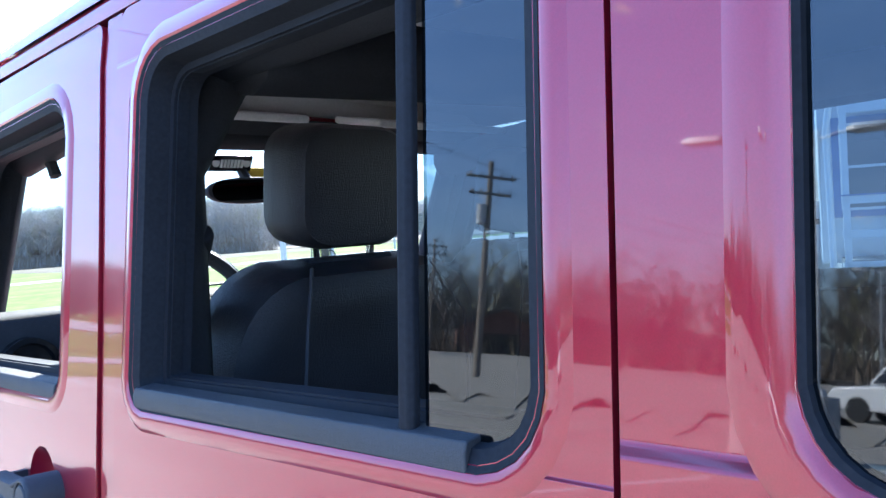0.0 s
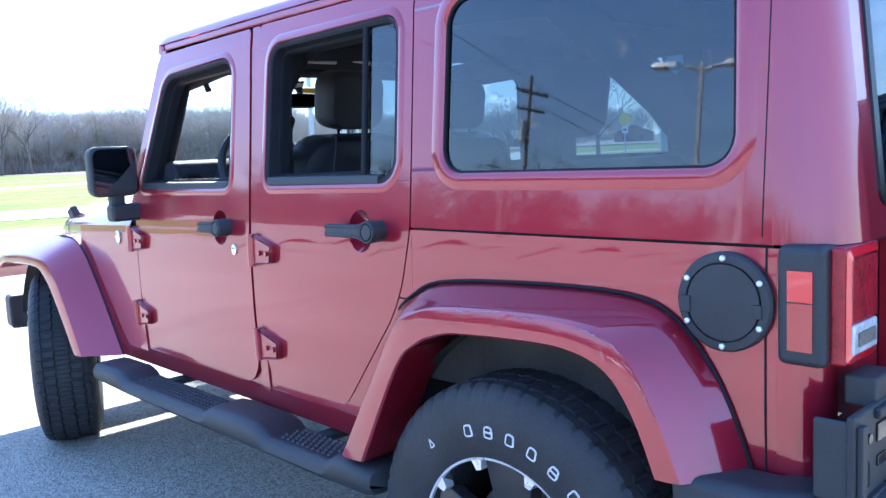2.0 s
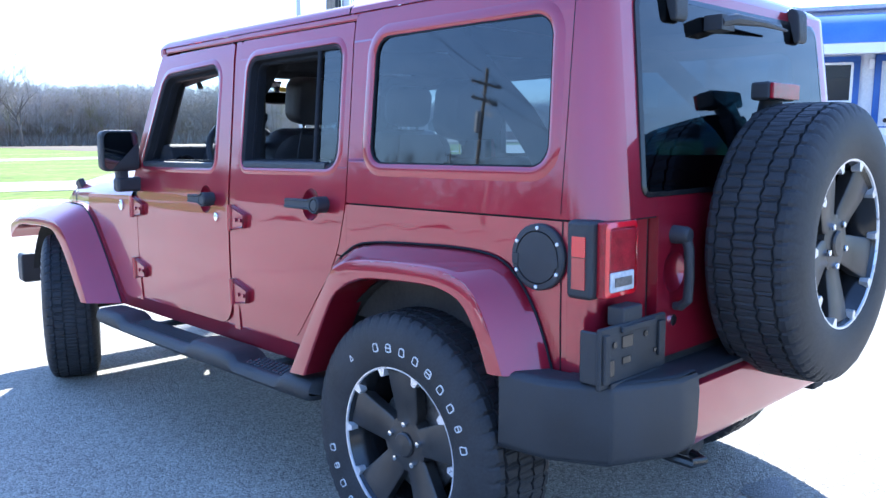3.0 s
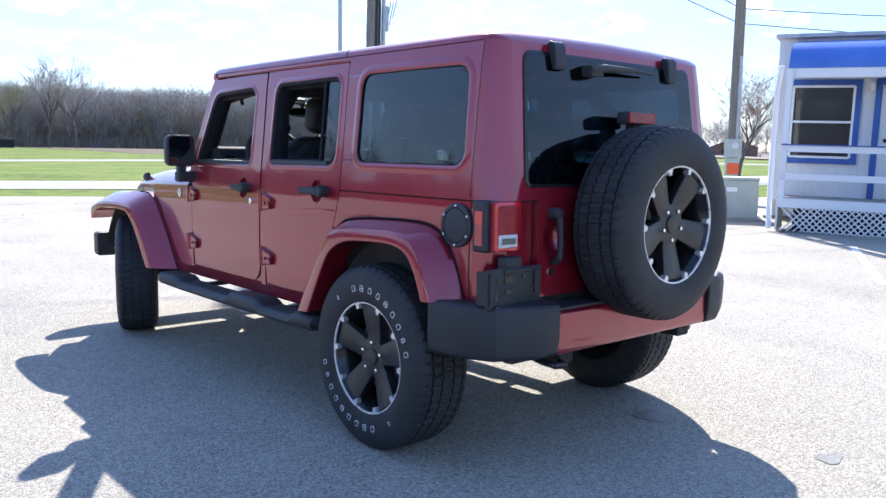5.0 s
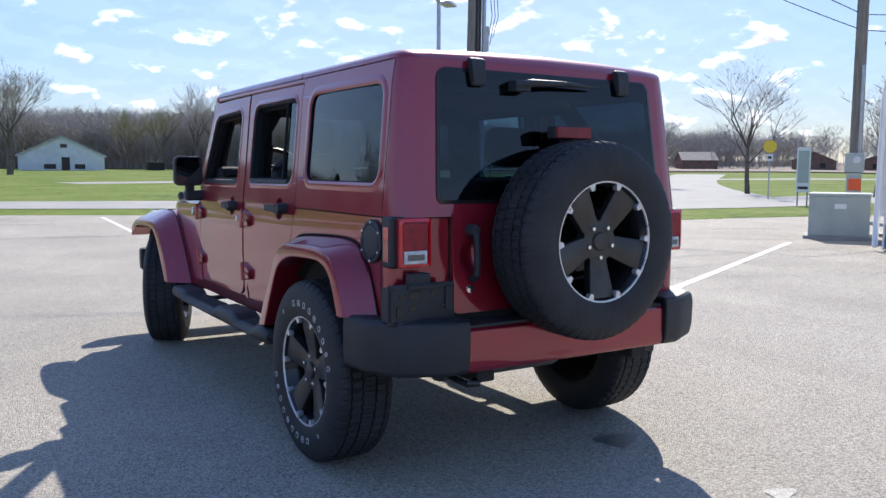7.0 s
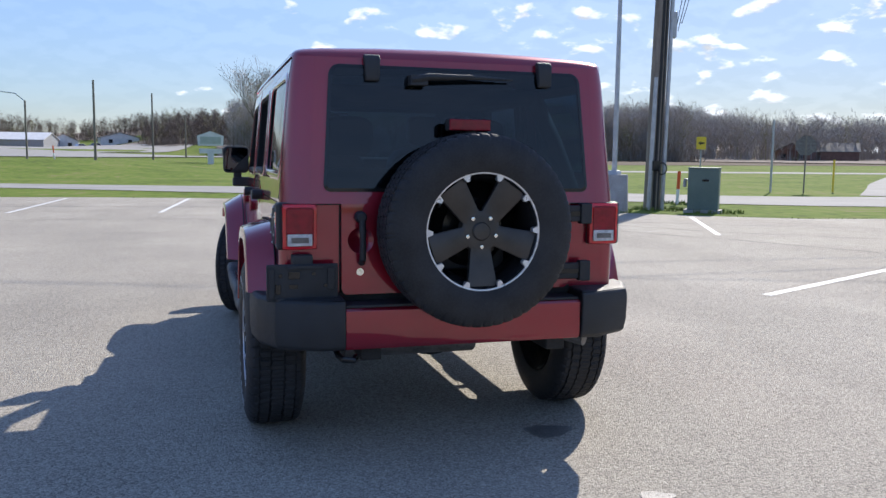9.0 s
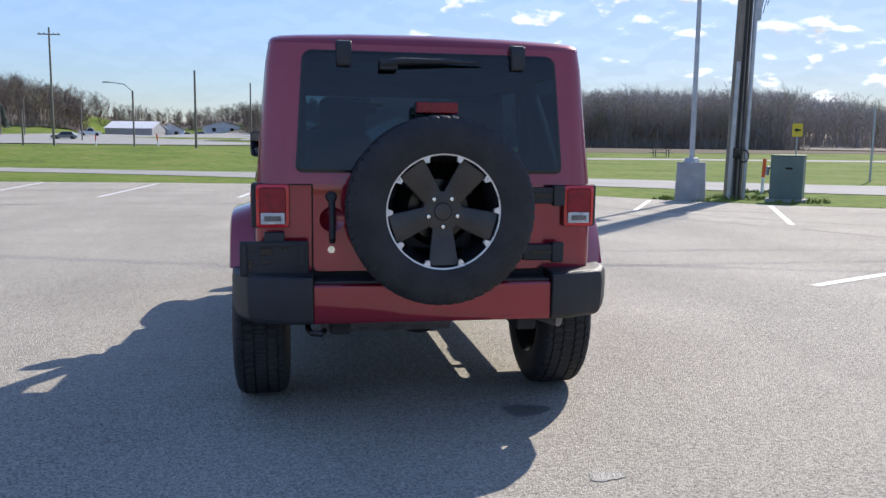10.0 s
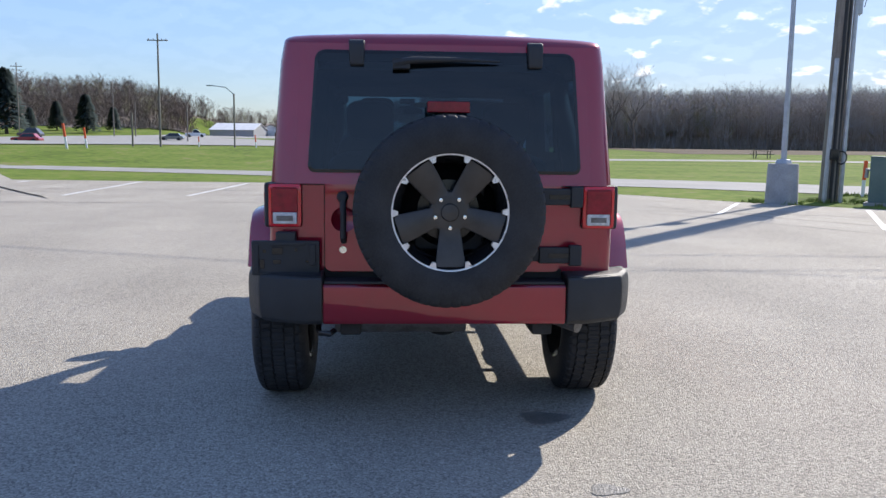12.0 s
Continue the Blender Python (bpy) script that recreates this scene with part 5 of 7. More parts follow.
for a in (0.0, math.pi, -math.pi / 2 + 0.35, -math.pi / 2 - 0.35):
    tube(bm, [TILTW @ Vector((0.05 * math.cos(a), 0.05 * math.sin(a), 0.0)), TILTW @ Vector((0.18 * math.cos(a), 0.18 * math.sin(a), 0))], 0.016, 6)
part("steering_spokes", bm, CABIN, steer)
part("steering_column", tube(bmnew(), [(-0.37, 1.56, 1.10), (-0.37, 1.80, 1.0)], 0.05, 10), CABIN, steer)
bm = cushion(bmnew(), (-0.125, 1.735, 1.506), (0.20, 0.035, 0.060), pose(0, 0, 0, 0, 0, -14), 0.4)
tube(bm, [(-0.11, 1.75, 1.52), (-0.10, 1.80, 1.56)], 0.012, 8)
rv = part("interior_mirror", bm, CABIN, jeep, "black interior mirror")
bm = bmnew()
bm.faces.new([bm.verts.new((-0.130 + u, 1.7160 - 0.25 * u, 1.506 + v)) for u, v in rounded([(-0.088, -0.023), (0.088, -0.023), (0.088, 0.023), (-0.088, 0.023)], 0.020, 4)])
part("mirror_glass", bm, MIRROR, rv, smooth=0)
for s in (-1, 1):
    part("sun_visor", boxed((s * 0.33, 1.60, 1.655), (0.46, 0.17, 0.018), pose(0, 0, 0, 12)), LINER, jeep, "grey folded sun visor", bevel=0.006)
bm = tube(bmnew(), [(-0.60, 1.70, 1.60), (-0.595, 1.66, 1.57), (-0.59, 1.645, 1.53)], 0.011, 8)
part("grab_strap", bm, CABIN, jeep, "black grab strap")
part("pillar_trim", panel(bmnew(), offset(SH_OUT, 0.012), offset(SH_IN, 0.004), lambda u, v, d: shield(u, v, 0.048 + d), 0.012), CABIN, jeep, "black inner windshield trim", smooth=0)
part("header_pad", boxed((-0.015, 1.742, 1.637), (1.22, 0.05, 0.075), pose(0, 0, 0, -25)), CABIN, jeep, "black padded windshield header", bevel=0.02)
bm = bmnew()
box(bm, (0, -0.20, 0.78), (1.2, 0.70, 0.04))
part("cargo_floor", bm, CABIN, jeep, "black carpeted cargo floor")

# ---- outdoor materials ----
ASPHALT = principled("worn_asphalt", (0.22, 0.21, 0.20), 0.85, Specular_IOR_Level=0.3)


def chippings(m, sealed, scale=125.0):
    """Worn asphalt: pale and dark stones in binder, old stains and paler wheel tracks."""
    nt = m.node_tree
    b = nt.nodes["Principled BSDF"]
    tc = nt.nodes.new("ShaderNodeTexCoord")

    def noise(sc, det, rgh=0.6, stretch=None):
        n = nt.nodes.new("ShaderNodeTexNoise")
        n.inputs["Scale"].default_value, n.inputs["Detail"].default_value, n.inputs["Roughness"].default_value = sc, det, rgh
        v = tc.outputs["Object"]
        if stretch:
            mp = nt.nodes.new("ShaderNodeMapping")
            mp.inputs["Scale"].default_value = stretch
            mp.inputs["Rotation"].default_value = (0, 0, 0.5)
            nt.links.new(v, mp.inputs["Vector"])
            v = mp.outputs[0]
        nt.links.new(v, n.inputs["Vector"])
        return n.outputs["Fac"]

    def math_(op, a, c):
        n = nt.nodes.new("ShaderNodeMath")
        n.operation = op
        for i, v in enumerate((a, c)):
            if isinstance(v, (int, float)):
                n.inputs[i].default_value = v
            else:
                nt.links.new(v, n.inputs[i])
        return n.outputs[0]

    vo = nt.nodes.new("ShaderNodeTexVoronoi")
    vo.inputs["Scale"].default_value = scale
    nt.links.new(tc.outputs["Object"], vo.inputs["Vector"])
    sp = nt.nodes.new("ShaderNodeSeparateColor")
    nt.links.new(vo.outputs["Color"], sp.inputs[0])
    stone = sp.outputs[0]
    patch = noise(0.45, 8.0, 0.62)
    tracks = noise(0.6, 3.0, 0.5, (1.0, 0.12, 1.0))
    fine = noise(42.0, 5.0, 0.7)
    v = math_("ADD", math_("MULTIPLY", stone, 0.43), math_("MULTIPLY", fine, 0.44))
    v = math_("ADD", v, math_("MULTIPLY", patch, 0.38))
    v = math_("ADD", v, math_("MULTIPLY", tracks, 0.22))
    v = math_("SUBTRACT", v, 0.19)
    cr = nt.nodes.new("ShaderNodeValToRGB")
    el = cr.color_ramp.elements
    el[0].position, el[1].position = 0.12, 0.95
    el[0].color, el[1].color = (*sealed[0], 1), (*sealed[-1], 1)
    for k, c in enumerate(sealed[1:-1]):
        e = el.new(0.12 + 0.83 * (k + 1) / (len(sealed) - 1))
        e.color = (*c, 1)
    nt.links.new(v, cr.inputs[0])
    nt.links.new(cr.outputs[0], b.inputs["Base Color"])
    hgt = math_("SUBTRACT", math_("MULTIPLY", fine, 0.8), vo.outputs["Distance"])
    bp = nt.nodes.new("ShaderNodeBump")
    bp.inputs["Strength"].default_value, bp.inputs["Distance"].default_value = 0.8, 0.006
    nt.links.new(hgt, bp.inputs["Height"])
    nt.links.new(bp.outputs[0], b.inputs["Normal"])
    return m


chippings(ASPHALT, ((0.090, 0.083, 0.070), (0.194, 0.177, 0.148), (0.338, 0.308, 0.256), (0.450, 0.410, 0.340), (0.67, 0.618, 0.52)))
ROAD = principled("pale_road", (0.33, 0.32, 0.31), 0.9)
varied(ROAD, ((0.22, 0.212, 0.195), (0.32, 0.308, 0.285)), scale=0.5, fine=30, fine_mix=0.5, bump=0.2, bump_scale=60)
GRASS = principled("spring_grass", (0.09, 0.15, 0.03), 0.95, Specular_IOR_Level=0.08)
varied(GRASS, ((0.075, 0.098, 0.022), (0.112, 0.165, 0.024), (0.150, 0.190, 0.036), (0.195, 0.170, 0.085)), scale=0.22, detail=10, fine=2.2, fine_mix=0.55, bump=0.6, bump_scale=22.0, lo=0.38, hi=0.64)
FIELD = principled("fallow_field", (0.17, 0.13, 0.095), 0.95, Specular_IOR_Level=0.1)
varied(FIELD, ((0.095, 0.076, 0.056), (0.150, 0.120, 0.085)), scale=0.08, fine=2.0, fine_mix=0.5)
STRIPE = principled("worn_white_paint", (0.75, 0.75, 0.74), 0.7)
varied(STRIPE, ((0.36, 0.35, 0.335), (0.66, 0.655, 0.63)), scale=9, fine=90, fine_mix=0.5, lo=0.30, hi=0.50)
OIL = principled("oil_stained_asphalt", (0.09, 0.088, 0.085), 0.47)
varied(OIL, ((0.10, 0.096, 0.090), (0.19, 0.18, 0.165)), scale=9, fine=90, fine_mix=0.5, bump=0.5, bump_scale=110)
CRACK = principled("crack_sealer", (0.06, 0.058, 0.056), 0.7)
CONCRETE = principled("concrete", (0.36, 0.35, 0.335), 0.9)
varied(CONCRETE, ((0.27, 0.262, 0.25), (0.43, 0.42, 0.40)), scale=3, fine=40, fine_mix=0.45, bump=0.35, bump_scale=60)
GALV = principled("galvanised_steel", (0.45, 0.46, 0.47), 0.5, 0.6)
varied(GALV, ((0.36, 0.37, 0.38), (0.54, 0.55, 0.56)), scale=5, fine=50, rough=(0.4, 0.65))
POLE = principled("weathered_pole_wood", (0.16, 0.125, 0.10), 0.9)
varied(POLE, ((0.15, 0.128, 0.105), (0.30, 0.262, 0.22)), scale=3, fine=30, fine_mix=0.5, bump=0.5, bump_scale=30, stretch=(6, 6, 0.6))
BARK = principled("grey_bark", (0.13, 0.105, 0.085), 0.95)
varied(BARK, ((0.085, 0.070, 0.058), (0.165, 0.135, 0.110)), scale=4, fine=40, bump=0.4, bump_scale=30)
GREENBOX = principled("green_painted_steel", (0.115, 0.165, 0.145), 0.5)
varied(GREENBOX, ((0.095, 0.140, 0.125), (0.14, 0.19, 0.165)), scale=2.5, fine=40, rough=(0.4, 0.6))
PALEBOX = principled("pale_painted_steel", (0.40, 0.44, 0.40), 0.5)
varied(PALEBOX, ((0.34, 0.375, 0.34), (0.46, 0.50, 0.46)), scale=2.0, fine=40, rough=(0.4, 0.6))
SIDING = principled("white_siding", (0.70, 0.70, 0.69), 0.6)
varied(SIDING, ((0.58, 0.58, 0.58), (0.76, 0.76, 0.75)), scale=1.2, fine=30, fine_mix=0.4)
BLUE = principled("blue_paint", (0.03, 0.10, 0.34), 0.5)
varied(BLUE, ((0.025, 0.080, 0.29), (0.04, 0.12, 0.40)), scale=2, fine=40)
AWNING = principled("blue_awning_vinyl", (0.05, 0.12, 0.50), 0.35)
varied(AWNING, ((0.06, 0.14, 0.46), (0.10, 0.20, 0.58)), scale=1.5, fine=60)
DARKPANE = principled("dark_window_pane", (0.03, 0.034, 0.038), 0.06)
WOODTRIM = principled("grey_deck_wood", (0.33, 0.32, 0.31), 0.85)
varied(WOODTRIM, ((0.22, 0.20, 0.18), (0.38, 0.36, 0.33)), scale=4, fine=50, stretch=(1, 6, 6))
ORANGE = principled("orange_plastic", (0.72, 0.10, 0.02), 0.45)
SIGNYELLOW = principled("yellow_sign", (0.78, 0.55, 0.04), 0.5)
BLACKWIRE = principled("black_cable", (0.02, 0.02, 0.02), 0.6)
BRICK = principled("far_brick", (0.22, 0.12, 0.09), 0.9)
varied(BRICK, ((0.17, 0.09, 0.07), (0.27, 0.15, 0.11)), scale=1, fine=8)
ROOFING = principled("grey_shingle", (0.14, 0.13, 0.125), 0.9)
varied(ROOFING, ((0.10, 0.095, 0.09), (0.18, 0.17, 0.16)), scale=1, fine=6)


def island(name, a, b, rough=0.95):
    """Colour varied from piece to piece inside one mesh."""
    m = principled(name, a, rough)
    nt = m.node_tree
    g = nt.nodes.new("ShaderNodeNewGeometry")
    cr = nt.nodes.new("ShaderNodeValToRGB")
    cr.color_ramp.elements[0].color, cr.color_ramp.elements[1].color = (*a, 1), (*b, 1)
    nt.links.new(g.outputs["Random Per Island"], cr.inputs[0])
    nt.links.new(cr.outputs[0], nt.nodes["Principled BSDF"].inputs["Base Color"])
    return m


# Paler than bark: haze over the far backlit woods is put into the colour.
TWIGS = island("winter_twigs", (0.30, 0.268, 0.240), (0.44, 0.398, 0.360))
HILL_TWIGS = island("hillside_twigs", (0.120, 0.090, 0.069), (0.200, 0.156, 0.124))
# Darker copy of the twigs, to offset the sun falling on their near side.
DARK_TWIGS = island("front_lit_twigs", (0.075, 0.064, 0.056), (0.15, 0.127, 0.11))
CONIFER = island("conifer_needles", (0.020, 0.040, 0.036), (0.050, 0.078, 0.066))
BLADES = island("grass_blades", (0.11, 0.165, 0.025), (0.19, 0.24, 0.05))
SCRUB = island("dry_scrub", (0.17, 0.135, 0.100), (0.30, 0.245, 0.185))
BUDS = island("spring_buds", (0.22, 0.21, 0.10), (0.34, 0.31, 0.17))

# ---- ground ----


def sstep(a, b, x):
    t = min(1.0, max(0.0, (x - a) / (b - a)))
    return t * t * (3 - 2 * t)


def height(x, y):
    """Level round the lot; gentle rise far ahead, more on the left."""
    r = math.hypot(x, y)
    if r < 24:
        return 0.0
    az = math.degrees(math.atan2(x, y))
    left = sstep(0, -8, az) * (1 if az > -50 else sstep(-75, -50, az))
    ahead = sstep(-80, -50, az) * sstep(75, 55, az) * (1 - left)
    h = ahead * 0.9 * sstep(45, 150, r)
    h += ahead * sstep(170, 420, r) * 16 * (1 - 0.75 * sstep(31, 40, az))
    if left:
        hill = 7 + 9 * sstep(-9, -19, az)
        h += left * float(np.interp(r, (24, 43, 62, 80, 110, 150, 180, 205, 235, 330, 450), (0, 0, 0.85, 0.7, 0.5, 0.75, 1.9, 2.5, 4.3, hill, hill + 4)))
        level = sstep(-15.5, -12.5, az) * sstep(175, 215, r) * sstep(325, 300, r)
        h -= left * level * 0.85 * max(0.0, h - 2.0)
    return h


def terrain(bm, xs, ys, lift=0.0):
    V = [[bm.verts.new((x, y, height(x, y) + lift)) for x in xs] for y in ys]
    for j in range(len(ys) - 1):
        for i in range(len(xs) - 1):
            bm.faces.new((V[j][i], V[j][i + 1], V[j + 1][i + 1], V[j + 1][i]))
    return bm


steps = [0, 6, 12, 18, 24, 30, 36, 42, 48, 54, 60, 67, 75, 84, 94, 104, 114, 124, 136, 148, 160, 172, 184, 196, 210, 225, 240, 260, 285, 315, 350, 400, 500, 700, 1100, 1800, 2600]
axis = [-v for v in reversed(steps[1:])] + steps
ground = tagged(link("ground", terrain(bmnew(), axis, axis, -0.012), GRASS, smooth=60), "green spring grass running to low wooded hills", "ground", kind="structure")


def ribbon(pts, width, lift, name, mat, label, category, n=6, narrow=0.0):
    """A strip of paving along a line, laid on the ground."""
    pts = smooth_path(pts, n)
    bm = bmnew()
    L, R = [], []
    for i, p in enumerate(pts):
        a, b = Vector(pts[max(0, i - 1)]), Vector(pts[min(len(pts) - 1, i + 1)])
        t = (b - a).normalized()
        q = Vector((-t.y, t.x)) * (width / 2 - narrow * sstep(4, -8, p[0]))
        for side_, s in ((L, 1), (R, -1)):
            x, y = p[0] + s * q.x, p[1] + s * q.y
            side_.append(bm.verts.new((x, y, height(x, y) + lift)))
    for i in range(len(pts) - 1):
        bm.faces.new((L[i], R[i], R[i + 1], L[i + 1]))
    return tagged(link(name, bm, mat), label, category, kind="structure")


LOT = [(-84, 22.0), (-42, 22.6), (-34, 26.5), (-29.5, 30.5), (-25, 32.2), (-19.5, 28.0), (-15.5, 23.2), (-12.5, 22.7), (-4.4, 22.2), (-1.0, 21.6), (2.2, 20.0), (4.6, 18.6), (6.2, 17.1), (7.8, 14.9), (10.1, 12.8), (12.2, 11.6), (16.4, 11.1), (19, 10.7), (27, 9.0), (40, 6.5), (46, -4), (44, -40), (-84, -40)]
bm = bmnew()
bm.faces.new([bm.verts.new((x, y, 0.0)) for x, y in LOT])
bmesh.ops.triangulate(bm, faces=bm.faces[:])
lot = tagged(link("parking_lot", bm, ASPHALT), "sunlit worn grey asphalt parking lot with fine cracks", "parking lot", kind="structure")
ribbon([(-70, 60), (-40, 44), (-19, 35.8), (-6, 30.6), (4, 26.5), (10, 23.8), (14, 21.0), (19, 18.6), (28, 18.2), (45, 20.5), (80, 24)], 6.2, 0.006, "road", ROAD, "pale two-lane side road beyond the grass verge", "road", narrow=1.1)
ribbon([(7, 64), (12, 65), (18, 66), (32, 66), (60, 58), (95, 44)], 5.0, 0.004, "far_road", ROAD, "pale narrow road across the grass", "road")
ribbon([(-120, 70), (-95, 98), (-72, 118), (-56, 138), (-42, 168), (-30, 205), (-24, 250)], 46, 0.12, "highway", ROAD, "wide pale highway rising to wooded hills", "road")
ribbon([(-64, 136), (-45, 141), (-22, 145), (4, 146)], 36, 0.10, "highway", ROAD, "wide pale highway crossing behind the green bank", "road")
ribbon([(26, 20), (33, 27), (42, 36), (60, 52), (90, 75)], 6.5, 0.008, "side_road", ROAD, "pale gravelly side road leading to houses", "road")
bm = bmnew()
xs = [34 + 6 * i for i in range(17)]
ys = [92, 100, 110, 120, 130, 140, 150, 162, 176]
terrain(bm, xs, ys, 0.02)
tagged(link("field", bm, FIELD), "brown fallow field below the woods", "field", kind="structure")


def stripe(name, a, b, w=0.10):
    a, b = Vector(a), Vector(b)
    t = (b - a).normalized()
    q = Vector((-t.y, t.x)) * w / 2
    bm = bmnew()
    n = 8
    for k in range(n):
        p, r = a + (b - a) * k / n, a + (b - a) * (k + 1) / n
        bm.faces.new([bm.verts.new((v.x, v.y, 0.004)) for v in (p + q, p - q, r - q, r + q)])
    bmesh.ops.remove_doubles(bm, verts=bm.verts[:], dist=1e-5)
    return tagged(link(name, bm, STRIPE), "worn white painted parking line on asphalt", "road marking", group="parking lines", kind="structure")


for a, b in (((1.25, 13.6), (1.65, 19.3)), ((1.25, 13.6), (4.1, 18.4)), ((6.05, 11.3), (7.75, 14.4)), ((7.60, 8.35), (9.75, 12.5)), ((4.16, 2.64), (10.75, 5.75)), ((-1.92, 15.2), (-1.36, 21.3)), ((-5.01, 15.4), (-4.70, 21.6)), ((-7.80, 15.2), (-8.05, 22.0)), ((-10.9, 15.2), (-11.4, 22.0)), ((5.9, 0.45), (9.3, 2.15)), ((-3.0, -9.0), (-8.0, -9.6)), ((-3.0, -5.8), (-8.4, -6.2)), ((-5.2, 2.0), (-10.5, 1.4)), ((-5.4, 5.2), (-10.5, 4.7))):
    stripe("parking_line", a, b)


def blot(name, x, y, rx, ry, mat, label, seed):
    rnd = random.Random(seed)
    bm = bmnew()
    pts = []
    for k in range(26):
        a = 2 * math.pi * k / 26
        f = 1 + 0.16 * math.sin(3 * a + seed) + rnd.uniform(-0.07, 0.07)
        pts.append(bm.verts.new((x + rx * f * math.cos(a), y + ry * f * math.sin(a), 0.003)))
    bm.faces.new(pts)
    return tagged(link(name, bm, mat), label, "stain", kind="structure")


blot("oil_stain", 0.475, -0.524, 0.115, 0.085, OIL, "dark oil stain on asphalt", 1)
blot("oil_stain", 0.565, -1.345, 0.07, 0.05, OIL, "small dark stain on asphalt", 2)


def crack(pts, w, seed):
    rnd = random.Random(seed)
    pts = smooth_path(pts, 10)
    bm = bmnew()
    prev = None
    for i, p in enumerate(pts):
        a, b = Vector(pts[max(0, i - 1)]), Vector(pts[min(len(pts) - 1, i + 1)])
        t = (b - a).normalized()
        q = Vector((-t.y, t.x)) * w * rnd.uniform(0.25, 0.75)
        c = Vector(p) + Vector((rnd.uniform(-1, 1), rnd.uniform(-1, 1))) * w * 0.6
        cur = [bm.verts.new((c.x + s * q.x, c.y + s * q.y, 0.0035)) for s in (1, -1)]
        if prev:
            bm.faces.new((prev[0], prev[1], cur[1], cur[0]))
        prev = cur
    return tagged(link("crack", bm, CRACK), "thin dark crack line in the asphalt", "crack", kind="structure")


crack([(5.2, 13.2), (6.6, 10.9), (8.0, 8.9), (10.5, 6.8), (13, 4.8)], 0.045, 3)
crack([(4.5, 12.0), (7.5, 11.2), (10.5, 9.6), (15, 7.6)], 0.05, 4)
crack([(-14, 13.8), (-8, 13.0), (-2, 13.3), (4.0, 11.8), (7, 8.0), (9, 4.0)], 0.045, 5)
crack([(-12, 18.1), (-4, 17.6), (2, 16.6), (5, 15.2)], 0.06, 7)

# tufts along the verge
rnd = random.Random(5)
verts, faces = [], []


def tuft(x, y, n, hmax, spread):
    for _ in range(n):
        px, py = x + rnd.uniform(-spread, spread), y + rnd.uniform(-spread, spread)
        a = rnd.uniform(0, math.tau)
        h = rnd.uniform(0.4, 1.0) * hmax
        w = 0.012
        k = len(verts)
        z = height(px, py) - 0.012
        verts.extend([(px - w * math.cos(a), py - w * math.sin(a), z), (px + w * math.cos(a), py + w * math.sin(a), z), (px + rnd.uniform(-0.5, 0.5) * h, py + rnd.uniform(-0.5, 0.5) * h, z + h)])
        faces.append((k, k + 1, k + 2))


for i in range(len(LOT) - 4):
    a, b = Vector(LOT[i]), Vector(LOT[i + 1])
    if a.x < -31:
        continue
    nrm = Vector((-(b - a).y, (b - a).x)).normalized()
    if nrm.y < 0:
        nrm = -nrm
    k = int((b - a).length / 0.07)
    for j in range(k):
        p = a + (b - a) * j / k + nrm * rnd.uniform(-0.06, 0.25)
        tuft(p.x, p.y, 3, 0.04, 0.05)
for cx, cy in ((10.5, 15.1), (11.4, 13.9), (12.7, 17.6), (8.7, 14.6)):
    for _ in range(90):
        a = rnd.uniform(0, math.tau)
        tuft(cx + 0.75 * math.cos(a) * rnd.uniform(0.4, 1), cy + 0.75 * math.sin(a) * rnd.uniform(0.4, 1), 4, 0.13, 0.05)
me = bpy.data.meshes.new("verge_grass")
me.from_pydata(verts, [], faces)
me.materials.append(BLADES)
tagged(new("verge_grass", me), "ragged fringe of green grass along the asphalt", "grass", kind="stuff")

# ---- woods ----


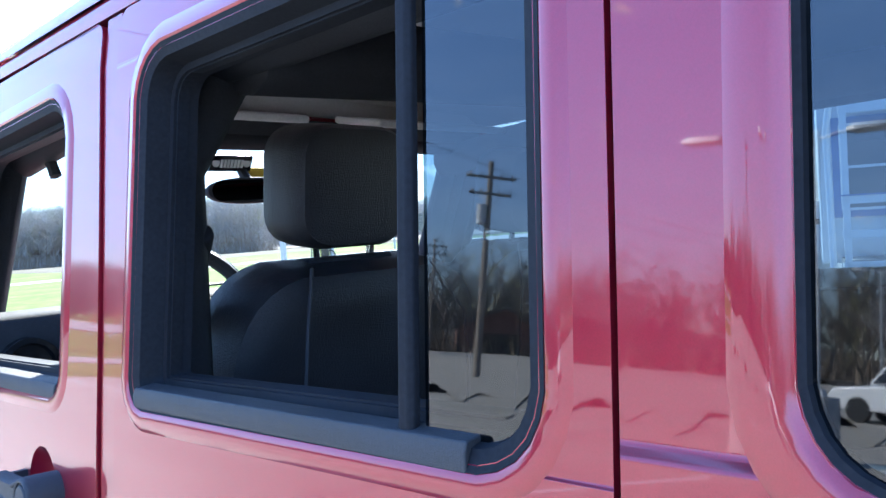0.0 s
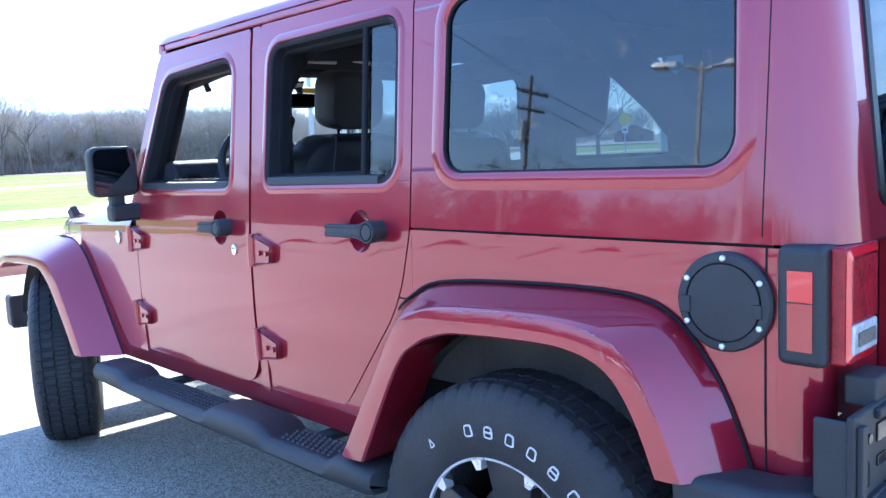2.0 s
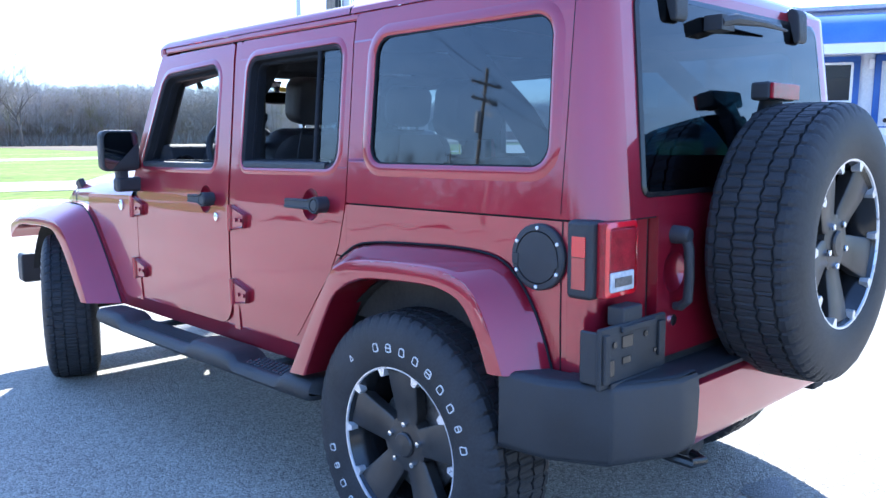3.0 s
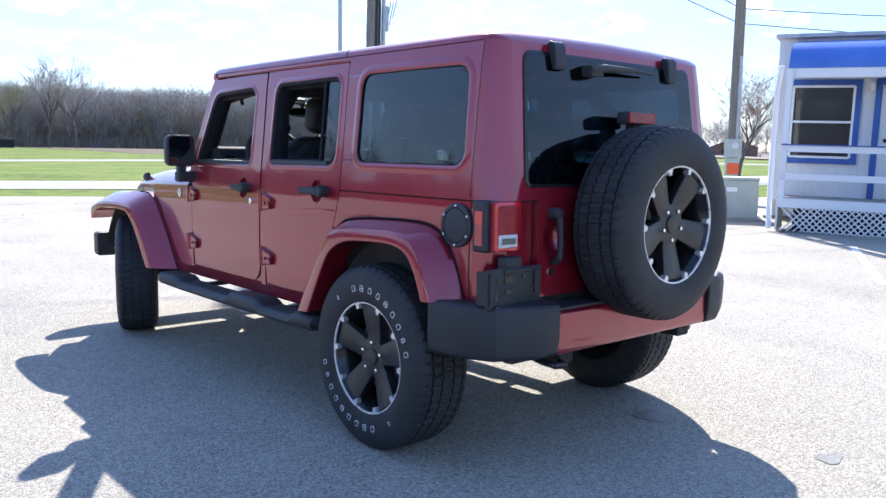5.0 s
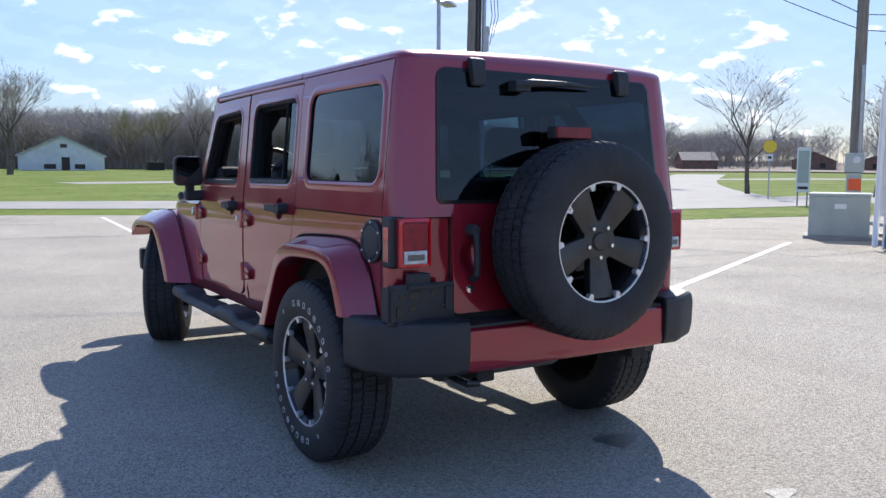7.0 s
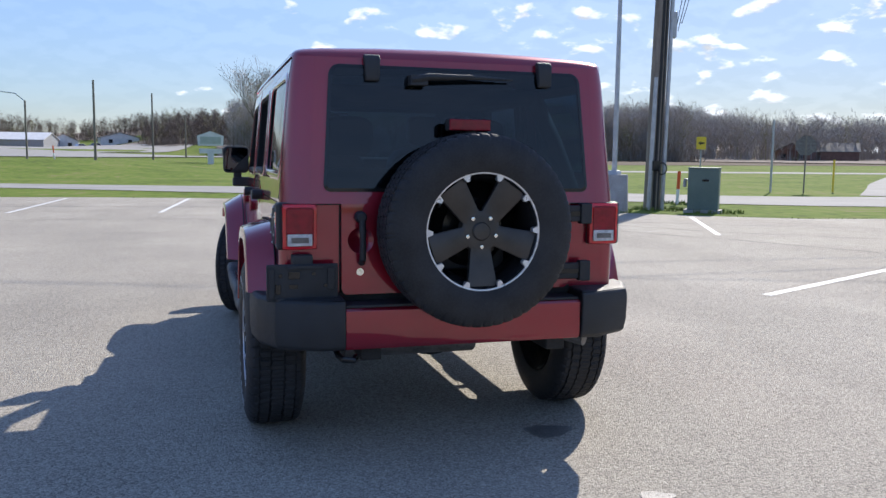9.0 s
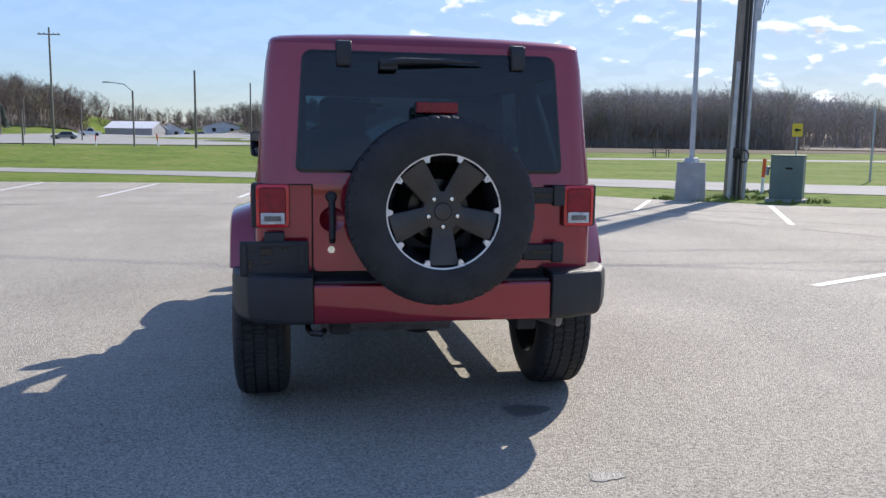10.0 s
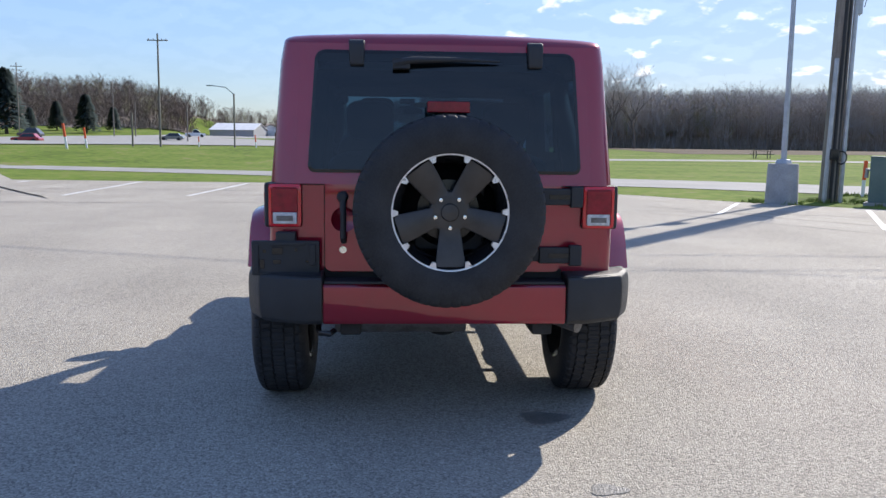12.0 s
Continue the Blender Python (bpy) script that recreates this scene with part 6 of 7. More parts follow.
def wood_mesh(name, spots, label, mat=TWIGS, dense=1.6, seed=1, brush=0):
    """Many far bare trees in one mesh: trunk, limbs and fans of twigs."""
    rn = random.Random(seed)
    V, F, MI = [], [], []

    def spike(p, q, w):
        d = (q - p).normalized()
        u = d.orthogonal().normalized()
        u.rotate(Matrix.Rotation(rn.uniform(0, math.pi), 3, d))
        k = len(V)
        V.extend([tuple(p - u * w), tuple(p + u * w), tuple(q)])
        F.append((k, k + 1, k + 2))

    for x, y, h in spots:
        z = height(x, y) - 0.2
        base = Vector((x, y, z))
        lean = Vector((rn.uniform(-0.06, 0.06), rn.uniform(-0.06, 0.06), 1))
        top_ = base + lean * h * 0.9
        w = 0.006 * h + 0.02
        mi = 1 if rn.random() < 0.07 else 0
        f0 = scrub = len(F)
        for a in (0.0, 1.57):
            u = Vector((math.cos(a), math.sin(a), 0)) * w
            k = len(V)
            V.extend([tuple(base - u), tuple(base + u), tuple(top_ + u * 0.06), tuple(top_ - u * 0.06)])
            F.append((k, k + 1, k + 2, k + 3))
        if brush and math.hypot(x, y) < brush:
            # scrub along the edge of the wood
            for _ in range(34):
                p = base + Vector((rn.gauss(0, 1.5), rn.gauss(0, 1.5) - 1.0, 0))
                spike(p, p + Vector((rn.uniform(-1.6, 1.6), rn.uniform(-1.0, 1.0), rn.uniform(0.5, 3.0))), rn.uniform(0.03, 0.09))
            scrub = len(F)
        for _ in range(8):
            p = base + Vector((rn.uniform(-2, 2), rn.uniform(-2, 2), 0))
            spike(p, p + Vector((rn.uniform(-0.9, 0.9), rn.uniform(-0.9, 0.9), rn.uniform(1.2, 3.4))), rn.uniform(0.05, 0.13))
        for i in range(int(11 * dense)):
            t = rn.uniform(0.22, 0.86)
            p = base + lean * h * t
            az_ = rn.uniform(0, math.tau)
            ln = h * (0.32 - 0.20 * t) * rn.uniform(0.6, 1.2)
            q = p + Vector((math.cos(az_) * ln, math.sin(az_) * ln, ln * rn.uniform(0.7, 1.5)))
            spike(p, q, 0.006 * h * (1.1 - t) + 0.02)
            for _ in range(int(5 * dense)):
                s = p + (q - p) * rn.uniform(0.3, 1.0)
                l2 = ln * rn.uniform(0.35, 0.7)
                spike(s, s + Vector((rn.uniform(-1, 1), rn.uniform(-1, 1), rn.uniform(0.1, 1.1))) * l2, 0.026)
        MI.extend([2] * (scrub - f0) + [mi] * (len(F) - scrub))
    me = bpy.data.meshes.new(name)
    me.from_pydata(V, [], F)
    me.materials.append(mat)
    me.materials.append(BUDS)
    me.materials.append(SCRUB)
    me.polygons.foreach_set("material_index", MI)
    return tagged(new(name, me), label, "woods", kind="stuff")


rnd = random.Random(11)
spots = []
while len(spots) < 2600:
    az_, r_ = rnd.uniform(2, 33), rnd.uniform(0, 1)
    far = 165 + 95 * r_ ** 1.3
    if az_ < 12:
        far += 10
    x, y = far * math.sin(radians(az_)), far * math.cos(radians(az_))
    spots.append((x, y, rnd.uniform(8.0, 12.5)))
for _ in range(650):
    az_ = rnd.uniform(32, 52)
    far = 190 + 60 * rnd.random() + (az_ - 32) * 4
    spots.append((far * math.sin(radians(az_)), far * math.cos(radians(az_)), rnd.uniform(8, 13)))
for _ in range(260):
    az_ = rnd.uniform(50, 75)
    far = rnd.uniform(230, 330)
    spots.append((far * math.sin(radians(az_)), far * math.cos(radians(az_)), rnd.uniform(8, 13)))
for _ in range(1300):
    az_, far = rnd.uniform(2, 56), rnd.uniform(270, 360)
    spots.append((far * math.sin(radians(az_)), far * math.cos(radians(az_)), rnd.uniform(9, 12)))
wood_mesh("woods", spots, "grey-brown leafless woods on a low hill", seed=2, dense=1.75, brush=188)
spots = []
for _ in range(2300):
    az_ = rnd.uniform(-38, 3)
    far = rnd.uniform(238, 345)
    if -13.5 < az_ < -3.5 and far < 308:
        continue
    spots.append((far * math.sin(radians(az_)), far * math.cos(radians(az_)), rnd.uniform(5.5, 10) * (1.0 if az_ < -12 else 0.75)))
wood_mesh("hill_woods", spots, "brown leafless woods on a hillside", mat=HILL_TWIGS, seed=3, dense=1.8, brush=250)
spots = []
for _ in range(1100):
    az_ = rnd.uniform(-175, -29.5)
    far = rnd.uniform(76, 120)
    spots.append((far * math.sin(radians(az_)), far * math.cos(radians(az_)), rnd.uniform(7.5, 12.5)))
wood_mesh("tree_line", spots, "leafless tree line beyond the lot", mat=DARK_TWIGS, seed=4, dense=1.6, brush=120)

# woodland floor under the far trees
def sector(name, az0, az1, r0, r1, mat, label, lift=0.2):
    bm = bmnew()
    na, nr = max(6, int((az1 - az0) / 1.0)), 40
    V = []
    for j in range(nr + 1):
        r = r0 + (r1 - r0) * j / nr
        V.append([])
        for i in range(na + 1):
            a = radians(az0 + (az1 - az0) * i / na)
            rr = r + (4 * math.sin(i * 1.7) + 3 * math.sin(i * 0.6) if j == 0 else 0)
            x, y = rr * math.sin(a), rr * math.cos(a)
            V[-1].append(bm.verts.new((x, y, height(x, y) + lift)))
    for j in range(nr):
        for i in range(na):
            bm.faces.new((V[j][i], V[j][i + 1], V[j + 1][i + 1], V[j + 1][i]))
    return tagged(link(name, bm, mat), label, "ground", kind="structure")


LITTER = principled("leaf_litter", (0.13, 0.10, 0.08), 0.95)
varied(LITTER, ((0.14, 0.112, 0.088), (0.23, 0.185, 0.145)), scale=0.1, fine=1.5, fine_mix=0.5)
sector("woodland_floor", 1, 76, 170, 700, LITTER, "brown leaf litter below the woods")
sector("hillside", -42, 3, 238, 700, LITTER, "brown hillside below leafless trees")
# Ground here is darker than the litter below the other woods.
DARK_FLOOR = principled("dark_undergrowth", (0.05, 0.047, 0.035), 0.95)
varied(DARK_FLOOR, ((0.030, 0.030, 0.022), (0.075, 0.065, 0.048)), scale=0.2, fine=2.0, fine_mix=0.5)
sector("tree_line_floor", -178, -29, 74, 500, DARK_FLOOR, "dark ground below the tree line")
sector("west_lot", -80, -28.5, 22, 74, ASPHALT, "worn grey asphalt lot running up to a tree line", 0.03)


def bare_tree(name, x, y, h, spread, seed, label, levels=5, bark=BARK, twig=TWIGS, trunk=0.22, buds=None):
    """A leafless tree: trunk and limbs as tapered bars, crown of fine twigs."""
    rn = random.Random(seed)
    root = tagged(empty(name, (x, y, height(x, y))), label, "tree")
    limbs, twigs = bmnew(), []
    TV, TF = [], []

    def grow(p, d, ln, r, lev):
        n = 3 if lev < 2 else 2
        pts, rs = [p], [r]
        q, dd = p, d
        for k in range(n):
            dd = (dd + Vector((rn.uniform(-1, 1), rn.uniform(-1, 1), rn.uniform(-0.3, 0.6))) * (0.10 if lev == 0 else 0.17)).normalized()
            q = q + dd * ln / n
            pts.append(q)
            rs.append(r * (1 - 0.45 * (k + 1) / n))
        if lev < 3:
            tube(limbs, pts, rs, 6 if lev < 2 else 4, caps=False)
        else:
            for a, b in zip(pts, pts[1:]):
                u = (b - a).orthogonal().normalized() * max(0.0165 if h < 9 else 0.026, r)
                k = len(TV)
                TV.extend([tuple(a - u), tuple(a + u), tuple(b)])
                TF.append((k, k + 1, k + 2))
        if lev >= levels:
            return
        kids = (7, 5, 4, 4, 3, 2)[lev]
        for k in range(kids):
            t = rn.uniform(0.35 if lev else 0.7, 1.0) if k else 1.0
            s = pts[0].lerp(pts[-1], t) if n == 2 else pts[min(n, max(1, round(t * n)))]
            az_ = rn.uniform(0, math.tau) if lev else math.tau * (k + rn.uniform(-0.3, 0.3)) / kids
            side_ = Vector((math.cos(az_), math.sin(az_), 0))
            nd = (dd * (0.9 if lev else 0.75) + side_ * spread * rn.uniform(0.6, 1.15) + Vector((0, 0, 0.25))).normalized()
            grow(s, nd, ln * rn.uniform(0.58, 0.82), rs[-1] * rn.uniform(0.5, 0.75), lev + 1)

    grow(Vector((0, 0, -0.1)), Vector((0, 0, 1)), h * 0.34, trunk, 0)
    part("trunk", limbs, bark, root, "grey-brown trunk and limbs", recalc=False)
    me = bpy.data.meshes.new("crown")
    me.from_pydata(TV, [], TF)
    me.materials.append(buds or twig)
    cr = new("crown", me)
    cr.parent = root
    cr["label"] = "fine leafless twigs"
    return root


bare_tree("bare_tree", 36, 26, 7.4, 0.75, 21, "leafless fan-shaped tree on the grass", trunk=0.16)
bare_tree("bare_tree", 37, 19.4, 6.6, 0.78, 22, "leafless tree with first reddish buds", trunk=0.14, buds=island("red_buds", (0.17, 0.11, 0.09), (0.28, 0.17, 0.14)))
bare_tree("bare_tree", 6, 97, 13.0, 0.7, 23, "tall leafless tree on the green", trunk=0.35)
bare_tree("bare_tree", 38, 140, 16.2, 0.6, 24, "tall leafless tree at the edge of the woods", trunk=0.3)
bare_tree("bare_tree", 42, 139, 14.2, 0.6, 25, "tall leafless tree at the edge of the woods", trunk=0.25)
bare_tree("bare_tree", 33, 144, 12.0, 0.65, 26, "leafless tree with pale green buds", trunk=0.25, buds=BUDS)
bare_tree("bare_tree", 28, 146, 11.0, 0.7, 27, "leafless tree with pale green buds", trunk=0.22, buds=BUDS)
bare_tree("bare_tree", 36, 26.5, 6.0, 0.8, 28, "leafless tree beside the side road", trunk=0.14).location = (42, 38, height(42, 38))
bare_tree("bare_tree", -48, 30, 6.2, 0.75, 29, "leafless tree beyond the lot", trunk=0.2)
bare_tree("bare_tree", -40, 44, 6.6, 0.75, 30, "leafless tree beyond the lot", trunk=0.2)
bare_tree("bare_tree", -62, 22, 7.2, 0.75, 31, "leafless tree beyond the lot", trunk=0.25)


def conifer(x, y, h, seed):
    rn = random.Random(seed)
    root = tagged(empty("conifer", (x, y, height(x, y))), "dark green conifer on the verge", "tree")
    part("trunk", tube(bmnew(), [(0, 0, -0.1), (0, 0, h * 0.95)], [0.03 * h, 0.004 * h], 6), BARK, root)
    V, F = [], []
    for _ in range(2200):
        t = rn.random() ** 0.7
        z = h * (0.06 + 0.94 * t)
        R_ = 0.33 * h * (1 - t) ** 0.62 * (0.90 + 0.10 * math.sin(21 * t)) * rn.uniform(0.4, 1.06) + 0.02 * h
        a = rn.uniform(0, math.tau)
        p = Vector((R_ * math.cos(a), R_ * math.sin(a), z))
        d = Vector((math.cos(a), math.sin(a), rn.uniform(-0.5, 0.15))) * h * 0.07
        u = Vector((-math.sin(a), math.cos(a), 0.3)) * h * 0.032
        k = len(V)
        V.extend([tuple(p - d * 0.6 - u), tuple(p - d * 0.6 + u), tuple(p + d)])
        F.append((k, k + 1, k + 2))
    me = bpy.data.meshes.new("crown")
    me.from_pydata(V, [], F)
    me.materials.append(CONIFER)
    c = new("crown", me)
    c.parent = root


def polar(az_, r):
    return (-0.24 + r * math.sin(radians(az_)), -4.2 + r * math.cos(radians(az_)))


for az_, r, h in ((-24.2, 205, 14.0), (-19.7, 215, 9.0), (-21.4, 225, 7.0), (-18.1, 225, 6.0), (-22.9, 220, 5.5), (-26.5, 205, 11.0)):
    conifer(*polar(az_, r), h, int(r * 10))

# ---- poles, lamps, wires ----


def lamp_post(x, y, turn, label, drop=0.0):
    root = tagged(empty("lamp_post", (x, y, 0)), label, "lamp post")
    root.rotation_euler = (0, 0, radians(turn))
    bm = loft(bmnew(), [[Vector((r * math.cos(a), r * math.sin(a), z)) for a in [2 * math.pi * k / 28 for k in range(28)]] for r, z in ((0.365, -0.02), (0.36, 0.02), (0.335, 0.90), (0.32, 0.925))], True, True)
    part("concrete_base", bm, CONCRETE, root, "round grey concrete base", bevel=0.01)
    bm = boxed((0, 0, 0.975), (0.28, 0.28, 0.10), None, (0.8, 0.8))
    part("foot", bm, GALV, root, "grey steel foot", bevel=0.01)
    part("pole", loft(bmnew(), [[Vector((w * i, w * j, z)) for i, j in ((-1, -1), (1, -1), (1, 1), (-1, 1))] for w, z in ((0.052, 1.0), (0.040, 5.50 - drop))], True, True), GALV, root, "square grey steel pole", bevel=0.012)
    for s in (-1, 1):
        part("arm", tube(bmnew(), [(s * 0.04, 0, 5.36 - drop), (s * 0.30, 0, 5.43 - drop), (s * 0.50, 0, 5.45 - drop)], 0.03, 8), GALV, root)
        bm = loft(bmnew(), [[Vector((s * x_, w * k, z + dz - drop)) for k, dz in ((-1, 0), (1, 0), (0.8, t), (-0.8, t))] for x_, w, z, t in ((0.42, 0.06, 5.43, 0.05), (0.55, 0.15, 5.42, 0.10), (1.05, 0.16, 5.43, 0.09), (1.15, 0.12, 5.45, 0.05))], True, True)
        part("lamp_head", bm, GALV, root, "flat grey lamp head", bevel=0.01)
    return root


lamp_post(8.75, 14.35, 40, "twin-head parking lot lamp post on a concrete base")
lamp_post(-12.5, 5.4, 80, "twin-head parking lot lamp post on a concrete base", 0.75)
lamp_post(-37.5, 13.5, 70, "twin-head parking lot lamp post on a concrete base")


def utility_pole(x, y, h, r, label, arms=0, turn=0.0, drum=False, lean=0.0):
    root = tagged(empty("utility_pole", (x, y, height(x, y))), label, "utility pole")
    root.rotation_euler = (0, radians(lean), radians(turn))
    part("pole", tube(bmnew(), [(0, 0, -0.3), (0, 0, h * 0.5), (0, 0, h)], [r, r * 0.85, r * 0.7], 12), POLE, root, "weathered wooden pole")
    for k in range(arms):
        z = h - 0.75 - 0.75 * k
        part("crossarm", boxed((0, -r * 0.8, z), (2.3 - 0.3 * k, 0.10, 0.12)), POLE, root, "wooden crossarm")
        for i in (-0.95, -0.45, 0.45, 0.95):
            part("insulator", tube(bmnew(), [(i * (1 - 0.12 * k), -r * 0.8, z + 0.05), (i * (1 - 0.12 * k), -r * 0.8, z + 0.22)], [0.05, 0.03], 8), STEEL, root)
    if drum:
        part("transformer", tube(bmnew(), [(0.32, -0.1, h - 2.9), (0.32, -0.1, h - 2.0)], 0.22, 14), GALV, root, "grey drum transformer", bevel=0.02)
    return root


big = utility_pole(10.35, 15.25, 11.5, 0.22, "weathered utility pole with conduits beside the lot", lean=1.0)
for dx, r, z1, mat in ((-0.20, 0.055, 3.4, GALV), (0.20, 0.055, 11.0, GALV), (0.05, 0.03, 10.5, BLACKWIRE), (-0.05, 0.04, 9.0, BLACKWIRE)):
    part("conduit", tube(bmnew(), [(dx, -0.19, -0.1), (dx * 0.9, -0.18, z1 / 2), (dx * 0.75, -0.15, z1)], r, 8), mat, big, "grey conduit" if mat is GALV else "black cable")
part("junction_box", boxed((-0.08, -0.25, 1.14), (0.20, 0.10, 0.26)), GLOSS_BLACK, big, "black junction box", bevel=0.01)
part("cable_coil", tube(bmnew(), [(0.10 + 0.13 * math.cos(a), -0.27, 1.07 + 0.15 * math.sin(a)) for a in [2 * math.pi * k / 24 for k in range(24)]], 0.016, 6, closed=True), BLACKWIRE, big, "black coil of cable")
part("splice_case", boxed((0.26, -0.15, 4.75), (0.14, 0.16, 0.65)), GALV, big, "grey splice case", bevel=0.02)
for k in range(3):
    part("drop_wire", tube(bmnew(), [(0.30 + 0.10 * k, -0.15, 4.4 + 0.2 * k), (0.50 + 0.10 * k, -0.1, 5.4), (0.42 + 0.1 * k, 0, 6.4 + 0.3 * k), (0.15, 0, 9.0)], 0.010, 5), BLACKWIRE, big)
grey = utility_pole(18.5, 9.3, 12.0, 0.165, "grey utility pole with an electric meter")
part("meter_cabinet", boxed((-0.22, -0.12, 1.49), (0.46, 0.22, 0.50), pose(0, 0, 0, 0, 0, -60)), PALEBOX, grey, "pale grey meter cabinet", bevel=0.015)
part("meter", tube(bmnew(), [(-0.30, -0.22, 1.56), (-0.37, -0.27, 1.56)], 0.09, 18), CLEAR_LENS, grey, "round glass electric meter")
part("meter_post", boxed((-0.22, -0.12, 0.60), (0.36, 0.14, 1.26), pose(0, 0, 0, 0, 0, -60)), PALEBOX, grey, "pale board below the meter", bevel=0.01)
part("warning_marks", boxed((-0.30, -0.20, 0.93), (0.30, 0.02, 0.30), pose(0, 0, 0, 0, 0, -60)), ORANGE, grey, "faded orange label")
part("riser", tube(bmnew(), [(-0.10, -0.16, 1.7), (-0.10, -0.16, 4.0)], 0.04, 8), GALV, grey)
utility_pole(-27.3, 24.2, 9.6, 0.17, "wooden utility pole with crossarms and a transformer", 2, 35, True, -1.5)
utility_pole(-57, 57, 11.0, 0.16, "wooden utility pole with a crossarm", 2, 35)
utility_pole(-74, 20, 10.0, 0.15, "wooden utility pole with a crossarm", 1, 60)
for az_, r, h, a in ((-15.3, 100, 12.6, 1), (-23.5, 190, 14.5, 2), (-18.1, 190, 11.5, 1), (-16.8, 190, 7.6, 0), (-6.8, 85, 7.4, 0), (-3.2, 110, 8.2, 0), (-1.1, 130, 6.2, 0), (-17.0, 112, 4.2, 0), (-27.5, 110, 10.0, 1), (-13.6, 160, 7, 0)):
    x, y = polar(az_, r)
    utility_pole(x, y, h, 0.13, "thin wooden utility pole beside the highway", a)
x, y = polar(-10.6, 100)
sl = tagged(empty("street_lamp", (x, y, height(x, y))), "dark street lamp with a long arm", "street lamp")
part("pole", tube(bmnew(), [(0, 0, 0), (0, 0, 6.2)], 0.10, 8), POLE, sl)
part("arm", tube(bmnew(), [(0, 0, 6.1), (-0.9, 0, 6.9), (-2.6, 0, 7.1)], 0.05, 6), GALV, sl)
part("lamp_head", boxed((-2.8, 0, 7.08), (0.7, 0.25, 0.14)), GALV, sl, bevel=0.03)


def wire(a, b, sag, r=0.012):
    a, b = Vector(a), Vector(b)
    pts = [a.lerp(b, t / 14) - Vector((0, 0, sag * 4 * (t / 14) * (1 - t / 14))) for t in range(15)]
    tagged(link("overhead_wire", tube(bmnew(), pts, r, 5), BLACKWIRE), "black overhead wire between utility poles", "wire", group="overhead wires")


wire((10.35, 15.25, 10.9), (18.5, 9.3, 5.3), 0.25)
wire((10.35, 15.25, 9.6), (18.5, 9.3, 4.9), 0.25)
wire((18.5, 9.3, 5.3), (30, -6, 5.2), 0.4)
wire((18.5, 9.3, 4.9), (30, -6, 4.4), 0.4)
wire((10.35, 15.25, 10.2), (30, 2, 6.8), 0.6)
wire((10.35, 15.25, 11.1), (-27.6, 23.2, 9.0), 0.9, 0.014)
for z in (8.9, 8.2, 6.4):
    wire((-27.5, 23.2, z), (-57, 57, z + 1.2), 0.7, 0.014)
    wire((-27.5, 23.2, z), (-74, 20, z + 0.6), 0.8, 0.014)

# ---- boxes, signs, markers ----


def cabinet(name, x, y, turn, size, mat, label, lid=0.05):
    root = tagged(empty(name, (x, y, 0)), label, "utility box")
    root.rotation_euler = (0, 0, radians(turn))
    w, d, h = size
    part("pad", boxed((0, 0, 0.02), (w + 0.16, d + 0.16, 0.08)), CONCRETE, root, "concrete pad")
    part("body", boxed((0, 0, 0.06 + (h - lid) / 2), (w, d, h - lid)), mat, root, bevel=0.012)
    part("lid", boxed((0, 0, h - lid / 2 + 0.06), (w + 0.03, d + 0.03, lid)), mat, root, bevel=0.012)
    part("door_edge", boxed((w * 0.30, -d / 2 - 0.003, 0.06 + (h - lid) / 2), (0.014, 0.010, h - lid - 0.06)), mat, root)
    return root


gb = cabinet("utility_cabinet", 11.15, 14.1, -38, (0.74, 0.66, 1.06), GREENBOX, "green steel utility cabinet on the verge", 0.03)
part("faded_mark", boxed((0.05, -0.334, 0.80), (0.16, 0.004, 0.05)), GLOSS_BLACK, gb, "faded dark mark")
part("side_valve", tube(bmnew(), [(-0.38, -0.05, 0.80), (-0.46, -0.05, 0.82), (-0.47, -0.05, 0.62)], 0.045, 8), GALV, gb, "grey pipe elbow")
part("side_disc", tube(bmnew(), [(-0.375, 0.05, 0.86), (-0.40, 0.05, 0.86)], 0.07, 14), ORANGE, gb)
eb = cabinet("transformer_box", 12.55, 5.95, -59, (1.04, 0.86, 0.80), PALEBOX, "pale green electric transformer box beside the building", 0.06)
part("label_plate", boxed((0.02, -0.434, 0.62), (0.20, 0.004, 0.09)), WHITE, eb, "white label plate")
wc = cabinet("white_cabinet", 13.9, 5.55, -59, (0.52, 0.40, 1.40), WHITE, "white metal cabinet behind the transformer box", 0.05)
part("dark_vent", boxed((0.02, -0.203, 1.10), (0.08, 0.006, 0.10)), GLOSS_BLACK, wc)
st = tagged(empty("marker_post", (12.45, 17.35, 0)), "orange and white cable marker post", "marker post", group="marker posts")
part("post", tube(bmnew(), [(0, 0, -0.1), (0.015, 0, 0.45)], 0.045, 10), WHITE, st, "white lower post")
part("sleeve", tube(bmnew(), [(0.015, 0, 0.45), (0.035, 0, 0.97)], 0.05, 10), ORANGE, st, "orange sleeve")
for az_, r, tip, k in ((-20.9, 62, -9, 1.75), (-19.75, 63, -8, 1.45), (-12.9, 95, -3, 1.2), (-9.2, 80, -7, 1.2)):
    x, y = polar(az_, r)
    copy_thing(st, Matrix.Translation((x, y, height(x, y))) @ pose(0, 0, 0, 0, tip, 0) @ Matrix.Scale(k, 4))


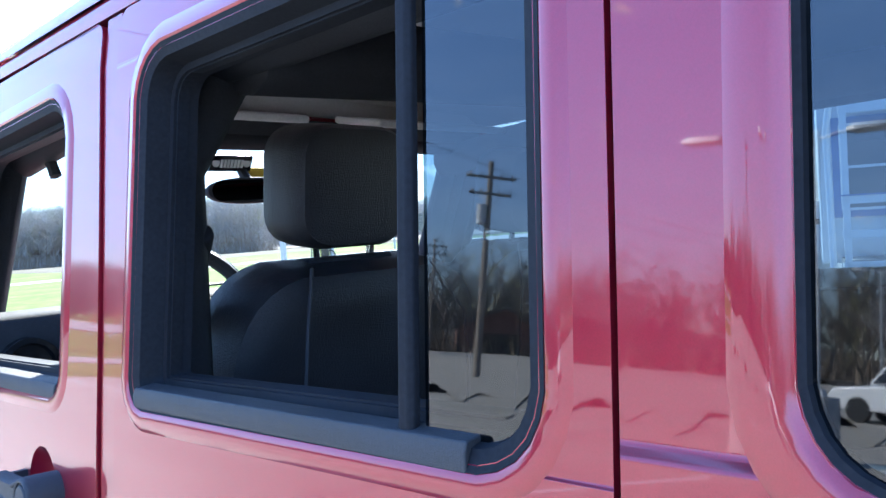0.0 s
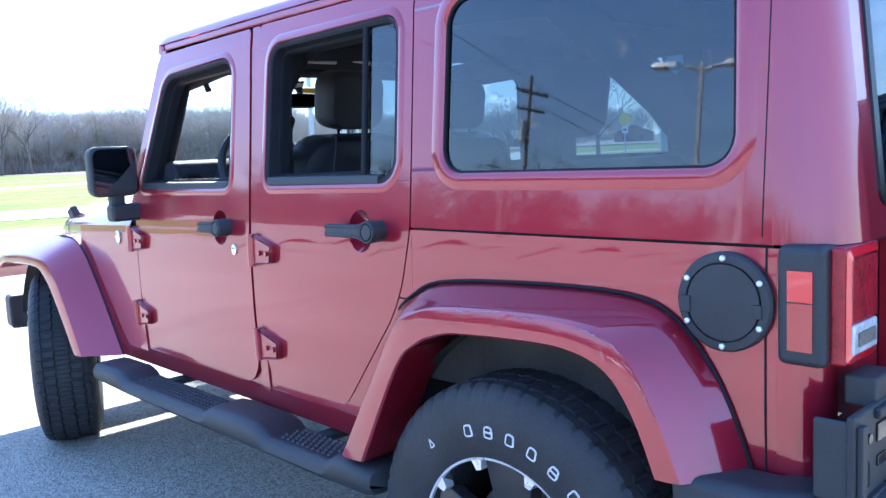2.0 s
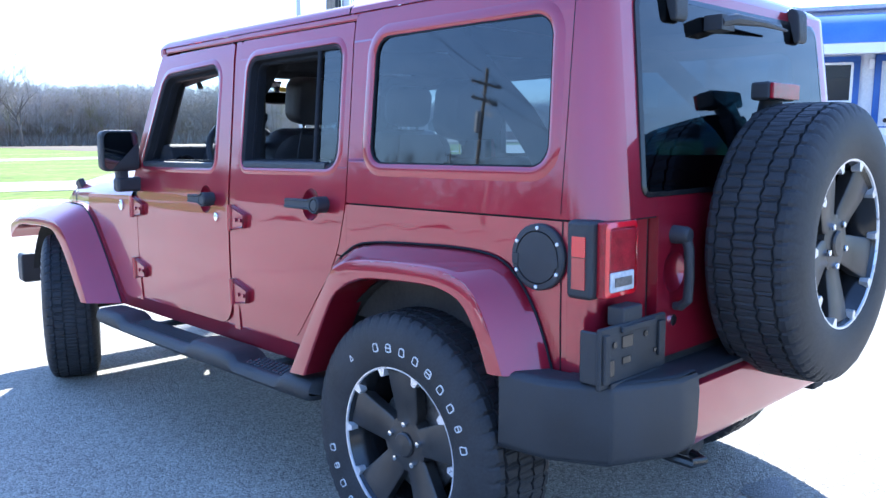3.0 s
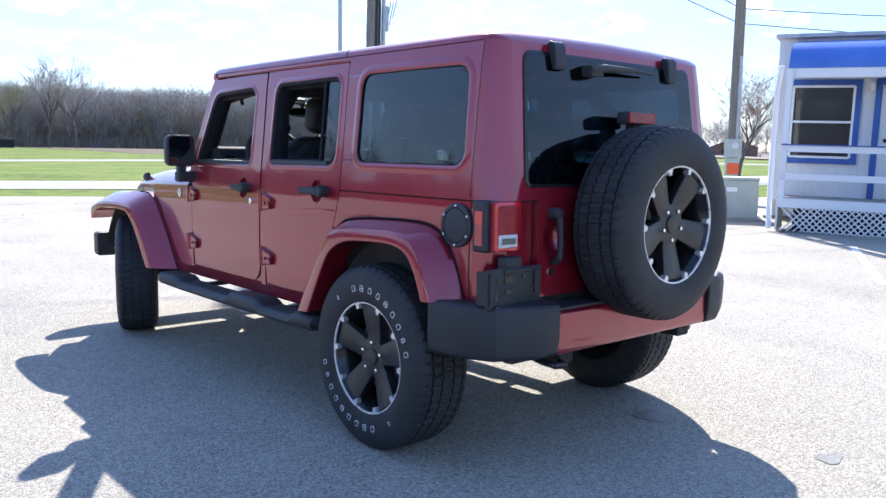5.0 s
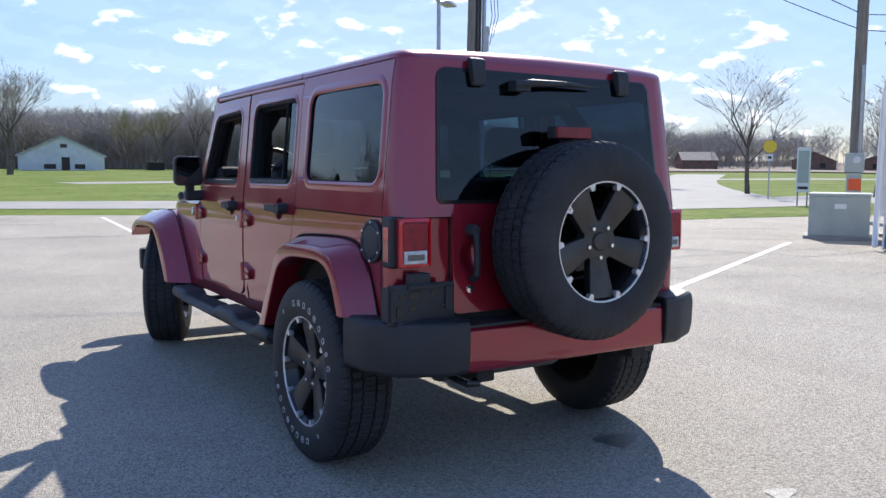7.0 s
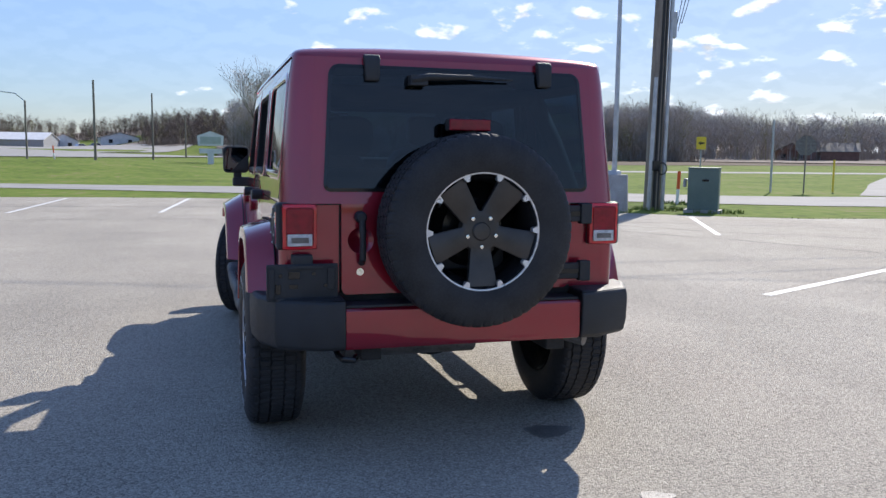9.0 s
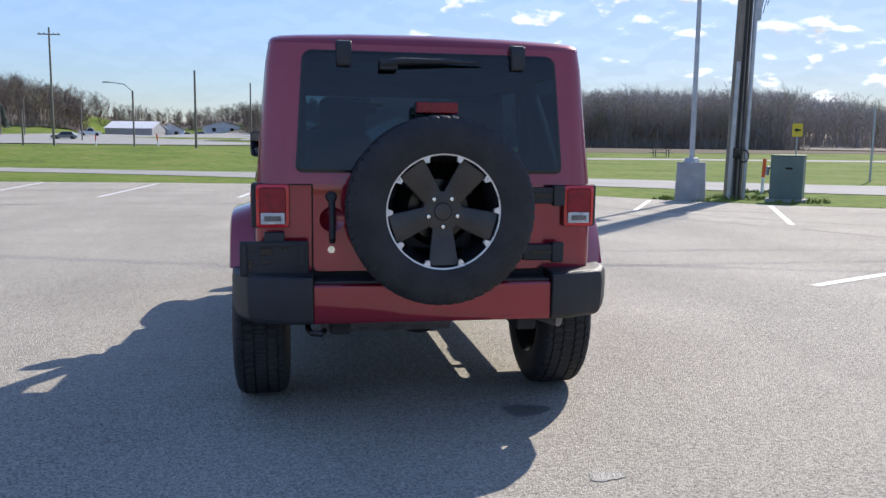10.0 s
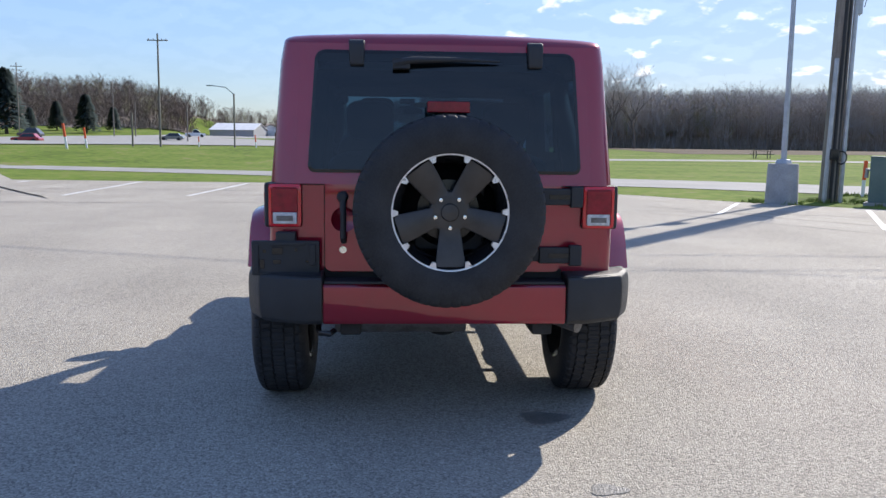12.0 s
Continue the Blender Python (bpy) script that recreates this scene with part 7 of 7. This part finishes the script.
def sign(name, x, y, turn, label, board, z, mat, size, post_h, post_mat=GALV, octagon=False):
    root = tagged(empty(name, (x, y, height(x, y))), label, "sign")
    root.rotation_euler = (0, 0, radians(turn))
    part("post", boxed((0, 0.03, post_h / 2), (0.06, 0.04, post_h)), post_mat, root)
    if octagon:
        o = [(size[0] / 2 * 1.082 * math.cos(math.pi / 8 + k * math.pi / 4), z + size[0] / 2 * 1.082 * math.sin(math.pi / 8 + k * math.pi / 4)) for k in range(8)]
    else:
        o = rounded([(-size[0] / 2, z - size[1] / 2), (size[0] / 2, z - size[1] / 2), (size[0] / 2, z + size[1] / 2), (-size[0] / 2, z + size[1] / 2)], 0.04, 3)
    part(board, prism(bmnew(), o, -0.006, 0.006, lambda u, v, d: Vector((u, d - 0.005, v))), mat, root)
    return root


sg = sign("arrow_sign", 22.9, 31.9, -30, "yellow arrow sign on a thin post", "board", 2.15, SIGNYELLOW, (0.46, 0.62), 2.4)
bm = prism(bmnew(), [(-0.15, 0), (-0.02, 0.11), (-0.02, 0.04), (0.15, 0.04), (0.15, -0.04), (-0.02, -0.04), (-0.02, -0.11)], -0.016, -0.012, lambda u, v, d: Vector((u, d - 0.002, 2.15 + v)))
part("arrow", bm, GLOSS_BLACK, sg, "black arrow")
sign("stop_sign", 23.0, 24.6, -220, "back of an octagonal road sign on a dark post", "board", 1.95, STEEL, (0.78, 0.78), 2.4, POLE, True)
pp = tagged(empty("sign_post", (22.0, 25.4, height(22, 25.4))), "tall thin grey post", "post")
part("post", boxed((0, 0, 1.5), (0.07, 0.05, 3.0)), GALV, pp)
pp = tagged(empty("sign_post", (25.0, 25.2, height(25, 25.2))), "thin yellow post in the grass", "post")
part("post", boxed((0, 0, 0.7), (0.06, 0.05, 1.4)), SIGNYELLOW, pp)
ys = sign("warning_sign", 30.0, 20.3, -52, "yellow-orange warning sign with a white plate", "board", 2.35, SIGNYELLOW, (0.55, 0.55), 2.6, GALV, True)
part("plate", boxed((0, -0.01, 1.86), (0.28, 0.012, 0.30)), WHITE, ys, "white plate")
part("plate_bars", boxed((0, -0.018, 1.86), (0.16, 0.004, 0.12)), GLOSS_BLACK, ys)
bs = tagged(empty("banner_sign", (24.7, 15.0, height(24.7, 15))), "tall narrow white banner sign on two legs", "sign")
bs.rotation_euler = (0, 0, radians(-55))
part("board", boxed((0, 0, 1.30), (0.46, 0.05, 1.60)), WHITE, bs, bevel=0.01)
part("picture_panel", boxed((0, -0.028, 1.42), (0.36, 0.006, 1.15)), PALEBOX, bs, "pale green panel")
part("dark_strip", boxed((0, -0.030, 0.66), (0.34, 0.006, 0.10)), GLOSS_BLACK, bs)
for k in (-0.16, 0.16):
    part("leg", boxed((k, 0, 0.25), (0.05, 0.04, 0.55)), WOODTRIM, bs)
x, y = polar(0.3, 90)
cs = tagged(empty("roadside_sign", (x, y, height(x, y))), "pale blue and white roadside sign with a peaked top", "sign")
part("board", prism(bmnew(), [(-1.25, 1.9), (1.25, 1.9), (1.35, 2.9), (0.0, 3.4), (-1.35, 2.9)], -0.12, 0.12, lambda u, v, d: Vector((u, d, v))), SIDING, cs)
part("blue_panel", boxed((0, -0.13, 2.45), (2.1, 0.02, 0.75)), PALEBOX, cs, "pale blue-grey panel")
part("lower_board", boxed((0, 0, 1.35), (2.3, 0.16, 0.5)), SIDING, cs)
part("column", boxed((0, 0, 0.6), (0.6, 0.3, 1.3)), SIDING, cs)
x, y = polar(24.5, 86)
pt = tagged(empty("picnic_table", (x, y, height(x, y))), "dark wooden picnic table on the grass", "table")
part("tabletop", boxed((0, 0, 0.74), (1.8, 0.75, 0.05)), POLE, pt)
for k in (-0.7, 0.7):
    part("bench", boxed((0, k, 0.44), (1.8, 0.28, 0.05)), POLE, pt)
    for j in (-0.3, 0.3):
        part("leg", boxed((k, j, 0.37), (0.06, 0.09, 0.74)), POLE, pt)

# ---- office trailer with a porch ----
tr = tagged(empty("office_trailer"), "white office trailer with blue trim, awning and a railed porch", "building")
# turned a little towards the lot, which falls slightly that way
tr.matrix_world = pose(10.6, 3.9, 0, 1.0, 0, 20) @ Matrix.Translation((-10.2, -3.9, 0))
X, Y0, Y1 = 11.2, -0.5, 4.25
bm = boxed((X + 1.7, (Y0 + Y1) / 2, 1.93), (3.4, Y1 - Y0, 2.84))
part("wall", bm, SIDING, tr, "white siding wall")
bm = bmnew()
k = Y0 + 0.1
while k < Y1:
    box(bm, (X - 0.004, k, 1.93), (0.012, 0.085, 2.82))
    k += 0.10
part("siding", bm, SIDING, tr, "narrow vertical siding boards", smooth=0)
part("roof", boxed((X + 1.62, (Y0 + Y1) / 2, 3.38), (3.5, Y1 - Y0 + 0.12, 0.08)), GALV, tr, "thin grey roof edge", bevel=0.02)


def trailer_window(y0, y1, z0, z1):
    bm = bmnew()
    for c, s in (((X - 0.03, (y0 + y1) / 2, z0 + 0.05), (0.05, y1 - y0, 0.11)), ((X - 0.03, (y0 + y1) / 2, z1 - 0.05), (0.05, y1 - y0, 0.11)), ((X - 0.03, y0 + 0.055, (z0 + z1) / 2), (0.05, 0.11, z1 - z0 - 0.21)), ((X - 0.03, y1 - 0.055, (z0 + z1) / 2), (0.05, 0.11, z1 - z0 - 0.21))):
        box(bm, c, s)
    w = part("window", bm, BLUE, tr, "blue window casing", bevel=0.005)
    bm = bmnew()
    zi0, zi1, yi0, yi1 = z0 + 0.11, z1 - 0.11, y0 + 0.115, y1 - 0.115
    for c, s in (((X - 0.04, (yi0 + yi1) / 2, zi0), (0.05, yi1 - yi0, 0.04)), ((X - 0.04, (yi0 + yi1) / 2, zi1), (0.05, yi1 - yi0, 0.04)), ((X - 0.04, (yi0 + yi1) / 2, (zi0 + zi1) / 2), (0.05, yi1 - yi0, 0.04)), ((X - 0.04, yi0, (zi0 + zi1) / 2), (0.05, 0.04, zi1 - zi0)), ((X - 0.04, yi1, (zi0 + zi1) / 2), (0.05, 0.04, zi1 - zi0))):
        box(bm, c, s)
    part("sash", bm, WHITE, w, "white window sash", bevel=0.004)
    part("pane", boxed((X - 0.018, (yi0 + yi1) / 2, (zi0 + zi1) / 2), (0.006, yi1 - yi0, zi1 - zi0)), DARKPANE, w, "dark glass")
    part("blind", boxed((X - 0.0235, (yi0 + yi1) / 2, zi1 - 0.13), (0.003, yi1 - yi0 - 0.04, 0.22)), GLOSS_BLACK, w)


trailer_window(2.87, 4.07, 1.18, 2.62)
bm = bmnew()
for c, s in (((X - 0.03, 2.615, 1.57), (0.05, 0.10, 1.94)), ((X - 0.03, 1.615, 1.57), (0.05, 0.10, 1.94)), ((X - 0.03, 2.115, 2.59), (0.05, 1.10, 0.10))):
    box(bm, c, s)
dr = part("door_frame", bm, BLUE, tr, "blue door casing", bevel=0.005)
part("door", boxed((X - 0.02, 2.115, 1.57), (0.03, 0.90, 1.92)), SIDING, dr, "white door", bevel=0.005)
part("door_pane", boxed((X - 0.038, 2.10, 2.05), (0.008, 0.50, 0.85)), DARKPANE, dr)
part("door_knob", tube(bmnew(), [(X - 0.03, 2.46, 1.60), (X - 0.09, 2.46, 1.60)], 0.035, 12), GLOSS_BLACK, dr, "black door knob")
part("porch_lamp", boxed((X - 0.06, 2.71, 2.50), (0.10, 0.08, 0.16)), WHITE, tr, "small white porch lamp", bevel=0.02)
bm = loft(bmnew(), [[Vector((10.38 + 0.82 * (1 - math.cos(a)), y, 2.76 + 0.52 * math.sin(a))) for a in [math.pi / 2 * k / 10 for k in range(11)]] + [Vector((11.18, y, 2.76))] for y in (Y0, 1, 2, 3.98)], True, True)
part("awning", bm, AWNING, tr, "rounded blue vinyl awning", smooth=40)
part("fascia", boxed((10.42, (Y0 + 4.0) / 2, 2.68), (0.06, 4.0 - Y0, 0.16)), WHITE, tr, "white fascia board", bevel=0.008)
part("deck", boxed((10.80, (Y0 + 4.0) / 2, 0.57), (0.95, 4.0 - Y0, 0.06)), WOODTRIM, tr, "weathered deck boards")
part("skirt_board", boxed((10.33, (Y0 + 4.0) / 2, 0.50), (0.04, 4.0 - Y0, 0.16)), WHITE, tr, "white skirt board", bevel=0.006)
part("side_skirt", boxed((10.76, 3.99, 0.28), (0.82, 0.03, 0.52)), WHITE, tr)
for z in (1.42, 0.95):
    part("rail", boxed((10.34, (Y0 + 4.0) / 2, z), (0.05, 4.0 - Y0, 0.11)), WHITE, tr, "white porch rail", bevel=0.006)
part("rail_cap", boxed((10.34, (Y0 + 4.0) / 2, 1.485), (0.10, 4.0 - Y0, 0.02)), BLUE, tr, "blue rail cap")
for y in (3.94, 1.2, -0.4):
    part("porch_post", boxed((10.36, y, 1.62 if y == 3.94 else 1.0), (0.09, 0.09, 2.2 if y == 3.94 else 0.9)), WHITE, tr, "white porch post", bevel=0.006)
part("downspout", tube(bmnew(), [(10.42, 4.09, 2.8), (10.50, 4.15, 2.4), (10.46, 4.13, 0.5), (10.30, 4.10, 0.06)], 0.045, 8), WHITE, tr, "white downspout")
V, F = [], []
for sgn in (-1, 1):
    k = Y0 - 0.5
    while k < 4.0:
        y0, y1, z0, z1 = k, k + 0.40, 0.02, 0.42
        if sgn < 0:
            z0, z1 = z1, z0
        if y0 > Y0 and y1 < 3.98:
            n = len(V)
            dx = 0.004 * sgn
            t = 0.016
            for xx in (10.335 + dx - 0.003, 10.335 + dx + 0.003):
                V.extend([(xx, y0 - t, z0), (xx, y0 + t, z0), (xx, y1 + t, z1), (xx, y1 - t, z1)])
            F.extend([(n, n + 1, n + 2, n + 3), (n + 7, n + 6, n + 5, n + 4), (n, n + 3, n + 7, n + 4), (n + 1, n + 5, n + 6, n + 2)])
        k += 0.105
me = bpy.data.meshes.new("lattice")
me.from_pydata(V, [], F)
me.materials.append(WHITE)
lt = new("lattice", me)
lt.parent = tr
lt["label"] = "white diagonal lattice below the deck"
# Solid dark block that imitates the shade behind the lattice.
part("under_deck", boxed((10.9, (Y0 + 3.8) / 2, 0.24), (0.6, 3.7 - Y0, 0.44)), UNDER, tr, "dark block standing in for shade below the deck")

# ---- far buildings ----


def far_house(name, x, y, turn, w, d, eave, ridge, wall_mat, roof_mat, label, wins=()):
    root = tagged(empty(name, (x, y, height(x, y) - 0.1)), label, "house")
    root.rotation_euler = (0, 0, radians(turn))
    o = [(-w / 2, 0), (w / 2, 0), (w / 2, eave), (0, ridge), (-w / 2, eave)]
    part("wall", prism(bmnew(), o, -d / 2, d / 2, lambda u, v, t: Vector((u, t, v))), wall_mat, root)
    bm = bmnew()
    e = 0.35
    sl_ = (ridge - eave) / (w / 2)
    for s in (-1, 1):
        prism(bm, [(s * (w / 2 + e), eave - e * sl_ + 0.03), (0, ridge + 0.03), (0, ridge + 0.20), (s * (w / 2 + e), eave - e * sl_ + 0.18)], -d / 2 - 0.3, d / 2 + 0.3, lambda u, v, t: Vector((u, t, v)))
    part("roof", bm, roof_mat, root)
    for u, v, ww, hh in wins:
        part("window", boxed((u, -d / 2 - 0.03, v), (ww, 0.06, hh)), DARKPANE, root)
    return root


bx, by = polar(6.8, 142)
far_house("barn", bx, by, -8, 11.5, 16, 2.2, 4.9, SIDING, GALV, "white gabled barn at the edge of the woods", ((0.5, 1.0, 1.1, 1.9), (0.3, 3.6, 0.9, 0.5), (-1.6, 0.6, 1.6, 0.7), (2.4, 0.6, 1.4, 0.7)))
bx, by = polar(12.3, 140)
sh = tagged(empty("shed", (bx, by, height(bx, by))), "low dark shed on the grass", "shed")
part("body", boxed((0, 0, 0.6), (2.3, 2, 1.2)), UNDER, sh)
part("roof", boxed((-0.3, 0, 1.27), (2.9, 2.4, 0.12)), POLE, sh)
bx, by = polar(-10.3, 290)
far_house("warehouse", bx, by, 80, 14, 15, 2.6, 4.8, GALV, SIDING, "long white warehouse beside the highway", ())
bx, by = polar(-8.2, 300)
far_house("house", bx, by, 5, 9, 9, 2.6, 4.6, SIDING, ROOFING, "small white house with a grey roof", ((-2, 1.4, 1.2, 1.2), (2, 1.4, 1.2, 1.2)))
bx, by = polar(-5.0, 300)
far_house("house", bx, by, 12, 12, 9, 2.6, 4.2, SIDING, ROOFING, "small white house with a grey roof", ((-3, 1.4, 1.2, 1.2), (3, 1.4, 1.2, 1.2)))
for az_, r, t, w, lab in ((39.5, 235, -60, 9, "brick house with a grey shingle roof"), (41.8, 240, -130, 12, "brick house with a grey shingle roof"), (45.6, 225, -48, 9, "brick house with a gabled front"), (48.8, 235, -130, 13, "brick house with a long grey roof"), (56, 232, -60, 10, "brick house with a grey roof"), (60, 236, -60, 12, "brick house with a grey roof")):
    bx, by = polar(az_, r)
    far_house("house", bx, by, t, w, 9, 2.4, 4.6, BRICK, ROOFING, lab, ((-2.2, 1.3, 1.3, 1.2), (2.2, 1.3, 1.3, 1.2)))
far_house("shelter", -62, 52, 45, 9, 6, 2.6, 4.4, BRICK, ROOFING, "low brick shelter with a shingle roof beyond the lot", ((0, 1.2, 4.0, 1.8),))


def parked_car(x, y, turn, mat, label, tall=False, bed=False):
    root = tagged(empty("car" if not bed else "pickup_truck", (x, y, height(x, y) + 0.03)), label, "car")
    root.rotation_euler = (0, 0, radians(turn))
    top_ = 1.75 if tall or bed else 1.45
    lo_ = 0.95 if tall or bed else 0.85
    o = rounded([(-2.25, 0.30, 0.1), (2.25, 0.30, 0.1), (2.28, 0.62, 0.12), (2.15, lo_ - 0.08, 0.15), (0.9, lo_, 0.05), (-2.1, lo_ + 0.02, 0.15), (-2.28, 0.6, 0.1)], 0.1, 3)
    f = lambda u, v, d: Vector((u, d, v))
    part("body", prism(bmnew(), o, -0.88, 0.88, f), mat, root, bevel=0.06)
    cab = [(1.15, lo_), (0.45, top_), (-0.35, top_), (-0.75, lo_)] if bed else [(1.15, lo_), (0.40, top_), (-1.35, top_), (-2.05 if tall else -1.85, lo_)]
    part("roof", loft(bmnew(), [[Vector((u * 0.98, s * (0.80 if v <= lo_ else 0.62), v)) for u, v in cab] for s in (-1, 1)], True, True), mat, root, bevel=0.04)
    cx = sum(u for u, v in cab) / 4
    win = [(cx + (u - cx) * 0.86, lo_ + (v - lo_) * 0.86 + 0.03) for u, v in cab]
    for s in (-1, 1):
        part("side_window", loft(bmnew(), [[Vector((u, s * ((0.80 if v <= lo_ + 0.1 else 0.645) + e), v)) for u, v in win] for e in (0.0, 0.012)], True, True), DARKPANE, root)
    for u in (-1.38, 1.38):
        for s in (-1, 1):
            part("wheel", tube(bmnew(), [(u, s * 0.70, 0.33), (u, s * 0.90, 0.33)], 0.33, 16), TYRE, root)
    return root


CARGREY = principled("grey_car_paint", (0.20, 0.21, 0.20), 0.3, 0.3, Coat_Weight=1.0)
CARRED, CARWHITE, CARDARK = principled("red_car_paint", (0.30, 0.02, 0.03), 0.3, 0.2, Coat_Weight=1.0), principled("white_car_paint", (0.75, 0.75, 0.75), 0.3, Coat_Weight=1.0), principled("dark_car_paint", (0.03, 0.03, 0.035), 0.3, 0.2, Coat_Weight=1.0)
for az_, r, t, mat, lab, tall, bed in ((-23.1, 150, 178, CARRED, "red sedan on the highway", False, False), (-22.9, 176, 175, CARDARK, "dark minivan on the highway", True, False), (-13.1, 196, 10, CARWHITE, "white pickup truck on the highway", False, True), (-14.6, 168, 185, CARGREY, "grey sedan on the highway", False, False), (-7.2, 270, 40, CARWHITE, "white car parked near the highway", False, False), (-6.3, 272, 40, CARDARK, "dark car parked near the highway", False, False)):
    x, y = polar(az_, r)
    parked_car(x, y, t, mat, lab, tall, bed)
parked_car(-24, 7.5, 95, CARWHITE, "white pickup truck parked across the lot", False, True)
